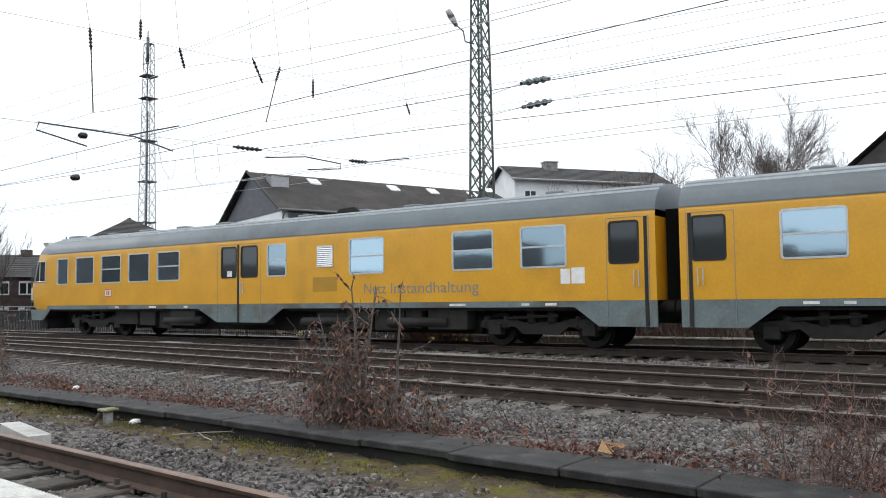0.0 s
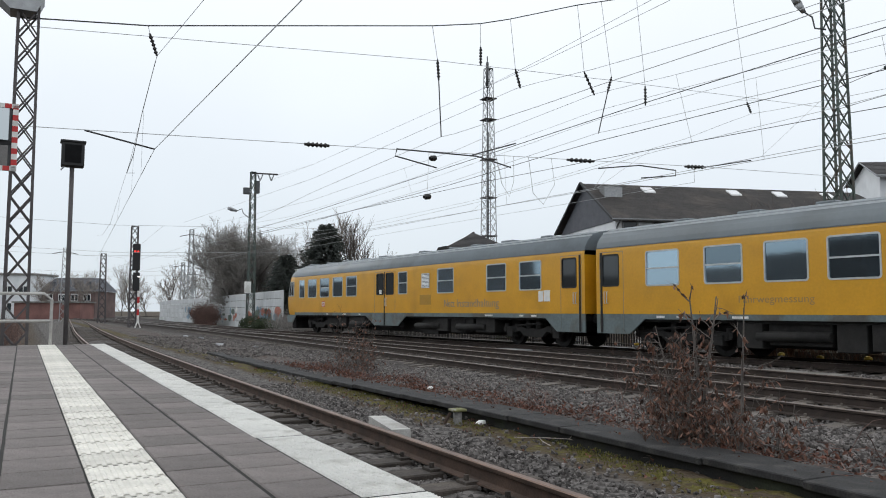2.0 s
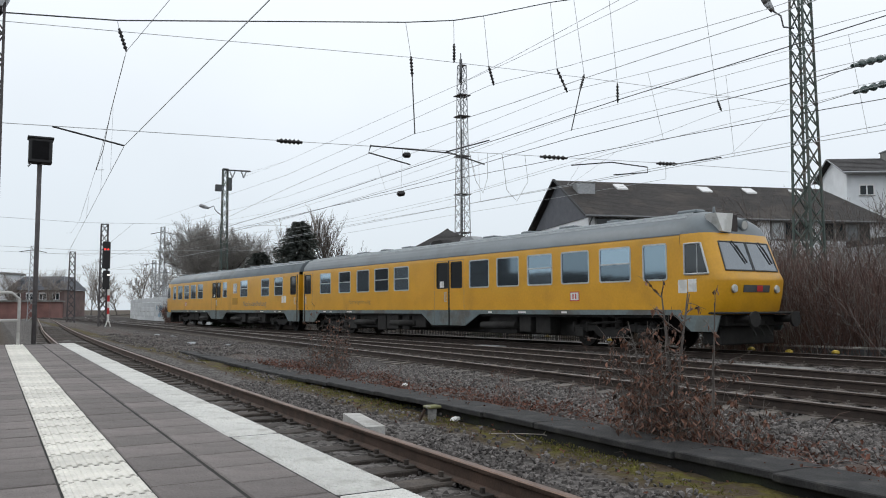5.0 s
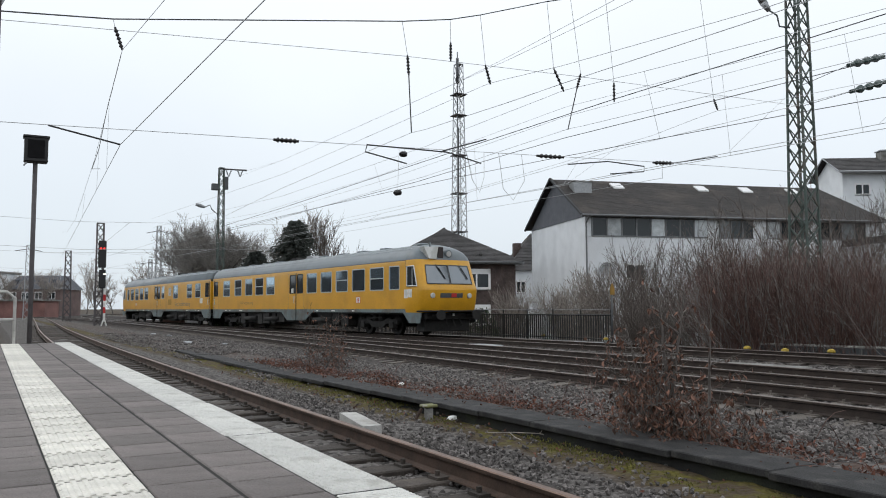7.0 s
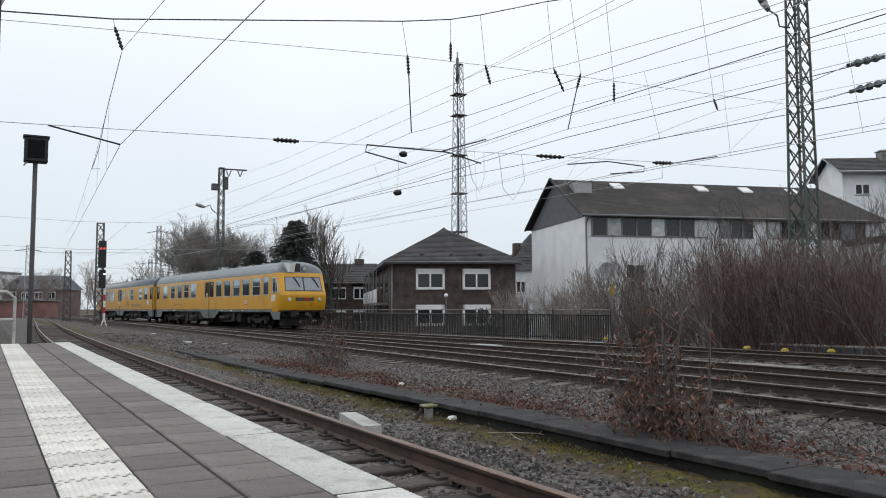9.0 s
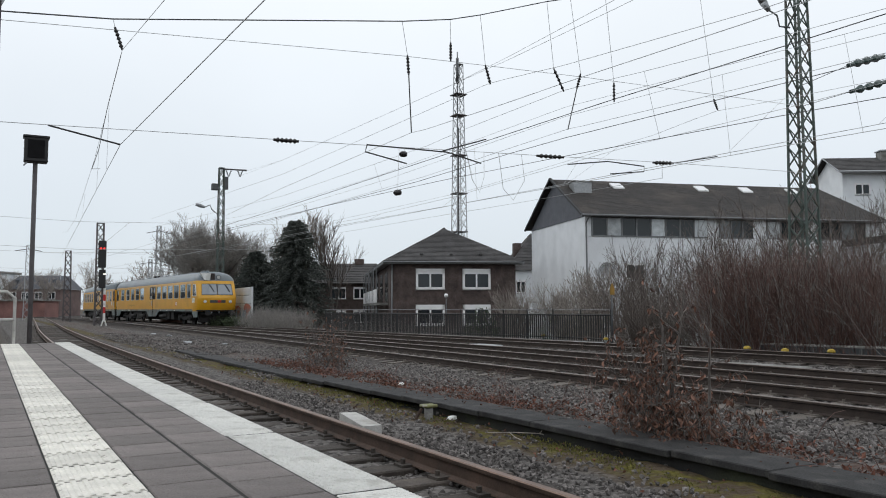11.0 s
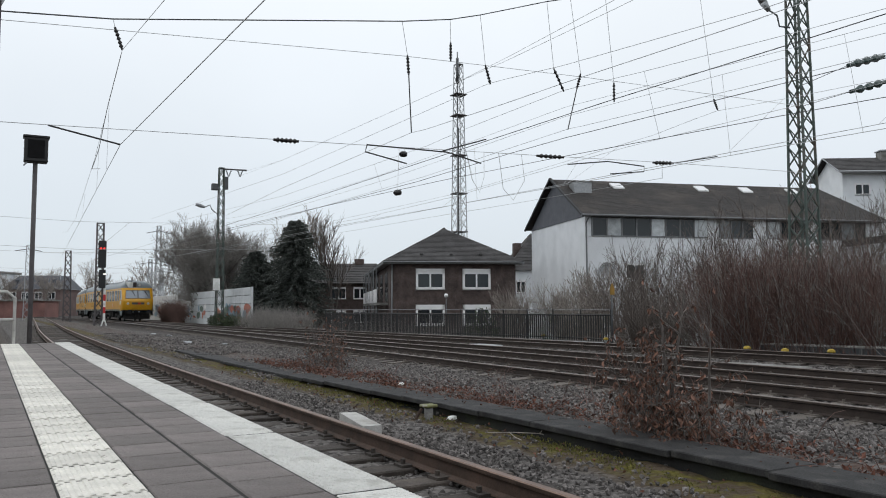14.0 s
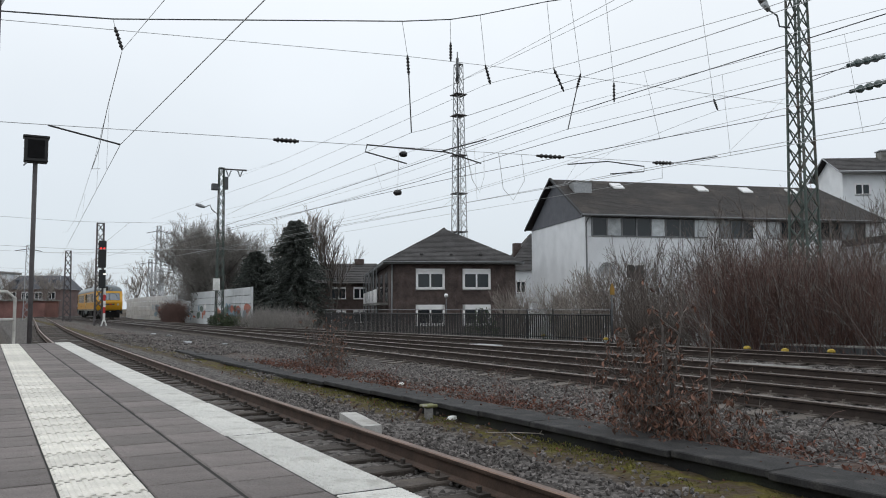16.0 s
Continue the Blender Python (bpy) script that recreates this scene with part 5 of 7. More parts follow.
wire_thing("jumper_wire", "slack looping jumper wire", [sp(11.5, 5.59), sp(11.7, 4.8), sp(11.95, 4.45), sp(12.1, 4.9), sp(12.1, 5.61)], 0.008)
wire_thing("jumper_wire", "slack looping jumper wire", [sp(12.6, 5.633), sp(12.75, 4.6), sp(13.1, 4.3), sp(13.5, 4.9), sp(13.4, 5.667)], 0.008)
for y, z0 in ((69.0, 6.0), (93.45, 5.0), (115.0, 6.4)):
    for dz in (0.0, 2.2):
        wire_thing("far_span", "distant cross span wire", [(-6, y, z0 + dz + 0.2), (6, y, z0 + dz - 0.1), (24, y, z0 + dz + 0.5)], 0.016)
for x0, x1, z in ((9.7, 8.5, 6.03), (16.2, 13.0, 6.23)):
    wire_thing("contact_wire", "straight copper contact wire over the track", [(x0, 69, z), (x1, 115, z + 0.32)], 0.010)
    wire_thing("carrier_wire", "grey sagging carrier wire of the overhead line", [(x0, 69, z + 2.2), (x0 / 2 + x1 / 2, 93, z + 0.9), (x1, 115, z + 2.52)], 0.010)


# ---------------------------------------------------------------- buildings
def tile_face(bm, a, b, c, d, courses, proud=0.035):
    """A roof slope a-b (eave), d-c (ridge) laid in overlapping courses."""
    a, b, c, d = (Vector(p) for p in (a, b, c, d))
    n = (b - a).cross(d - a)
    n.normalize()
    if n.z < 0:
        n = -n
    for k in range(courses):
        u, w = k / courses, (k + 1) / courses
        p0, p1 = a.lerp(d, u), b.lerp(c, u)
        p2, p3 = b.lerp(c, w), a.lerp(d, w)
        lift = n * proud
        quad(bm, p0 + lift, p1 + lift, p2, p3)
        quad(bm, p0, p1, p1 + lift, p0 + lift)


def house_window(parent, x0, x1, z0, z1, y=0.0, mullions=1, band=0.22, t=0.09):
    """A framed window on a facade in the local plane y, facing -y."""
    bm = B()
    for q in ((x0, x0 + t, z0, z1), (x1 - t, x1, z0, z1), (x0, x1, z0, z0 + t), (x0, x1, z1 - t - band, z1)):
        box(bm, q[0], q[1], y - 0.05, y + 0.04, q[2], q[3])
    for k in range(mullions):
        x = x0 + (x1 - x0) * (k + 1) / (mullions + 1)
        box(bm, x - 0.06, x + 0.06, y - 0.05, y + 0.04, z0, z1 - band)
    w = part("window", bm, M_PVC, parent)
    n = mullions + 1
    for k in range(n):
        bm = B()
        a, b = x0 + (x1 - x0) * k / n, x0 + (x1 - x0) * (k + 1) / n
        quad(bm, (a + 0.05, y - 0.012, z0 + 0.05), (b - 0.05, y - 0.012, z0 + 0.05), (b - 0.05, y - 0.012, z1 - band - 0.05), (a + 0.05, y - 0.012, z1 - band - 0.05))
        part("pane", bm, M_HOUSEGLASS, w)
    bm = B()
    box(bm, x0 - 0.05, x1 + 0.05, y - 0.12, y + 0.03, z0 - 0.06, z0)
    part("sill", bm, M_CONCRETE, w)
    return w


def wall_box(parent, w, d, z0, z1, material, name="wall"):
    bm = B()
    box(bm, 0, w, 0, d, z0, z1)
    return part(name, bm, material, parent)


def hip_roof(parent, w, d, ze, zr, over, inset, material, courses=14):
    bm = B()
    a, b, c, e = (-over, -over, ze), (w + over, -over, ze), (w + over, d + over, ze), (-over, d + over, ze)
    r0, r1 = (w / 2, inset, zr), (w / 2, d - inset, zr)
    tile_face(bm, a, b, r0, r0, courses, 0.024)
    tile_face(bm, b, c, r1, r0, courses, 0.024)
    tile_face(bm, c, e, r1, r1, courses, 0.024)
    tile_face(bm, e, a, r0, r1, courses, 0.024)
    rf = part("roof", bm, material, parent, "dark tiled hipped roof")
    bm = B()
    box(bm, -over, w + over, -over, d + over, ze - 0.22, ze - 0.02)
    part("eaves_board", bm, M_ZINC, parent)
    return rf


# brick house with white windows
bh = thing("brick_house", pose(25.2, 52.3, 0, 0, 0, -21.0), "dark brick house with hipped tile roof and white windows", "house", "houses beyond the railway")
wall_box(bh, 9.3, 24.0, -2.6, 4.45, M_BRICK)
hip_roof(bh, 9.3, 24.0, 4.6, 7.45, 0.55, 4.6, M_TILE, 26)
for z0, z1 in ((2.53, 4.05), (-0.1, 1.42)):
    house_window(bh, 1.85, 3.98, z0, z1, t=0.17)
    house_window(bh, 5.3, 7.4, z0, z1, t=0.17)
bm = B()
tube(bm, (4.65, 4.6, 7.43), (4.65, 19.4, 7.43), 0.12, seg=6)
part("ridge_cap", bm, M_TILE, bh)
bm = B()
tube(bm, (0.1, -0.12, 4.4), (0.1, -0.1, -2.5), 0.06, seg=8)
part("downpipe", bm, M_ZINC, bh)
bm = B()
tube(bm, (-0.6, -0.62, 4.5), (9.6, -0.62, 4.5), 0.07, seg=8)
part("gutter", bm, M_ZINC, bh)
for k in range(4):
    y0 = 2.0 + k * 5.2
    for z in (1.6,):
        bm = B()
        box(bm, -0.9, 0.0, y0, y0 + 3.4, z - 0.2, z, 0.02)
        bl = part("balcony", bm, M_CONCRETE, bh)
        bm = B()
        box(bm, -0.92, -0.84, y0, y0 + 3.4, z, z + 1.0)
        part("parapet", bm, M_PVC, bl)
        for yy in (y0 + 0.1, y0 + 3.3):
            bm = B()
            tube(bm, (-0.88, yy, -2.4), (-0.88, yy, 4.4), 0.045, seg=6)
            part("post", bm, M_ZINC, bl)
    bm = B()
    box(bm, -0.02, 0.03, y0 + 0.5, y0 + 2.9, 1.7, 3.9)
    part("balcony_door", bm, M_HOUSEGLASS, bh)
for x in (2.2, 4.4, 6.6):
    bm = B()
    box(bm, x, x + 0.25, 0.15, 0.5, 5.05, 5.2, 0.03)
    part("roof_hook", bm, M_TILE, bh)

# white building with the long dark roof
wb = thing("white_building", pose(38.65, 46.67, 0, 0, 0, -16.8), "long white rendered building with dark pitched roof", "building", "houses beyond the railway")
WL, WD = 26.0, 12.2
wall_box(wb, WL, WD, -2.8, 8.15, M_RENDERWALL)
bm = B()
prism(bm, [(0.05, 8.0), (WD - 0.05, 8.0), (WD * 0.5, 11.6)], "x", -0.06, 0.3)
part("gable", bm, M_SLATE, wb, "dark slate-clad gable")
bm = B()
tile_face(bm, (-0.45, -0.5, 8.1), (WL + 0.5, -0.5, 8.1), (WL - 1.2, WD / 2, 11.75), (-0.45, WD / 2, 11.75), 44, 0.016)
tile_face(bm, (WL + 0.5, WD + 0.5, 8.1), (-0.45, WD + 0.5, 8.1), (-0.45, WD / 2, 11.75), (WL - 1.2, WD / 2, 11.75), 44, 0.016)
tile_face(bm, (WL + 0.5, -0.5, 8.1), (WL + 0.5, WD + 0.5, 8.1), (WL - 1.2, WD / 2, 11.75), (WL - 1.2, WD / 2, 11.75), 44, 0.016)
part("roof", bm, M_TILE_RED, wb, "weathered dark brown tiled roof")
bm = B()
for yy in (-0.5, WD + 0.5):
    tube(bm, (-0.45, yy, 8.1), (-0.45, WD / 2, 11.8), 0.11, seg=4)
part("verge_board", bm, M_BLACK, wb)
bm = B()
tube(bm, (-0.5, -0.6, 8.05), (WL + 0.5, -0.6, 8.05), 0.09, seg=8)
part("gutter", bm, M_ZINC, wb)
bm = B()
polytube(bm, [(0.1, -0.6, 8.0), (0.05, -0.12, 7.5), (0.05, -0.12, -2.5)], 0.06, seg=8)
part("downpipe", bm, M_ZINC, wb)
bm = B()
box(bm, 0.6, 2.1, 3.5, 4.6, 9.9, 11.2, 0.03)
ch = part("roof_vent", bm, M_GALV, wb, "pale boxed roof vent with a cap")
bm = B()
box(bm, 0.5, 2.2, 3.4, 4.7, 11.2, 11.3, 0.02)
part("vent_cap", bm, M_CONCRETE, ch)
for x in (4.5, 12.2, 16.4, 21.0):
    bm = B()
    y = 4.55
    z = 8.1 + (y + 0.5) * 3.65 / 6.6
    dz = 0.9 * 3.65 / 6.6
    vs = [(x, y, z + 0.12), (x + 0.95, y, z + 0.12), (x + 0.95, y + 0.9, z + dz + 0.12), (x, y + 0.9, z + dz + 0.12)]
    quad(bm, *vs)
    for p0, p1 in zip(vs, vs[1:] + vs[:1]):
        quad(bm, p0, p1, (p1[0], p1[1], p1[2] - 0.15), (p0[0], p0[1], p0[2] - 0.15))
    part("skylight", bm, M_PVC, wb, "bright roof skylight")
M_CURTAIN = mat("pale_curtained_glass", (0.33, 0.35, 0.36), 0.25, 0.1, vary=0.25, scale=2, obj_random=0.5)
for x0, x1, n in ((0.55, 10.2, 8), (11.2, 14.2, 3), (15.4, 19.0, 3), (20.0, 24.5, 4)):
    bm = B()
    for q in ((x0, x1, 6.5, 6.6), (x0, x1, 7.92, 8.0)):
        box(bm, q[0], q[1], -0.06, 0.02, q[2], q[3])
    band_ = part("window_band", bm, M_ZINC, wb, "long grey ribbon of windows")
    for k in range(n):
        a, b = x0 + (x1 - x0) * k / n, x0 + (x1 - x0) * (k + 1) / n
        bm = B()
        quad(bm, (a + 0.05, -0.02, 6.6), (b - 0.05, -0.02, 6.6), (b - 0.05, -0.02, 7.92), (a + 0.05, -0.02, 7.92))
        part("pane", bm, M_HOUSEGLASS if (k * 7 + n) % 3 else M_CURTAIN, band_)
        bm = B()
        box(bm, a - 0.06, a + 0.06, -0.07, 0.02, 6.5, 8.0)
        part("mullion", bm, M_ZINC, band_)
for x0, x1, z0, z1 in ((3.2, 4.8, 3.3, 4.5), (9.0, 10.6, 3.3, 4.5), (13.5, 15.0, 3.3, 4.5), (3.4, 5.0, 0.2, 1.5), (9.2, 10.6, 0.2, 1.5)):
    house_window(wb, x0, x1, z0, z1, 0.0, 1, 0.05)
dish = thing("satellite_dish", pose(39.9, 45.9, 3.9, 0, 0, -20), "small grey wall-mounted satellite dish", "satellite dish")
bm = B()
for k in range(3):
    tube(bm, (0, -0.1 - k * 0.06, 0), (0, -0.16 - k * 0.06, 0), 0.2 + k * 0.16, 0.36 + k * 0.13, seg=20, caps=(k == 0))
part("bowl", bm, M_GALV, dish)
bm = B()
tube(bm, (0, 0.25, -0.1), (0, -0.15, 0), 0.04, seg=6)
part("bracket", bm, M_GALV, dish)

# white house with a hipped roof beyond the mast
rb_ = thing("apartment_house", pose(75.8, 50.6, 0, 0, 0, -33), "pale apartment house with dark gable roof and chimney", "house", "houses beyond the railway")
wall_box(rb_, 20.0, 6.5, -3, 15.2, M_RENDERWALL)
bm = B()
prism(bm, [(0.0, 15.2), (6.5, 15.2), (3.25, 16.7)], "x", 0.0, 0.3)
part("gable", bm, M_RENDERWALL, rb_)
bm = B()
tile_face(bm, (-0.6, -0.9, 14.9), (20.6, -0.9, 14.9), (20.6, 3.25, 17.0), (-0.6, 3.25, 17.0), 10)
tile_face(bm, (20.6, 7.4, 14.9), (-0.6, 7.4, 14.9), (-0.6, 3.25, 17.0), (20.6, 3.25, 17.0), 10)
part("roof", bm, M_TILE, rb_)
bm = B()
tube(bm, (-0.6, -0.9, 14.85), (20.6, -0.9, 14.85), 0.12, seg=6)
tube(bm, (-0.62, -0.9, 14.85), (-0.62, 3.25, 16.95), 0.07, seg=4)
tube(bm, (-0.62, 7.4, 14.85), (-0.62, 3.25, 16.95), 0.07, seg=4)
part("verge_board", bm, M_GALV, rb_)
bm = B()
box(bm, 5.0, 6.6, 2.2, 3.4, 16.0, 17.5, 0.05)
chm = part("chimney", bm, M_CONCRETE, rb_)
bm = B()
box(bm, 4.9, 6.7, 2.1, 3.5, 17.5, 17.65, 0.03)
part("chimney_cap", bm, M_GALV, chm)
for x in (1.2, 4.6, 7.2, 11.8, 15.2):
    for z in (12.6, 9.6, 6.6):
        house_window(rb_, x, x + 1.5, z, z + 1.2, 0.0, 1, 0.1)
rg_ = thing("gabled_house", pose(64.0, 3.2, 0.0), "house with a steep dark tiled gable roof", "house", "houses beyond the railway")
wall_box(rg_, 12.0, 10.0, -3.0, 10.5, M_BRICK)
bm = B()
tile_face(bm, (-0.4, -0.5, 10.4), (12.4, -0.5, 10.4), (12.4, 5.0, 15.0), (-0.4, 5.0, 15.0), 14)
tile_face(bm, (12.4, 10.5, 10.4), (-0.4, 10.5, 10.4), (-0.4, 5.0, 15.0), (12.4, 5.0, 15.0), 14)
prism(bm, [(0.0, 10.4), (10.0, 10.4), (5.0, 14.6)], "x", -0.05, 0.2)
part("roof", bm, M_TILE_RED, rg_)
# low flat annex right of the long building
an = thing("annex", pose(58.5, 35.5, 0, 0, 0, -20.7), "low dark roofed annex beside the white building", "building")
wall_box(an, 14.0, 8.0, -3.0, 6.0, M_RENDERWALL)
bm = B()
box(bm, -0.4, 14.4, -0.4, 8.4, 6.0, 6.5, 0.03)
part("flat_roof", bm, M_TILE, an)
# smaller houses in the background
sh = thing("small_house", pose(46.5, 68.0, 0, 0, 0, -24), "small white house with dark hipped roof", "house", "houses beyond the railway")
wall_box(sh, 8.0, 8.0, -2.8, 5.0, M_RENDERWALL)
bm = B()
tile_face(bm, (-0.4, -0.4, 5.0), (8.4, -0.4, 5.0), (5.2, 4.0, 9.2), (2.9, 4.0, 9.2), 12)
tile_face(bm, (8.4, 8.4, 5.0), (-0.4, 8.4, 5.0), (2.9, 4.0, 9.2), (5.2, 4.0, 9.2), 12)
tile_face(bm, (-0.4, 8.4, 5.0), (-0.4, -0.4, 5.0), (2.9, 4.0, 9.2), (2.9, 4.0, 9.2), 12)
tile_face(bm, (8.4, -0.4, 5.0), (8.4, 8.4, 5.0), (5.2, 4.0, 9.2), (5.2, 4.0, 9.2), 12)
part("roof", bm, M_TILE, sh)
bm = B()
box(bm, 0.7, 1.5, 2.2, 3.0, 5.8, 8.0, 0.03)
part("chimney", bm, M_BRICK, sh)
house_window(sh, 0.5, 1.5, 2.7, 4.0, 0.0, 1, 0.1)
house_window(sh, 0.5, 1.5, 0.0, 1.3, 0.0, 1, 0.1)
b2 = thing("brick_house", pose(28.6, 82.2, 0, 0, 0, -30), "distant dark brick house with white windows", "house", "houses beyond the railway")
wall_box(b2, 11.0, 9.0, -2.8, 3.75, M_BRICK)
bm = B()
tile_face(bm, (-0.5, -0.5, 3.8), (11.5, -0.5, 3.8), (8.0, 4.5, 6.2), (-0.5, 4.5, 6.2), 12)
tile_face(bm, (11.5, 9.5, 3.8), (-0.5, 9.5, 3.8), (-0.5, 4.5, 6.2), (8.0, 4.5, 6.2), 12)
tile_face(bm, (11.5, -0.5, 3.8), (11.5, 9.5, 3.8), (8.0, 4.5, 6.2), (8.0, 4.5, 6.2), 12)
prism(bm, [(0.0, 3.75), (9.0, 3.75), (4.5, 6.1)], "x", 0.0, 0.2)
part("roof", bm, M_TILE, b2)
for z0 in (2.15, -0.35):
    house_window(b2, 3.6, 5.2, z0, z0 + 1.3, 0.0, 1, 0.12)
    house_window(b2, 6.0, 7.4, z0, z0 + 1.3, 0.0, 1, 0.12)
bm = B()
box(bm, 5.6, 6.6, 4.1, 4.9, 5.6, 6.7, 0.03)
part("chimney", bm, M_BRICK, b2)
# far station buildings at the end of the tracks
fb = thing("station_building", pose(2.5, 184, 0, 0, 0, -28), "far red brick building with slate mansard roof", "building", "far buildings")
wall_box(fb, 11.0, 10.0, -1, 5.2, M_REDBRICK)
bm = B()
tile_face(bm, (-0.4, -0.4, 5.2), (11.4, -0.4, 5.2), (9.6, 3.0, 8.1), (1.4, 3.0, 8.1), 8)
tile_face(bm, (11.4, -0.4, 5.2), (11.4, 10.4, 5.2), (9.6, 7.0, 8.1), (9.6, 3.0, 8.1), 8)
tile_face(bm, (-0.4, 10.4, 5.2), (-0.4, -0.4, 5.2), (1.4, 3.0, 8.1), (1.4, 7.0, 8.1), 8)
quad(bm, (1.4, 3.0, 8.1), (9.6, 3.0, 8.1), (9.6, 7.0, 8.1), (1.4, 7.0, 8.1))
part("roof", bm, M_SLATE, fb)
for x in (0.8, 3.4, 6.0, 8.6):
    for z0 in (0.6, 3.2):
        house_window(fb, x, x + 1.5, z0, z0 + 1.5, 0.0, 1, 0.1)
    bm = B()
    box(bm, x + 0.3, x + 1.2, 0.6, 2.0, 5.9, 7.2)
    part("dormer", bm, M_SLATE, fb)
fc2 = thing("far_block", pose(-14, 190, 0, 0, 0, -28), "far pale building with a flat roof", "building", "far buildings")
wall_box(fc2, 17.0, 9.0, -1, 8.4, M_RENDERWALL)
bm = B()
box(bm, -0.3, 17.3, -0.3, 9.3, 8.4, 8.8)
part("flat_roof", bm, M_CONCRETE, fc2)
for k in range(5):
    for z0 in (1.2, 4.6):
        house_window(fc2, 1.0 + k * 3.2, 3.0 + k * 3.2, z0, z0 + 1.7, 0.0, 1, 0.1)
fd = thing("red_shed", pose(-2, 150, 0, 0, 0, -28), "long low red shed beside the tracks", "shed", "far buildings")
# red desaturated so the shed's colour carries the far haze
wall_box(fd, 11.0, 5.0, -1, 2.5, mat("haze_greyed_cladding", (0.20, 0.10, 0.088), 0.8, vary=0.25, scale=0.6, fine=8))
bm = B()
box(bm, -0.3, 11.3, -0.3, 5.3, 2.5, 2.75)
part("flat_roof", bm, M_CONCRETE, fd)

# noise barrier with sprayed paint
nw = thing("noise_barrier", None, "pale panelled noise barrier with graffiti beside the line", "noise barrier", kind="structure")
NWP = [(16.25, 56.5), (17.66, 87.9), (18.2, 92.0), (17.7, 117.0), (19.6, 140.0)]


def along(k):
    seg = [Vector(p) for p in NWP]
    for a, b in zip(seg, seg[1:]):
        L = (b - a).length
        if k <= L:
            return a.lerp(b, k / L), (b - a).normalized()
        k -= L
    return seg[-1], (seg[-1] - seg[-2]).normalized()


for k in range(28):
    c, d = along(k * 3.0)
    rot = -math.degrees(math.atan2(d.x, d.y))
    for j in range(5):
        bm = B()
        box(bm, -0.07, 0.07, 0.005, 2.995, -0.25 + j * 0.6, 0.325 + j * 0.6, 0.03)
        p = part("panel", bm, M_PANEL, nw)
        p.matrix_basis = pose(c.x, c.y, 0, 0, 0, rot)
    bm = B()
    box(bm, -0.06, 0.10, -0.05, 0.05, -0.4, 2.74)
    p = part("post", bm, M_PANEL, nw)
    p.matrix_basis = pose(c.x, c.y, 0, 0, 0, rot)
rg = random.Random(12)
for k in range(90):
    s0 = rg.uniform(0.4, 50) if k % 3 else rg.uniform(0.3, 9)
    c, d = along(s0)
    rot = -math.degrees(math.atan2(d.x, d.y))
    w, h = rg.uniform(0.3, 1.4), rg.uniform(0.3, 1.0)
    bm = B()
    z0 = rg.uniform(-0.1, 1.0)
    n = 9
    vs = [bm.verts.new((-0.076, w * math.cos(2 * math.pi * q / n) * rg.uniform(0.6, 1), z0 + h * 0.5 + h * 0.5 * math.sin(2 * math.pi * q / n) * rg.uniform(0.5, 1))) for q in range(n)]
    bm.faces.new(vs)
    p = part("sprayed_patch", bm, rg.choice((M_GRAF1, M_GRAF1, M_GRAF2, M_GRAF3, M_WHITE) if s0 > 12 else (M_GRAF2, M_GRAF3, M_GRAF1)), nw)
    p.matrix_basis = pose(c.x, c.y, 0, 0, 0, rot)

# ---------------------------------------------------------------- fence on the bridge parapet
FA, FM, FBB = Vector((17.6, 45.5)), Vector((19.2, 34.1)), Vector((20.3, 23.1))
fn = thing("fence", None, "dark metal bar fence beyond the tracks", "fence", kind="structure")
bm = B()
box(bm, -0.015, 0.015, -0.024, 0.024, 0.0, 0.98)
me_bar = bpy.data.meshes.new("fence_bar")
bm.to_mesh(me_bar)
bm.free()
me_bar.materials.append(M_BLACK)
d = (FBB - FM)
rot = -math.degrees(math.atan2(d.x, d.y))
n = int(d.length / 0.13)
for k in range(n + 1):
    c = FM.lerp(FBB, k / n)
    ob = new("bar", me_bar)
    ob.parent = fn
    ob.matrix_basis = pose(c.x, c.y, -0.1, 0, 0, rot)
for k in range(8):
    c = FM.lerp(FBB, k / 7)
    bm = B()
    box(bm, -0.018, 0.018, -0.02, 0.02, -0.4, 1.12)
    p = part("post", bm, M_BLACK, fn)
    p.matrix_basis = pose(c.x, c.y, 0, 0, 0, rot)
for z, r, mm_ in ((0.9, 0.03, M_BLACK), (0.0, 0.025, M_BLACK), (1.10, 0.016, M_ZINC)):
    bm = B()
    tube(bm, (FM.x, FM.y, z), (FBB.x, FBB.y, z), r, seg=6)
    part("rail", bm, mm_, fn)
pw = thing("fence", None, "dark metal bar fence with a grey handrail beyond the tracks", "fence", kind="structure")
d = (FM - FA)
rot = -math.degrees(math.atan2(d.x, d.y))
n = int(d.length / 0.13)
for k in range(n):
    c = FA.lerp(FM, k / n)
    ob = new("bar", me_bar)
    ob.parent = pw
    ob.matrix_basis = pose(c.x, c.y, -0.1, 0, 0, rot)
for k in range(6):
    c = FA.lerp(FM, k / 6)
    bm = B()
    box(bm, -0.018, 0.018, -0.02, 0.02, -0.4, 1.12)
    p = part("post", bm, M_BLACK, pw)
    p.matrix_basis = pose(c.x, c.y, 0, 0, 0, rot)
bm = B()
tube(bm, (FA.x, FA.y, 1.1), (FM.x, FM.y, 1.10), 0.018, seg=6)
part("handrail", bm, M_ZINC, pw)
bm = B()
tube(bm, (FA.x, FA.y, 0.88), (FM.x, FM.y, 0.90), 0.035, seg=6)
part("rail", bm, M_BLACK, pw)


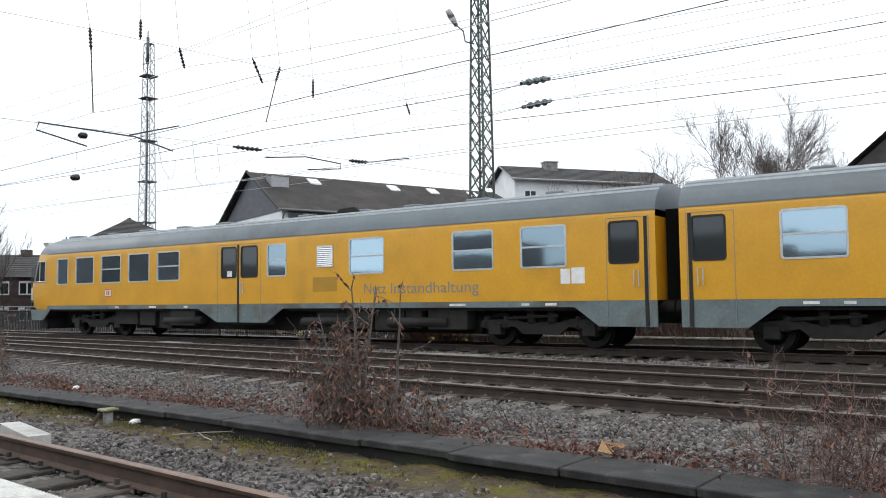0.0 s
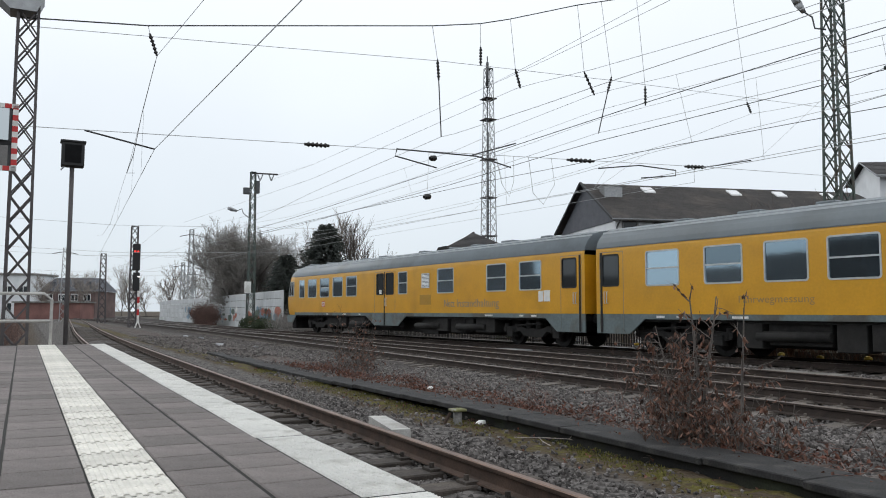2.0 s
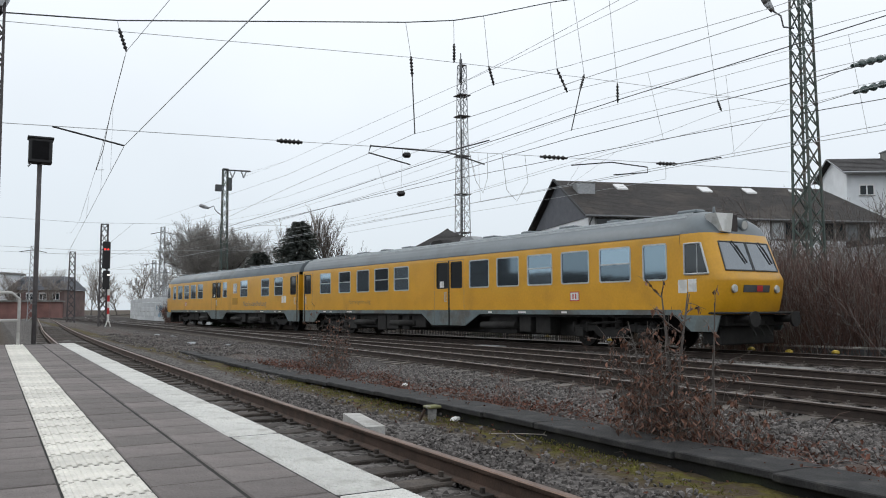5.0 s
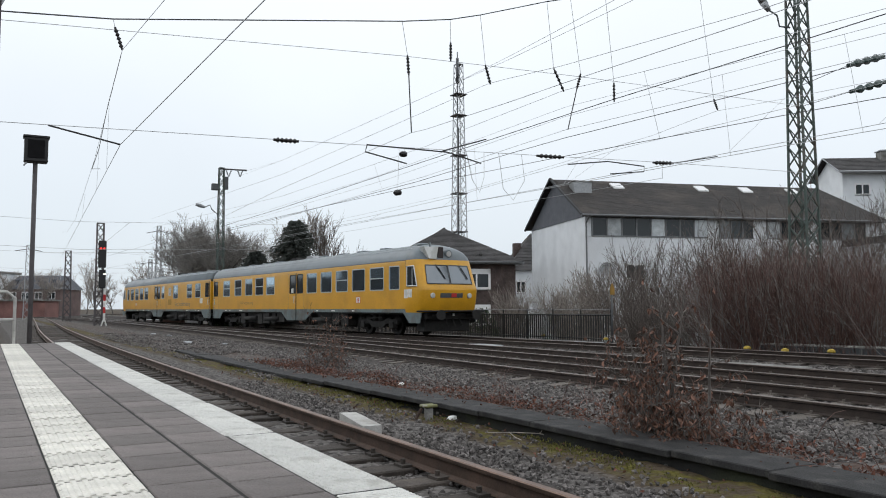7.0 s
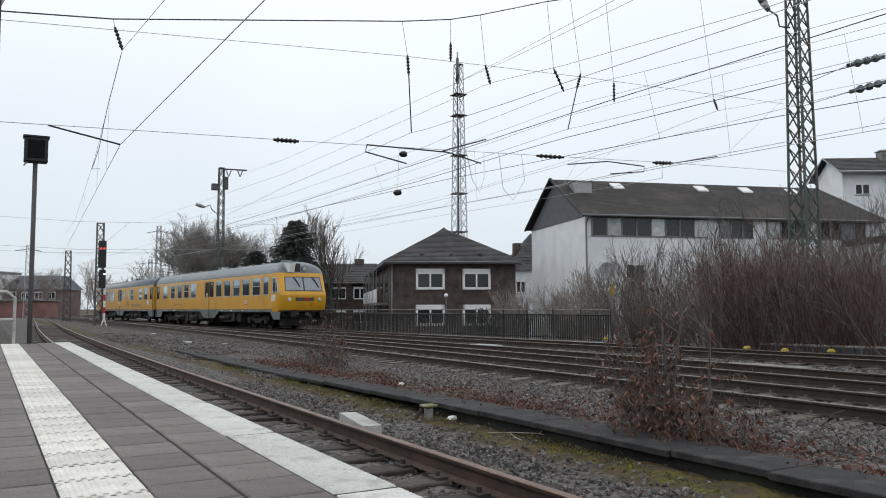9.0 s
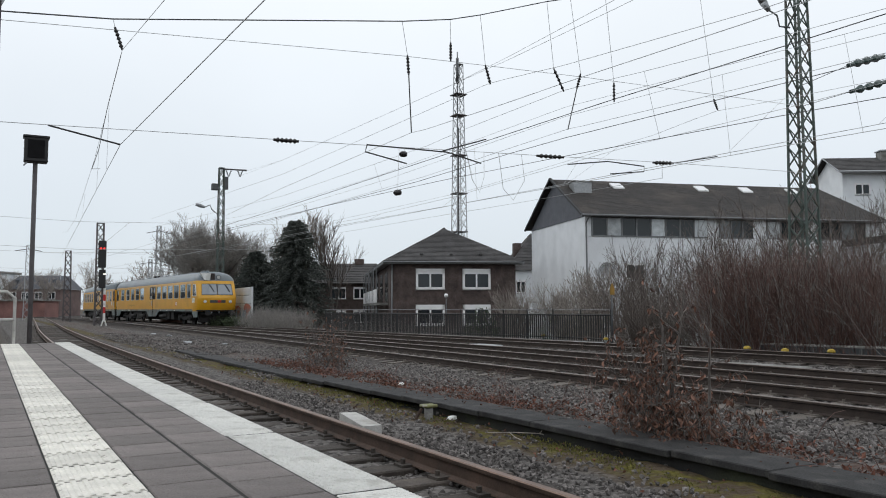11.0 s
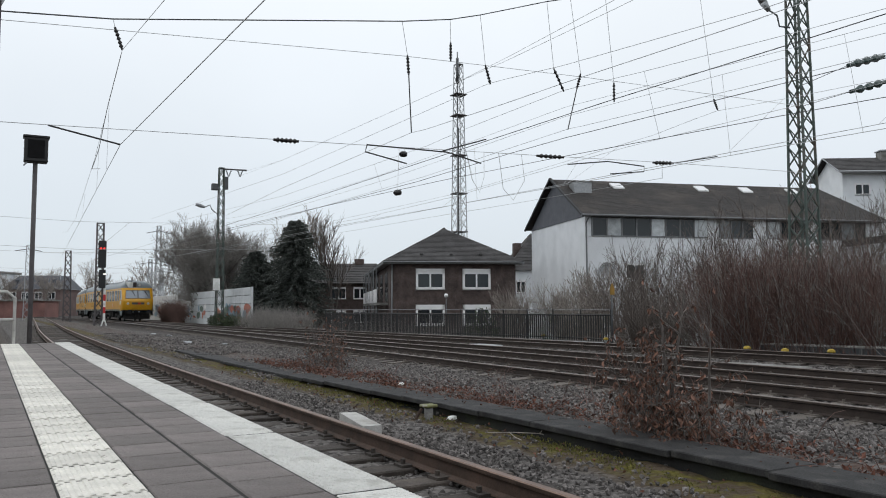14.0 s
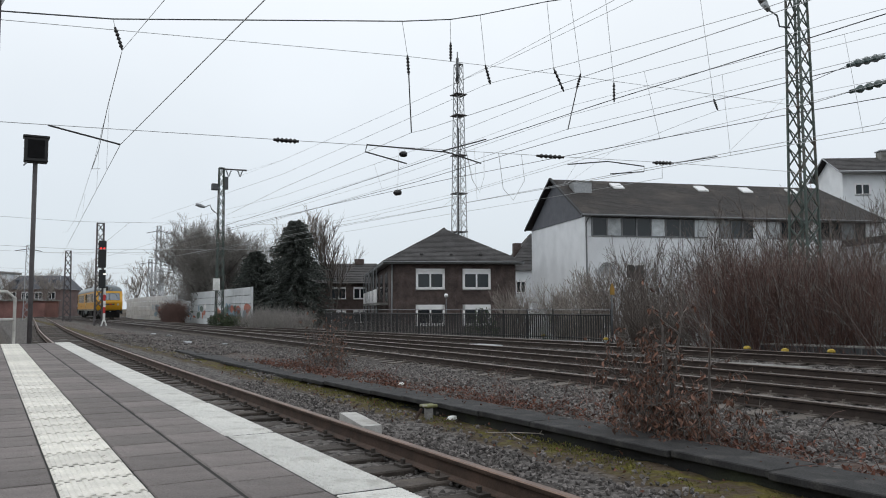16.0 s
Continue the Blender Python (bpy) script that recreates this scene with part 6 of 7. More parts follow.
# ---------------------------------------------------------------- trees, shrubs and hedges
def bare_tree(name, base, h, spread_, seed, label, twig=M_TWIG, bark=M_BARK, levels=4, trunk=0.16, stems=1, up=0.55, group="bare trees", rmin=0.0, kids=(1, 2, 2, 3)):
    rnd = random.Random(seed)
    t = thing(name, pose(*base), label, "tree" if h > 5 else "shrub", group)
    wood, fine = Many(), Many()

    def grow(p, d, length, r, lev):
        steps = 3
        for s in range(steps):
            d2 = (d + rnd_dir(rnd) * 0.16 + Vector((0, 0, 0.05))).normalized()
            q = p + d2 * (length / steps)
            tgt = wood if lev <= 1 else fine
            tgt.stick(p, q, max(rmin, r * (1 - 0.22 * s)), max(rmin, r * (1 - 0.22 * (s + 1))), 6 if lev == 0 else (4 if lev == 1 else 3))
            p, d = q, d2
            if lev < levels:
                for k in range(2 if lev < 2 else rnd.choice(kids)):
                    side = (rnd_dir(rnd) * spread_ + d * 0.9 + Vector((0, 0, up * 0.4))).normalized()
                    grow(p, side, length * rnd.uniform(0.48, 0.72), r * (0.55 - 0.1 * (s == 0)), lev + 1)

    for k in range(stems):
        d = Vector((rnd.gauss(0, 0.22 if stems > 1 else 0.04), rnd.gauss(0, 0.22 if stems > 1 else 0.04), 1)).normalized()
        off = Vector((rnd.gauss(0, 0.3), rnd.gauss(0, 0.3), 0)) if stems > 1 else Vector((0, 0, 0))
        if stems > 1:
            wood.stick(Vector((0, 0, -0.25)), off + d * 0.1, trunk, trunk * 0.95, 5)
        grow(off, d, h * 0.52 * (rnd.uniform(0.7, 1.1) if stems > 1 else 1), trunk, 0)
    wood.done("trunk", bark, t)
    fine.done("crown", twig, t)
    return t


big = bare_tree("bare_tree", (18.4, 77.5, -0.5), 9.6, 0.8, 3, "broad bare deciduous tree with dense dark crown", M_TWIGHAZE, levels=5, trunk=0.2, up=0.7, rmin=0.008)
bare_tree("bare_tree", (19.4, 77.0, -0.5), 9.4, 0.8, 5, "broad bare deciduous tree with dense dark crown", M_TWIGHAZE, levels=5, trunk=0.18, up=0.7, rmin=0.008)
bare_tree("bare_tree", (20.4, 77.0, -0.5), 7.6, 0.8, 7, "broad bare deciduous tree with dense dark crown", M_TWIGHAZE, levels=5, trunk=0.17, up=0.7, rmin=0.008)
for k, (x, y) in enumerate(((19.0, 80.0), (20.2, 80.5), (18.6, 83.5), (20.8, 80.5), (20.0, 85.0))):
    copy_thing(big, pose(x, y, -1.2 - 0.35 * k, 0, 0, 70 * k + 30))
bare_tree("bare_tree", (26.9, 67.5, -1.5), 10.7, 0.5, 9, "slender bare birch-like tree", M_SHRUB, levels=4, trunk=0.2, up=0.7, rmin=0.009)
bare_tree("bare_tree", (24.2, 73.0, -1.5), 10.6, 0.55, 11, "slender bare birch-like tree", M_TWIG, levels=4, trunk=0.2, up=0.7)
for k, (x, y, h) in enumerate(((77.3, 24.0, 21.5), (75, 36.5, 16.0), (82, 34, 16.0), (92, 20, 19.0), (76.5, 25.0, 19.0))):
    bare_tree("bare_tree", (x, y, -2.5), h, 0.72, 20 + k, "bare tree behind the railway houses", M_SHRUB, M_SHRUB, levels=5 if k in (0, 4) else 4, trunk=0.2, up=0.35, rmin=0.009)
for k, (x, y, h) in enumerate(((3.0, 165, 8.0), (9.5, 170, 9.0), (17.0, 160, 9.5), (22, 150, 9.0), (27, 165, 10.0))):
    bare_tree("bare_tree", (x, y, -0.5), h, 0.8, 40 + k, "distant bare trees beyond the tracks", M_TWIG, levels=4, trunk=0.22)


far_tree = bare_tree("bare_tree", (12.0, 205, -0.5), 9.0, 0.85, 51, "distant bare trees beyond the tracks", M_TWIG, levels=4, trunk=0.2)
rf_ = random.Random(6)
for k in range(26):
    copy_thing(far_tree, pose(-70 + k * 6.5 + rf_.uniform(-2, 2), 205 + rf_.uniform(-12, 25), -0.8, 0, 0, rf_.uniform(0, 360)))


def conifer(base, h, w, seed):
    rnd = random.Random(seed)
    t = thing("conifer", pose(*base), "dense dark green conifer tree", "tree", "evergreen trees")
    m = Many()
    m.stick(Vector((0, 0, 0)), Vector((0, 0, h * 0.97)), 0.2, 0.03, 6)
    m.done("trunk", M_BARK, t)
    c = Many()
    for k in range(820):
        u = rnd.random() ** 0.8
        z = h * (0.06 + 0.92 * u)
        reach = w * (1 - u) ** 0.6 * rnd.choice((0.4, 0.6, 0.75, 0.85, 1.1)) * (1.0 + 0.45 * noise.noise((z * 1.1, seed + math.cos(k * 0.7), math.sin(k * 0.7)))) + 0.15
        a = rnd.uniform(0, 2 * math.pi)
        tip = Vector((math.cos(a) * reach, math.sin(a) * reach, z - reach * 0.18))
        root = Vector((0, 0, z + reach * 0.1))
        c.stick(root, tip, 0.03, 0.008)
        for j in range(9):
            p = root.lerp(tip, 0.3 + 0.7 * j / 8)
            for s in (1, 1, 1):
                dd = ((tip - root).normalized() * 1.0 + rnd_dir(rnd) * 0.75 + Vector((0, 0, -0.2))).normalized()
                c.leaf(p, dd, rnd_dir(rnd), rnd.uniform(0.2, 0.5), rnd.uniform(0.05, 0.13))
    c.done("crown", M_NEEDLE, t)


conifer((23.3, 67.6, -1.2), 10.3, 4.2, 2)
conifer((20.6, 70.5, -1.2), 7.6, 3.0, 4)
conifer((19.7, 69.0, -1.0), 5.6, 1.9, 8)

# tall bare shrubs before the white building
for k, (x, y, h, st) in enumerate(((27.2, 38.5, 3.6, 5), (28.6, 36.5, 4.4, 5), (30.6, 36.0, 4.8, 5), (27.6, 33.0, 4.4, 5), (30.2, 32.5, 6.0, 4), (33.0, 33.5, 6.4, 4), (29.2, 28.5, 5.8, 5), (32.4, 28.6, 7.2, 4), (31.6, 25.0, 6.8, 4),
                                   (36.0, 28.0, 7.6, 4), (25.8, 28.0, 4.2, 5), (24.2, 30.0, 3.2, 5), (35.4, 22.5, 7.2, 4), (39.5, 24.0, 8.0, 4), (29.6, 23.4, 6.2, 4), (34.0, 25.4, 7.4, 4), (38.0, 20.5, 7.4, 4))):
    bare_tree("bare_shrub", (x, y, -1.8), h * 1.12, 0.74, 60 + k, "tall leafless brown shrub on the embankment", M_TWIG if k < 4 or k == 11 else M_SHRUB, M_SHRUB, levels=3, trunk=0.05, stems=st, up=0.8, group="bare shrubs", rmin=0.009 if k < 4 else 0.007, kids=(2, 2, 3) if k < 4 else (1, 2, 2, 3))


def thicket(name, line, width, zlo, h, count, material, label, seed, lean=0.16):
    rnd = random.Random(seed)
    m = Many()
    for k in range(count):
        u = rnd.random() * (len(line) - 1)
        i = min(int(u), len(line) - 2)
        a, b = Vector(line[i]), Vector(line[i + 1])
        c = a.lerp(b, u - i)
        nrm = Vector(((b - a).y, -(b - a).x)).normalized()
        c = c + nrm * rnd.uniform(0, width)
        hh = h * rnd.uniform(0.45, 1.0) * (0.9 + 0.2 * noise.noise((c.x * 0.7, c.y * 0.7, 1)))
        p = Vector((c.x, c.y, zlo))
        d = Vector((rnd.gauss(0, lean), rnd.gauss(0, lean), 1)).normalized()
        r = rnd.uniform(0.005, 0.011)
        for s in range(3):
            d = (d + rnd_dir(rnd) * 0.2 + Vector((0, 0, 0.1))).normalized()
            q = p + d * hh / 3
            m.stick(p, q, r, r * 0.72)
            if s > 0:
                for j in range(3):
                    e = (d + rnd_dir(rnd) * 0.75).normalized()
                    o_ = p.lerp(q, rnd.random())
                    m.stick(o_, o_ + e * rnd.uniform(0.25, 0.7), r * 0.6, 0.003)
            p, r = q, r * 0.72
    ob = m.done(name, material)
    return tagged(ob, label, "hedge", kind="stuff")


thicket("thicket", [(23.9, 20.4), (24.5, 18.4), (25.0, 15.5), (26.0, 10.0), (27.0, 2.0), (28.0, -10.0)], 3.2, -0.5, 4.1, 7600, M_REDTWIG, "dense red-brown leafless thicket behind the tracks", 3, 0.36)
thicket("thicket", [(22.4, 24.6), (23.6, 22.6), (25.0, 20.2)], 1.6, -0.7, 2.9, 900, M_SHRUB, "dark leafless thicket at the end of the fence", 4, 0.45)
thicket("thicket", [(24.0, 20.4), (24.6, 18.4), (25.2, 15.5), (26.2, 10.0), (27.2, 2.0)], 3.4, -0.5, 4.5, 1500, M_TWIGHAZE, "pale leafless twigs standing in the thicket", 13, 0.5)
thicket("undergrowth", [(16.2, 54.5), (17.6, 47.0)], 1.6, -0.3, 1.7, 800, M_TWIGHAZE, "low dark undergrowth at the foot of the noise barrier", 5, 0.4)
thicket("undergrowth", [(16.9, 90), (16.0, 77)], 0.9, -0.3, 2.5, 1500, M_REDTWIG, "brown shrub before the noise barrier", 6, 0.3)
thicket("undergrowth", [(20.5, 52.0), (25.0, 47.0), (30.0, 42.0)], 3.0, -2.2, 3.2, 1500, M_TWIGHAZE, "brown shrubs in front of the brick house", 7, 0.3)
thicket("undergrowth", [(-6.0, 30), (-3.0, 24), (-2.0, 40), (-2.0, 60)], 1.8, -0.4, 1.0, 900, M_REDTWIG, "brown scrub beyond the platform's end", 8, 0.5)


def ivy_clump(base, r, h, seed):
    rnd = random.Random(seed)
    m = Many()
    for k in range(1500):
        d = rnd_dir(rnd)
        p = Vector((d.x * r, d.y * r, h * 0.5 + d.z * h * 0.5)) * rnd.uniform(0.75, 1.05)
        m.leaf(p, rnd_dir(rnd), rnd_dir(rnd), rnd.uniform(0.08, 0.16), rnd.uniform(0.07, 0.13))
    ob = m.done("evergreen_shrub", M_IVY)
    ob.matrix_basis = pose(*base)
    tagged(ob, "dark evergreen shrub behind the fence", "shrub")


ivy_clump((24.4, 38.6, -1.9), 1.0, 3.0, 1)
ivy_clump((14.7, 58.6, -0.3), 1.0, 1.1, 2)
ivy_clump((15.3, 57.2, -0.3), 0.9, 0.9, 3)


def leafy_shrub(base, seed, stems, leaf_n, label, leafy=True):
    """A young beech-like shrub that keeps its dead leaves."""
    rnd = random.Random(seed)
    t = thing("leafy_shrub" if leafy else "bare_shrub", pose(*base), label, "shrub", "shrubs by the kerb")
    wood, lv = Many(), Many()
    tips = []
    for (ox, oy, h, r, lx, ly) in stems:
        p = Vector((ox, oy, -0.15))
        d = Vector((lx, ly, 1)).normalized()
        for s in range(5):
            d = (d + rnd_dir(rnd) * 0.07 + Vector((0, 0, 0.03))).normalized()
            q = p + d * h / 5
            wood.stick(p, q, r * (1 - 0.15 * s), r * (1 - 0.15 * (s + 1)), 5)
            for k in range(3):
                e = (d * 0.5 + rnd_dir(rnd) * 0.8).normalized()
                o_ = p.lerp(q, rnd.random())
                ln = rnd.uniform(0.12, 0.42) * (1.15 - 0.12 * s)
                mid = o_ + e * ln * 0.5
                end = mid + (e + rnd_dir(rnd) * 0.35).normalized() * ln * 0.5
                wood.stick(o_, mid, r * 0.32, r * 0.22)
                wood.stick(mid, end, r * 0.22, 0.002)
                for j in range(2):
                    f_ = (e + rnd_dir(rnd) * 0.6).normalized()
                    o2 = mid.lerp(end, rnd.random())
                    e2 = o2 + f_ * ln * 0.45
                    wood.stick(o2, e2, 0.003, 0.0015)
                    tips.append((o2, e2))
                tips.append((mid, end))
            p = q
    wood.done("branchwork", M_REDTWIG if not leafy else M_BARK, t)
    for k in range(leaf_n):
        a, b = rnd.choice(tips)
        p = a.lerp(b, rnd.uniform(0.1, 1.0))
        keep = 0.9 if p.z < 0.8 else 0.65
        if rnd.random() > keep:
            continue
        d = (rnd_dir(rnd) * 0.8 + Vector((0, 0, -0.9))).normalized()
        lv.leaf(p, d, rnd_dir(rnd), rnd.uniform(0.045, 0.09), rnd.uniform(0.018, 0.034))
    if lv.v:
        lv.done("foliage", M_DEADLEAF, t, "hanging brown dead leaves")
    return t


rs = random.Random(77)
stems_a = [(rs.gauss(0, 0.20), rs.gauss(-0.06, 0.25), rs.uniform(0.28, 0.66), rs.uniform(0.006, 0.011), rs.gauss(0, 0.25), rs.gauss(0, 0.25)) for k in range(16)]
stems_a += [(rs.uniform(-0.22, 0.05), rs.uniform(-0.05, 0.36), rs.uniform(0.8, 1.25), rs.uniform(0.007, 0.011), rs.gauss(-0.05, 0.1), rs.gauss(0.04, 0.1)) for k in range(14)]
stems_a += [(0.0, 0.05, 1.62, 0.024, 0.05, -0.01), (0.05, 0.0, 1.62, 0.026, -0.04, 0.06), (0.02, 0.06, 1.6, 0.016, 0.02, -0.03), (-0.05, 0.2, 1.35, 0.014, 0.0, 0.12), (0.08, 0.28, 1.25, 0.014, 0.02, 0.14), (0.0, 0.22, 1.15, 0.012, -0.05, 0.2)]
leafy_shrub((5.75, 5.70, -0.1), 5, stems_a, 3200, "young shrub with hanging dead brown leaves by the kerb")
leafy_shrub((5.65, 5.18, -0.1), 6, [(0, 0, 1.5, 0.02, 0.01, 0.01), (0.05, 0.1, 0.8, 0.008, 0.1, -0.2), (-0.05, -0.1, 0.7, 0.008, -0.2, 0.1), (0.1, -0.2, 0.5, 0.007, 0.2, -0.2), (0.0, -0.35, 0.45, 0.007, 0.1, -0.2)], 420, "slim sapling with a few dead leaves")
stems_c = [(rs.gauss(0, 0.16), rs.gauss(0, 0.2), rs.uniform(0.4, 1.15), rs.uniform(0.003, 0.006), rs.gauss(0, 0.2), rs.gauss(0, 0.2)) for k in range(26)]
leafy_shrub((5.85, 1.42, -0.15), 8, stems_c, 260, "twiggy leafless shrub by the kerb", False)
stems_d = [(rs.gauss(0, 0.2), rs.gauss(0, 0.3), rs.uniform(0.5, 1.5), rs.uniform(0.005, 0.009), rs.gauss(0, 0.14), rs.gauss(0, 0.14)) for k in range(24)]
leafy_shrub((6.3, 16.3, -0.15), 9, stems_d, 900, "thin twiggy brown sapling among the ballast", True)
for k, (x, y) in enumerate(((6.6, 7.2), (6.2, 9.3), (6.9, 6.4), (7.3, 8.8))):
    leafy_shrub((x, y, -0.15), 30 + k, [(rs.gauss(0, 0.04), rs.gauss(0, 0.04), rs.uniform(0.5, 0.85), 0.004, rs.gauss(0, 0.08), rs.gauss(0, 0.08)) for q in range(2)], 10, "single dry weed stalk in the ballast", False)


# low brambles and leaf litter behind the kerb
def litter():
    rnd = random.Random(14)
    m = Many()
    for k in range(8200):
        y = rnd.uniform(0.3, 19)
        x = 5.50 + abs(rnd.gauss(0, 0.55))
        clump = noise.noise((x * 1.3, y * 0.9, 3))
        if clump < -0.05 and rnd.random() < 0.85:
            continue
        z = ground_z(x, y) + rnd.uniform(0.0, 0.05 + 0.13 * max(0, clump))
        m.leaf(Vector((x, y, z)), (rnd_dir(rnd) + Vector((0, 0, 0.1))).normalized(), rnd_dir(rnd, 1.0), rnd.uniform(0.04, 0.08), rnd.uniform(0.02, 0.04))
    for k in range(500):
        y = rnd.uniform(0.3, 19)
        x = rnd.uniform(4.2, 5.1) if k % 2 else rnd.uniform(5.2, 5.5)
        z = ground_z(x, y) + 0.02 if x < 5.12 else 0.0
        m.leaf(Vector((x, y, z)), rnd_dir(rnd), rnd_dir(rnd, 1.0), rnd.uniform(0.03, 0.06), rnd.uniform(0.02, 0.035))
    tagged(m.done("leaf_litter", M_LITTER), "brown leaf litter along the kerb", "leaf litter", kind="stuff")
    m = Many()
    for k in range(420):
        y = rnd.uniform(0.3, 18)
        x = 5.5 + abs(rnd.gauss(0, 0.5))
        p = Vector((x, y, ground_z(x, y)))
        d = Vector((rnd.gauss(0, 0.6), rnd.gauss(0, 0.6), 0.7)).normalized()
        for s in range(4):
            d = (d + Vector((0, 0, -0.28)) + rnd_dir(rnd) * 0.2).normalized()
            q = p + d * rnd.uniform(0.06, 0.16)
            m.stick(p, q, 0.004, 0.003)
            p = q
    tagged(m.done("brambles", M_REDTWIG), "dry bramble stalks along the kerb", "brambles", kind="stuff")


litter()


def moss():
    rnd = random.Random(24)
    m = Many()
    for k in range(9000):
        y = rnd.uniform(0.6, 22)
        x = rnd.gauss(4.9, 0.16)
        if not 4.4 < x < 5.14:
            continue
        if noise.noise((x * 2.2, y * 0.7, 9)) < -0.02:
            continue
        p = Vector((x, y, ground_z(x, y) + 0.01))
        d = Vector((rnd.gauss(0, 0.5), rnd.gauss(0, 0.5), 1)).normalized()
        m.leaf(p, d, rnd_dir(rnd), rnd.uniform(0.015, 0.04), rnd.uniform(0.008, 0.014))
    tagged(m.done("moss", M_GRASS), "yellow-green moss and grass before the kerb", "moss", kind="stuff")


moss()


def ballast():
    rnd = random.Random(31)
    m = Many()

    def strew(x0, x1, y0, y1, n, r0, r1, keep=lambda x, y: True):
        for k in range(n):
            x, y = rnd.uniform(x0, x1), y0 + (y1 - y0) * rnd.random() ** 1.35
            if keep(x, y):
                m.stone(Vector((x, y, ground_z(x, y) + rnd.uniform(-0.01, 0.03) - (0.035 if x < 3.2 else 0.0))), rnd.uniform(r0, r1), rnd)
    strew(1.0, 4.6, 0.8, 15, 19000, 0.018, 0.036, lambda x, y: x < 4.3 + 0.25 * noise.noise((0.0, y * 0.8, 2.0)) or rnd.random() < 0.15)
    strew(5.55, 9.4, 0.8, 18, 17000, 0.02, 0.04, lambda x, y: x > 6.4 or rnd.random() < 0.45)
    strew(4.3, 5.1, 0.8, 14, 500, 0.012, 0.03)
    strew(9.4, 12.5, 3.5, 22, 5000, 0.025, 0.045)
    strew(13.9, 16.6, 5, 45, 11000, 0.03, 0.055)
    strew(4.6, 9.2, 15, 46, 9000, 0.025, 0.05, lambda x, y: noise.noise((x * 0.9, y * 0.35, 5.0)) > -0.25)
    tagged(m.done("ballast_stones", M_BALLAST), "loose grey ballast stones between the tracks", "ballast", kind="stuff")


ballast()

# ---------------------------------------------------------------- small things on the ground
st = thing("ground_marker", pose(4.74, 8.75, -0.18), "mossy concrete post with a flat cap", "post")
bm = B()
tube(bm, (0, 0, -0.1), (0, 0, 0.16), 0.05, 0.055, seg=10)
part("stub", bm, M_CONCRETE, st)
bm = B()
box(bm, -0.09, 0.09, -0.085, 0.085, 0.16, 0.195, 0.012)
part("cap", bm, mat("mossy_concrete", (0.16, 0.16, 0.07), 0.9, vary=0.3, scale=10, bump=0.3, second=(0.26, 0.25, 0.22), second_scale=9), st)
bm = B()
tube(bm, (-0.1, 0, 0.15), (-0.16, 0.03, 0.02), 0.02, seg=6)
part("rusty_hook", bm, M_RAILSIDE, st)
blk = thing("concrete_block", pose(3.76, 8.62, -0.11, 0, 0, -9), "pale broken concrete slab lying by the rail", "concrete block")
bm = B()
prism(bm, [(-0.12, -0.60), (0.10, -0.58), (0.11, 0.58), (-0.09, 0.62)], "z", -0.08, 0.035)
part("slab", bm, M_PALECONC, blk)
for x, y in ((4.92, 8.5), (6.5, 31.0), (7.6, 40.5), (7.3, 43.0), (7.5, 29.5), (6.0, 12.0)):
    bm = B()
    rr = random.Random(int(x * 100))
    bmesh.ops.create_icosphere(bm, subdivisions=1, radius=0.07 if y < 15 else 0.17)
    for v in bm.verts:
        v.co *= rr.uniform(0.6, 1.2)
        v.co.z *= 0.5
    ob = finish("white_rubble", bm, M_WHITE if y < 15 else M_GALV)
    ob.matrix_basis = pose(x, y, ground_z(x, y) + 0.04)
    tagged(ob, "small white lump of rubble on the ground", "rubble", "rubble")
bm = B()
rr = random.Random(4)
for k in range(5):
    a = [Vector((rr.uniform(-0.17, 0.17), rr.uniform(-0.15, 0.15), rr.uniform(0.0, 0.09))) for q in range(3)]
    f1 = bm.faces.new([bm.verts.new(p) for p in a])
bmesh.ops.solidify(bm, geom=list(bm.faces), thickness=0.006)
rag = finish("crumpled_paper", bm, M_TAN)
rag.matrix_basis = pose(5.6, 2.95, 0.02)
tagged(rag, "crumpled tan paper on the kerb", "litter")
fb_ = Many()
for pts in ([(4.71, 7.41, -0.15), (4.90, 7.16, -0.13), (5.06, 6.92, -0.12), (5.10, 6.45, -0.12)], [(5.06, 6.9, -0.12), (5.08, 6.78, 0.0)], [(4.88, 7.2, -0.13), (4.78, 6.95, -0.14), (4.76, 6.8, -0.15)]):
    for a, b in zip(pts, pts[1:]):
        fb_.stick(Vector(a), Vector(b), 0.0055, 0.004, 5)
tagged(fb_.done("fallen_branch", M_TWIG), "pale fallen branch lying against the kerb", "branch")
# yellow cable markers and white boxes beside the main line
for x, y in ((20.6, 27.7), (20.2, 23.3), (19.2, 16.0), (18.9, 14.5), (19.6, 13.6)):
    mk = thing("cable_marker", pose(x, y, -0.25), "yellow capped cable marker beside the rails", "marker", "yellow markers")
    bm = B()
    tube(bm, (0, 0, 0), (0, 0, 0.24), 0.035, seg=8)
    part("stem", bm, M_GALV, mk)
    bm = B()
    tube(bm, (0, 0, 0.22), (0, 0, 0.28), 0.105, 0.10, seg=12)
    tube(bm, (0, 0, 0.28), (0, 0, 0.315), 0.10, 0.045, seg=12)
    part("cap", bm, M_MARKER, mk)
for x, y, l in ((19.5, 23.6, 1.6), (19.2, 24.8, 0.8), (14.7, 20.5, 1.1), (15.2, 12.2, 2.0), (15.3, 24.0, 1.4)):
    bm = B()
    box(bm, -0.25, 0.25, -l / 2, l / 2, 0, 0.16, 0.03)
    ob = finish("cable_box", bm, M_CONCRETE if y < 22 else M_GALV)
    ob.matrix_basis = pose(x, y, -0.26, 0, 0, 5)
    tagged(ob, "pale flat cable box in the ballast", "cable box", "cable boxes")
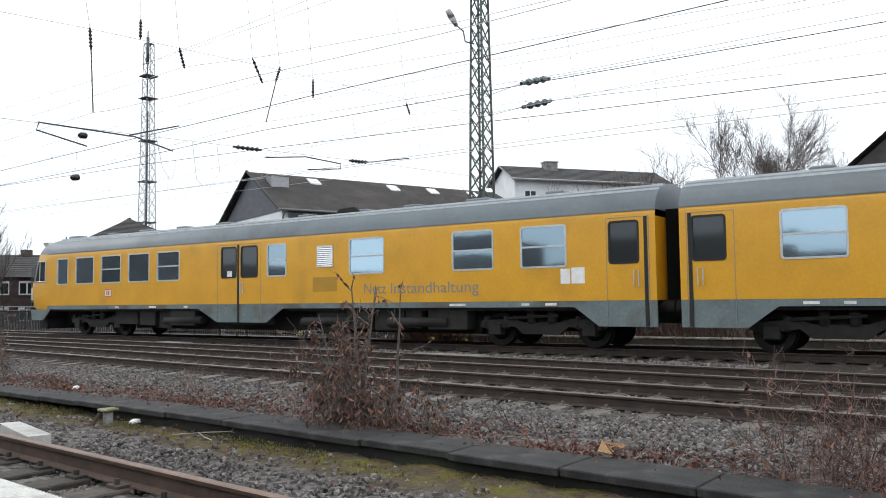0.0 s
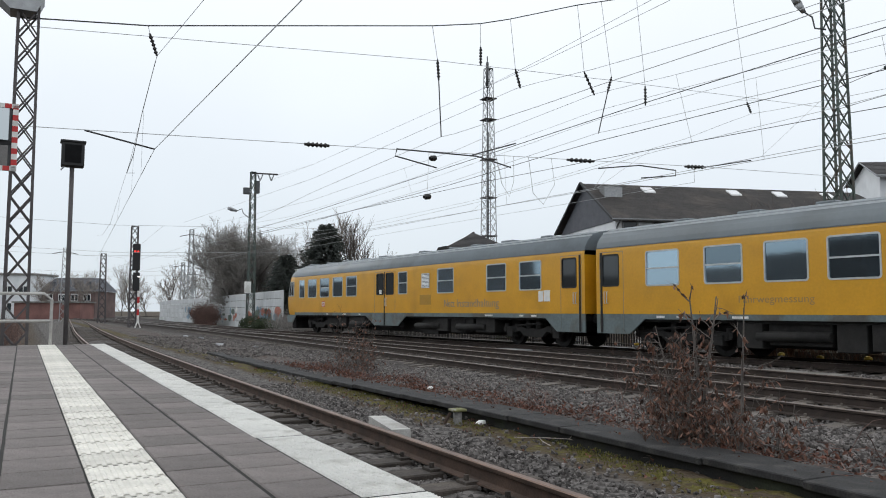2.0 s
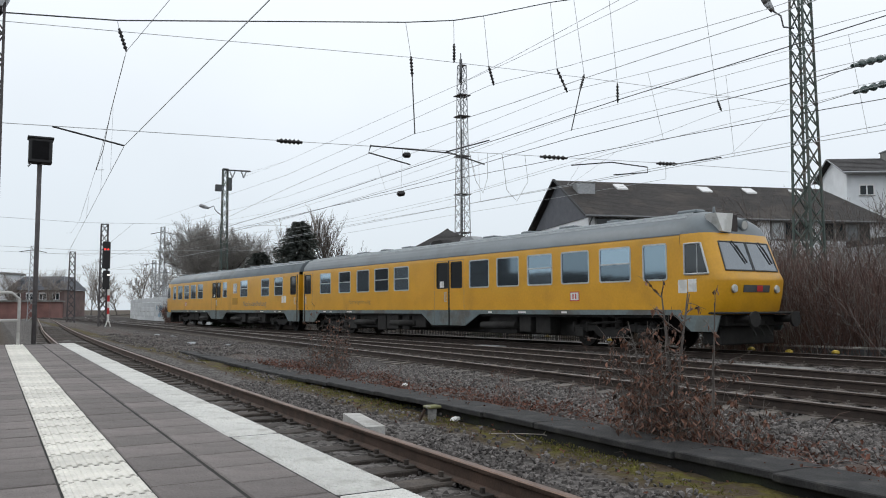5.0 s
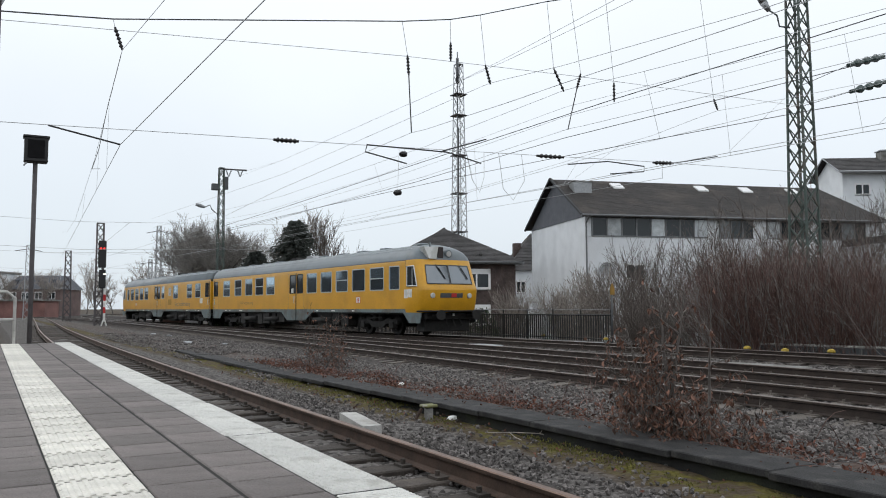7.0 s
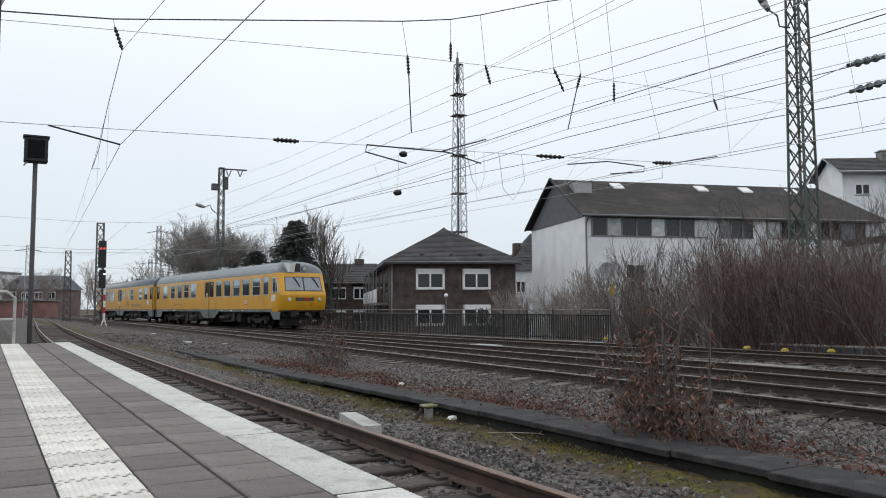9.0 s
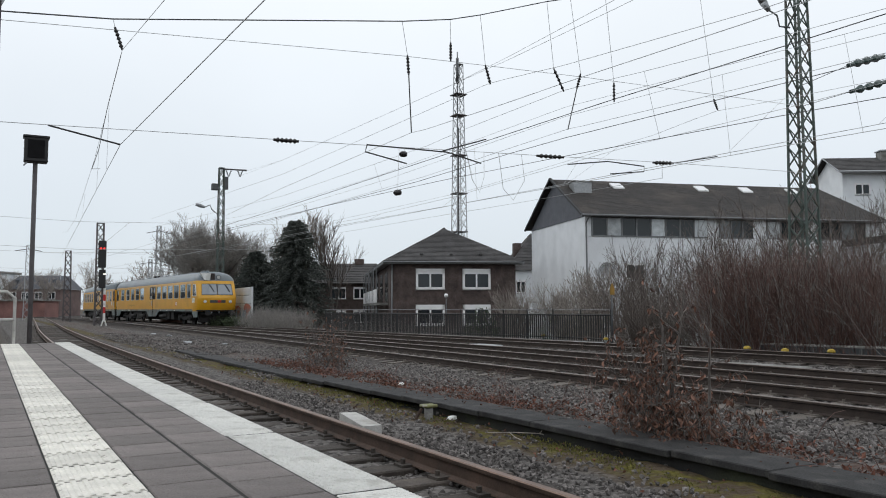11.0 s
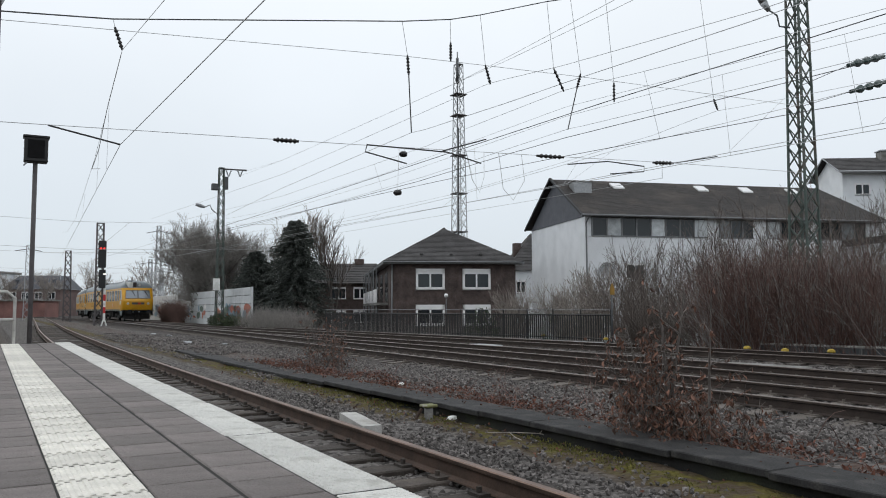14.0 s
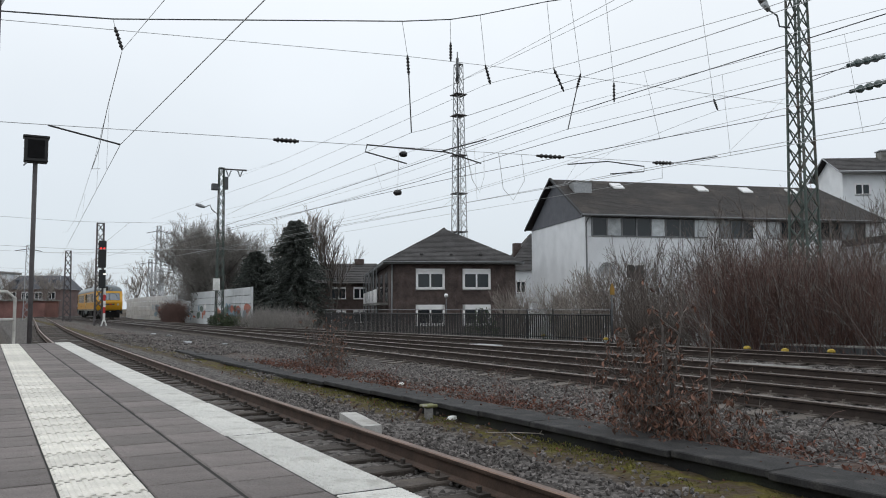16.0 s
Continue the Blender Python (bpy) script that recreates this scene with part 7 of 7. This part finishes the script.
tr_ = thing("cable_trough", pose(21.9, 17.6, -0.3, 0, 0, -172), "pale concrete cable trough along the line", "trough", kind="structure")
for k in range(16):
    bm = B()
    box(bm, -0.22, 0.22, k + 0.01, k + 0.99, 0.0, 0.27, 0.02)
    tb = part("trough_block", bm, M_DARKGREY, tr_)
    bm = B()
    box(bm, -0.25, 0.25, k + 0.015, k + 0.985, 0.274, 0.33, 0.012)
    part("lid", bm, M_PALECONC, tb, "pale concrete lid")
ph = thing("warning_post", pose(19.65, 22.3, -0.2), "yellow pointed warning sign on a thin post", "sign")
bm = B()
tube(bm, (0, 0, 0), (0, 0, 1.95), 0.03, seg=8)
part("post", bm, M_DARKGREY, ph)
bm = B()
prism(bm, [(-0.10, 1.85), (0.10, 1.85), (0.10, 2.08), (0.0, 2.28), (-0.10, 2.08)], "y", -0.05, -0.02)
part("sign_plate", bm, mat("faded_sign_paint", (0.30, 0.17, 0.03), 0.7, vary=0.25), ph)
lp = thing("garden_lamp", pose(23.0, 40.3, -2.2), "small globe lamp on a post before the house", "lamp")
bm = B()
tube(bm, (0, 0, 0), (0, 0, 4.0), 0.03, seg=8)
part("post", bm, M_DARKGREY, lp)
bm = B()
bmesh.ops.create_uvsphere(bm, u_segments=14, v_segments=10, radius=0.12)
g = part("globe", bm, M_PVC, lp)
g.matrix_basis = pose(0, 0, 4.1)
# plain unseen walls close the place behind the camera; heights shape window reflections
for k, (y0, y1, h) in enumerate(((-40, -18, 5.4), (-18, -9, 3.2), (-9, 9, 5.2), (9, 23, 5.7), (23, 31, 3.8), (31, 39.5, 5.9), (39.5, 60, 4.3), (60, 76, 5.0), (76, 100, 7.8), (100, 112, 5.7), (112, 122, 4.6), (122, 150, 5.4), (150, 210, 4.6))):
    bm = B()
    box(bm, -34, -24, y0, y1, -0.6, h)
    tagged(finish("wall_west", bm, M_BRICK), "plain unseen wall added to shape the train window reflections", "wall", kind="structure")


# ---------------------------------------------------------------- what moves
def motions():
    """The train rolls away along its track; each wheelset turns with the way gone."""
    speed, gain, start = 6.50, 0.0967, 7.39

    def way(t):
        return start + speed * t + 0.5 * gain * t * t

    def at(s):
        y = s * 0.99677
        return Vector((line_train(y), y, 0.0))

    def car_pose(s):
        a, b = at(s - 9.4), at(s + 9.4)
        c = (a + b) / 2
        return pose(c.x, c.y, 0, 0, 0, -math.degrees(math.atan2(b.x - a.x, b.y - a.y)))

    times = [k * 0.5 for k in range(33)]
    walk(car_front, [(t, car_pose(way(t) + MID)) for t in times])
    walk(car_rear, [(t, car_pose(way(t) - MID)) for t in times])
    fine = [k * 0.1 for k in range(161)]
    for w in sets_front + sets_rear:
        y = w.location.y
        walk(w, [(t, pose(0, y, 0.445, -math.degrees((way(t) - start) / 0.445), 0, 0)) for t in fine])


motions()
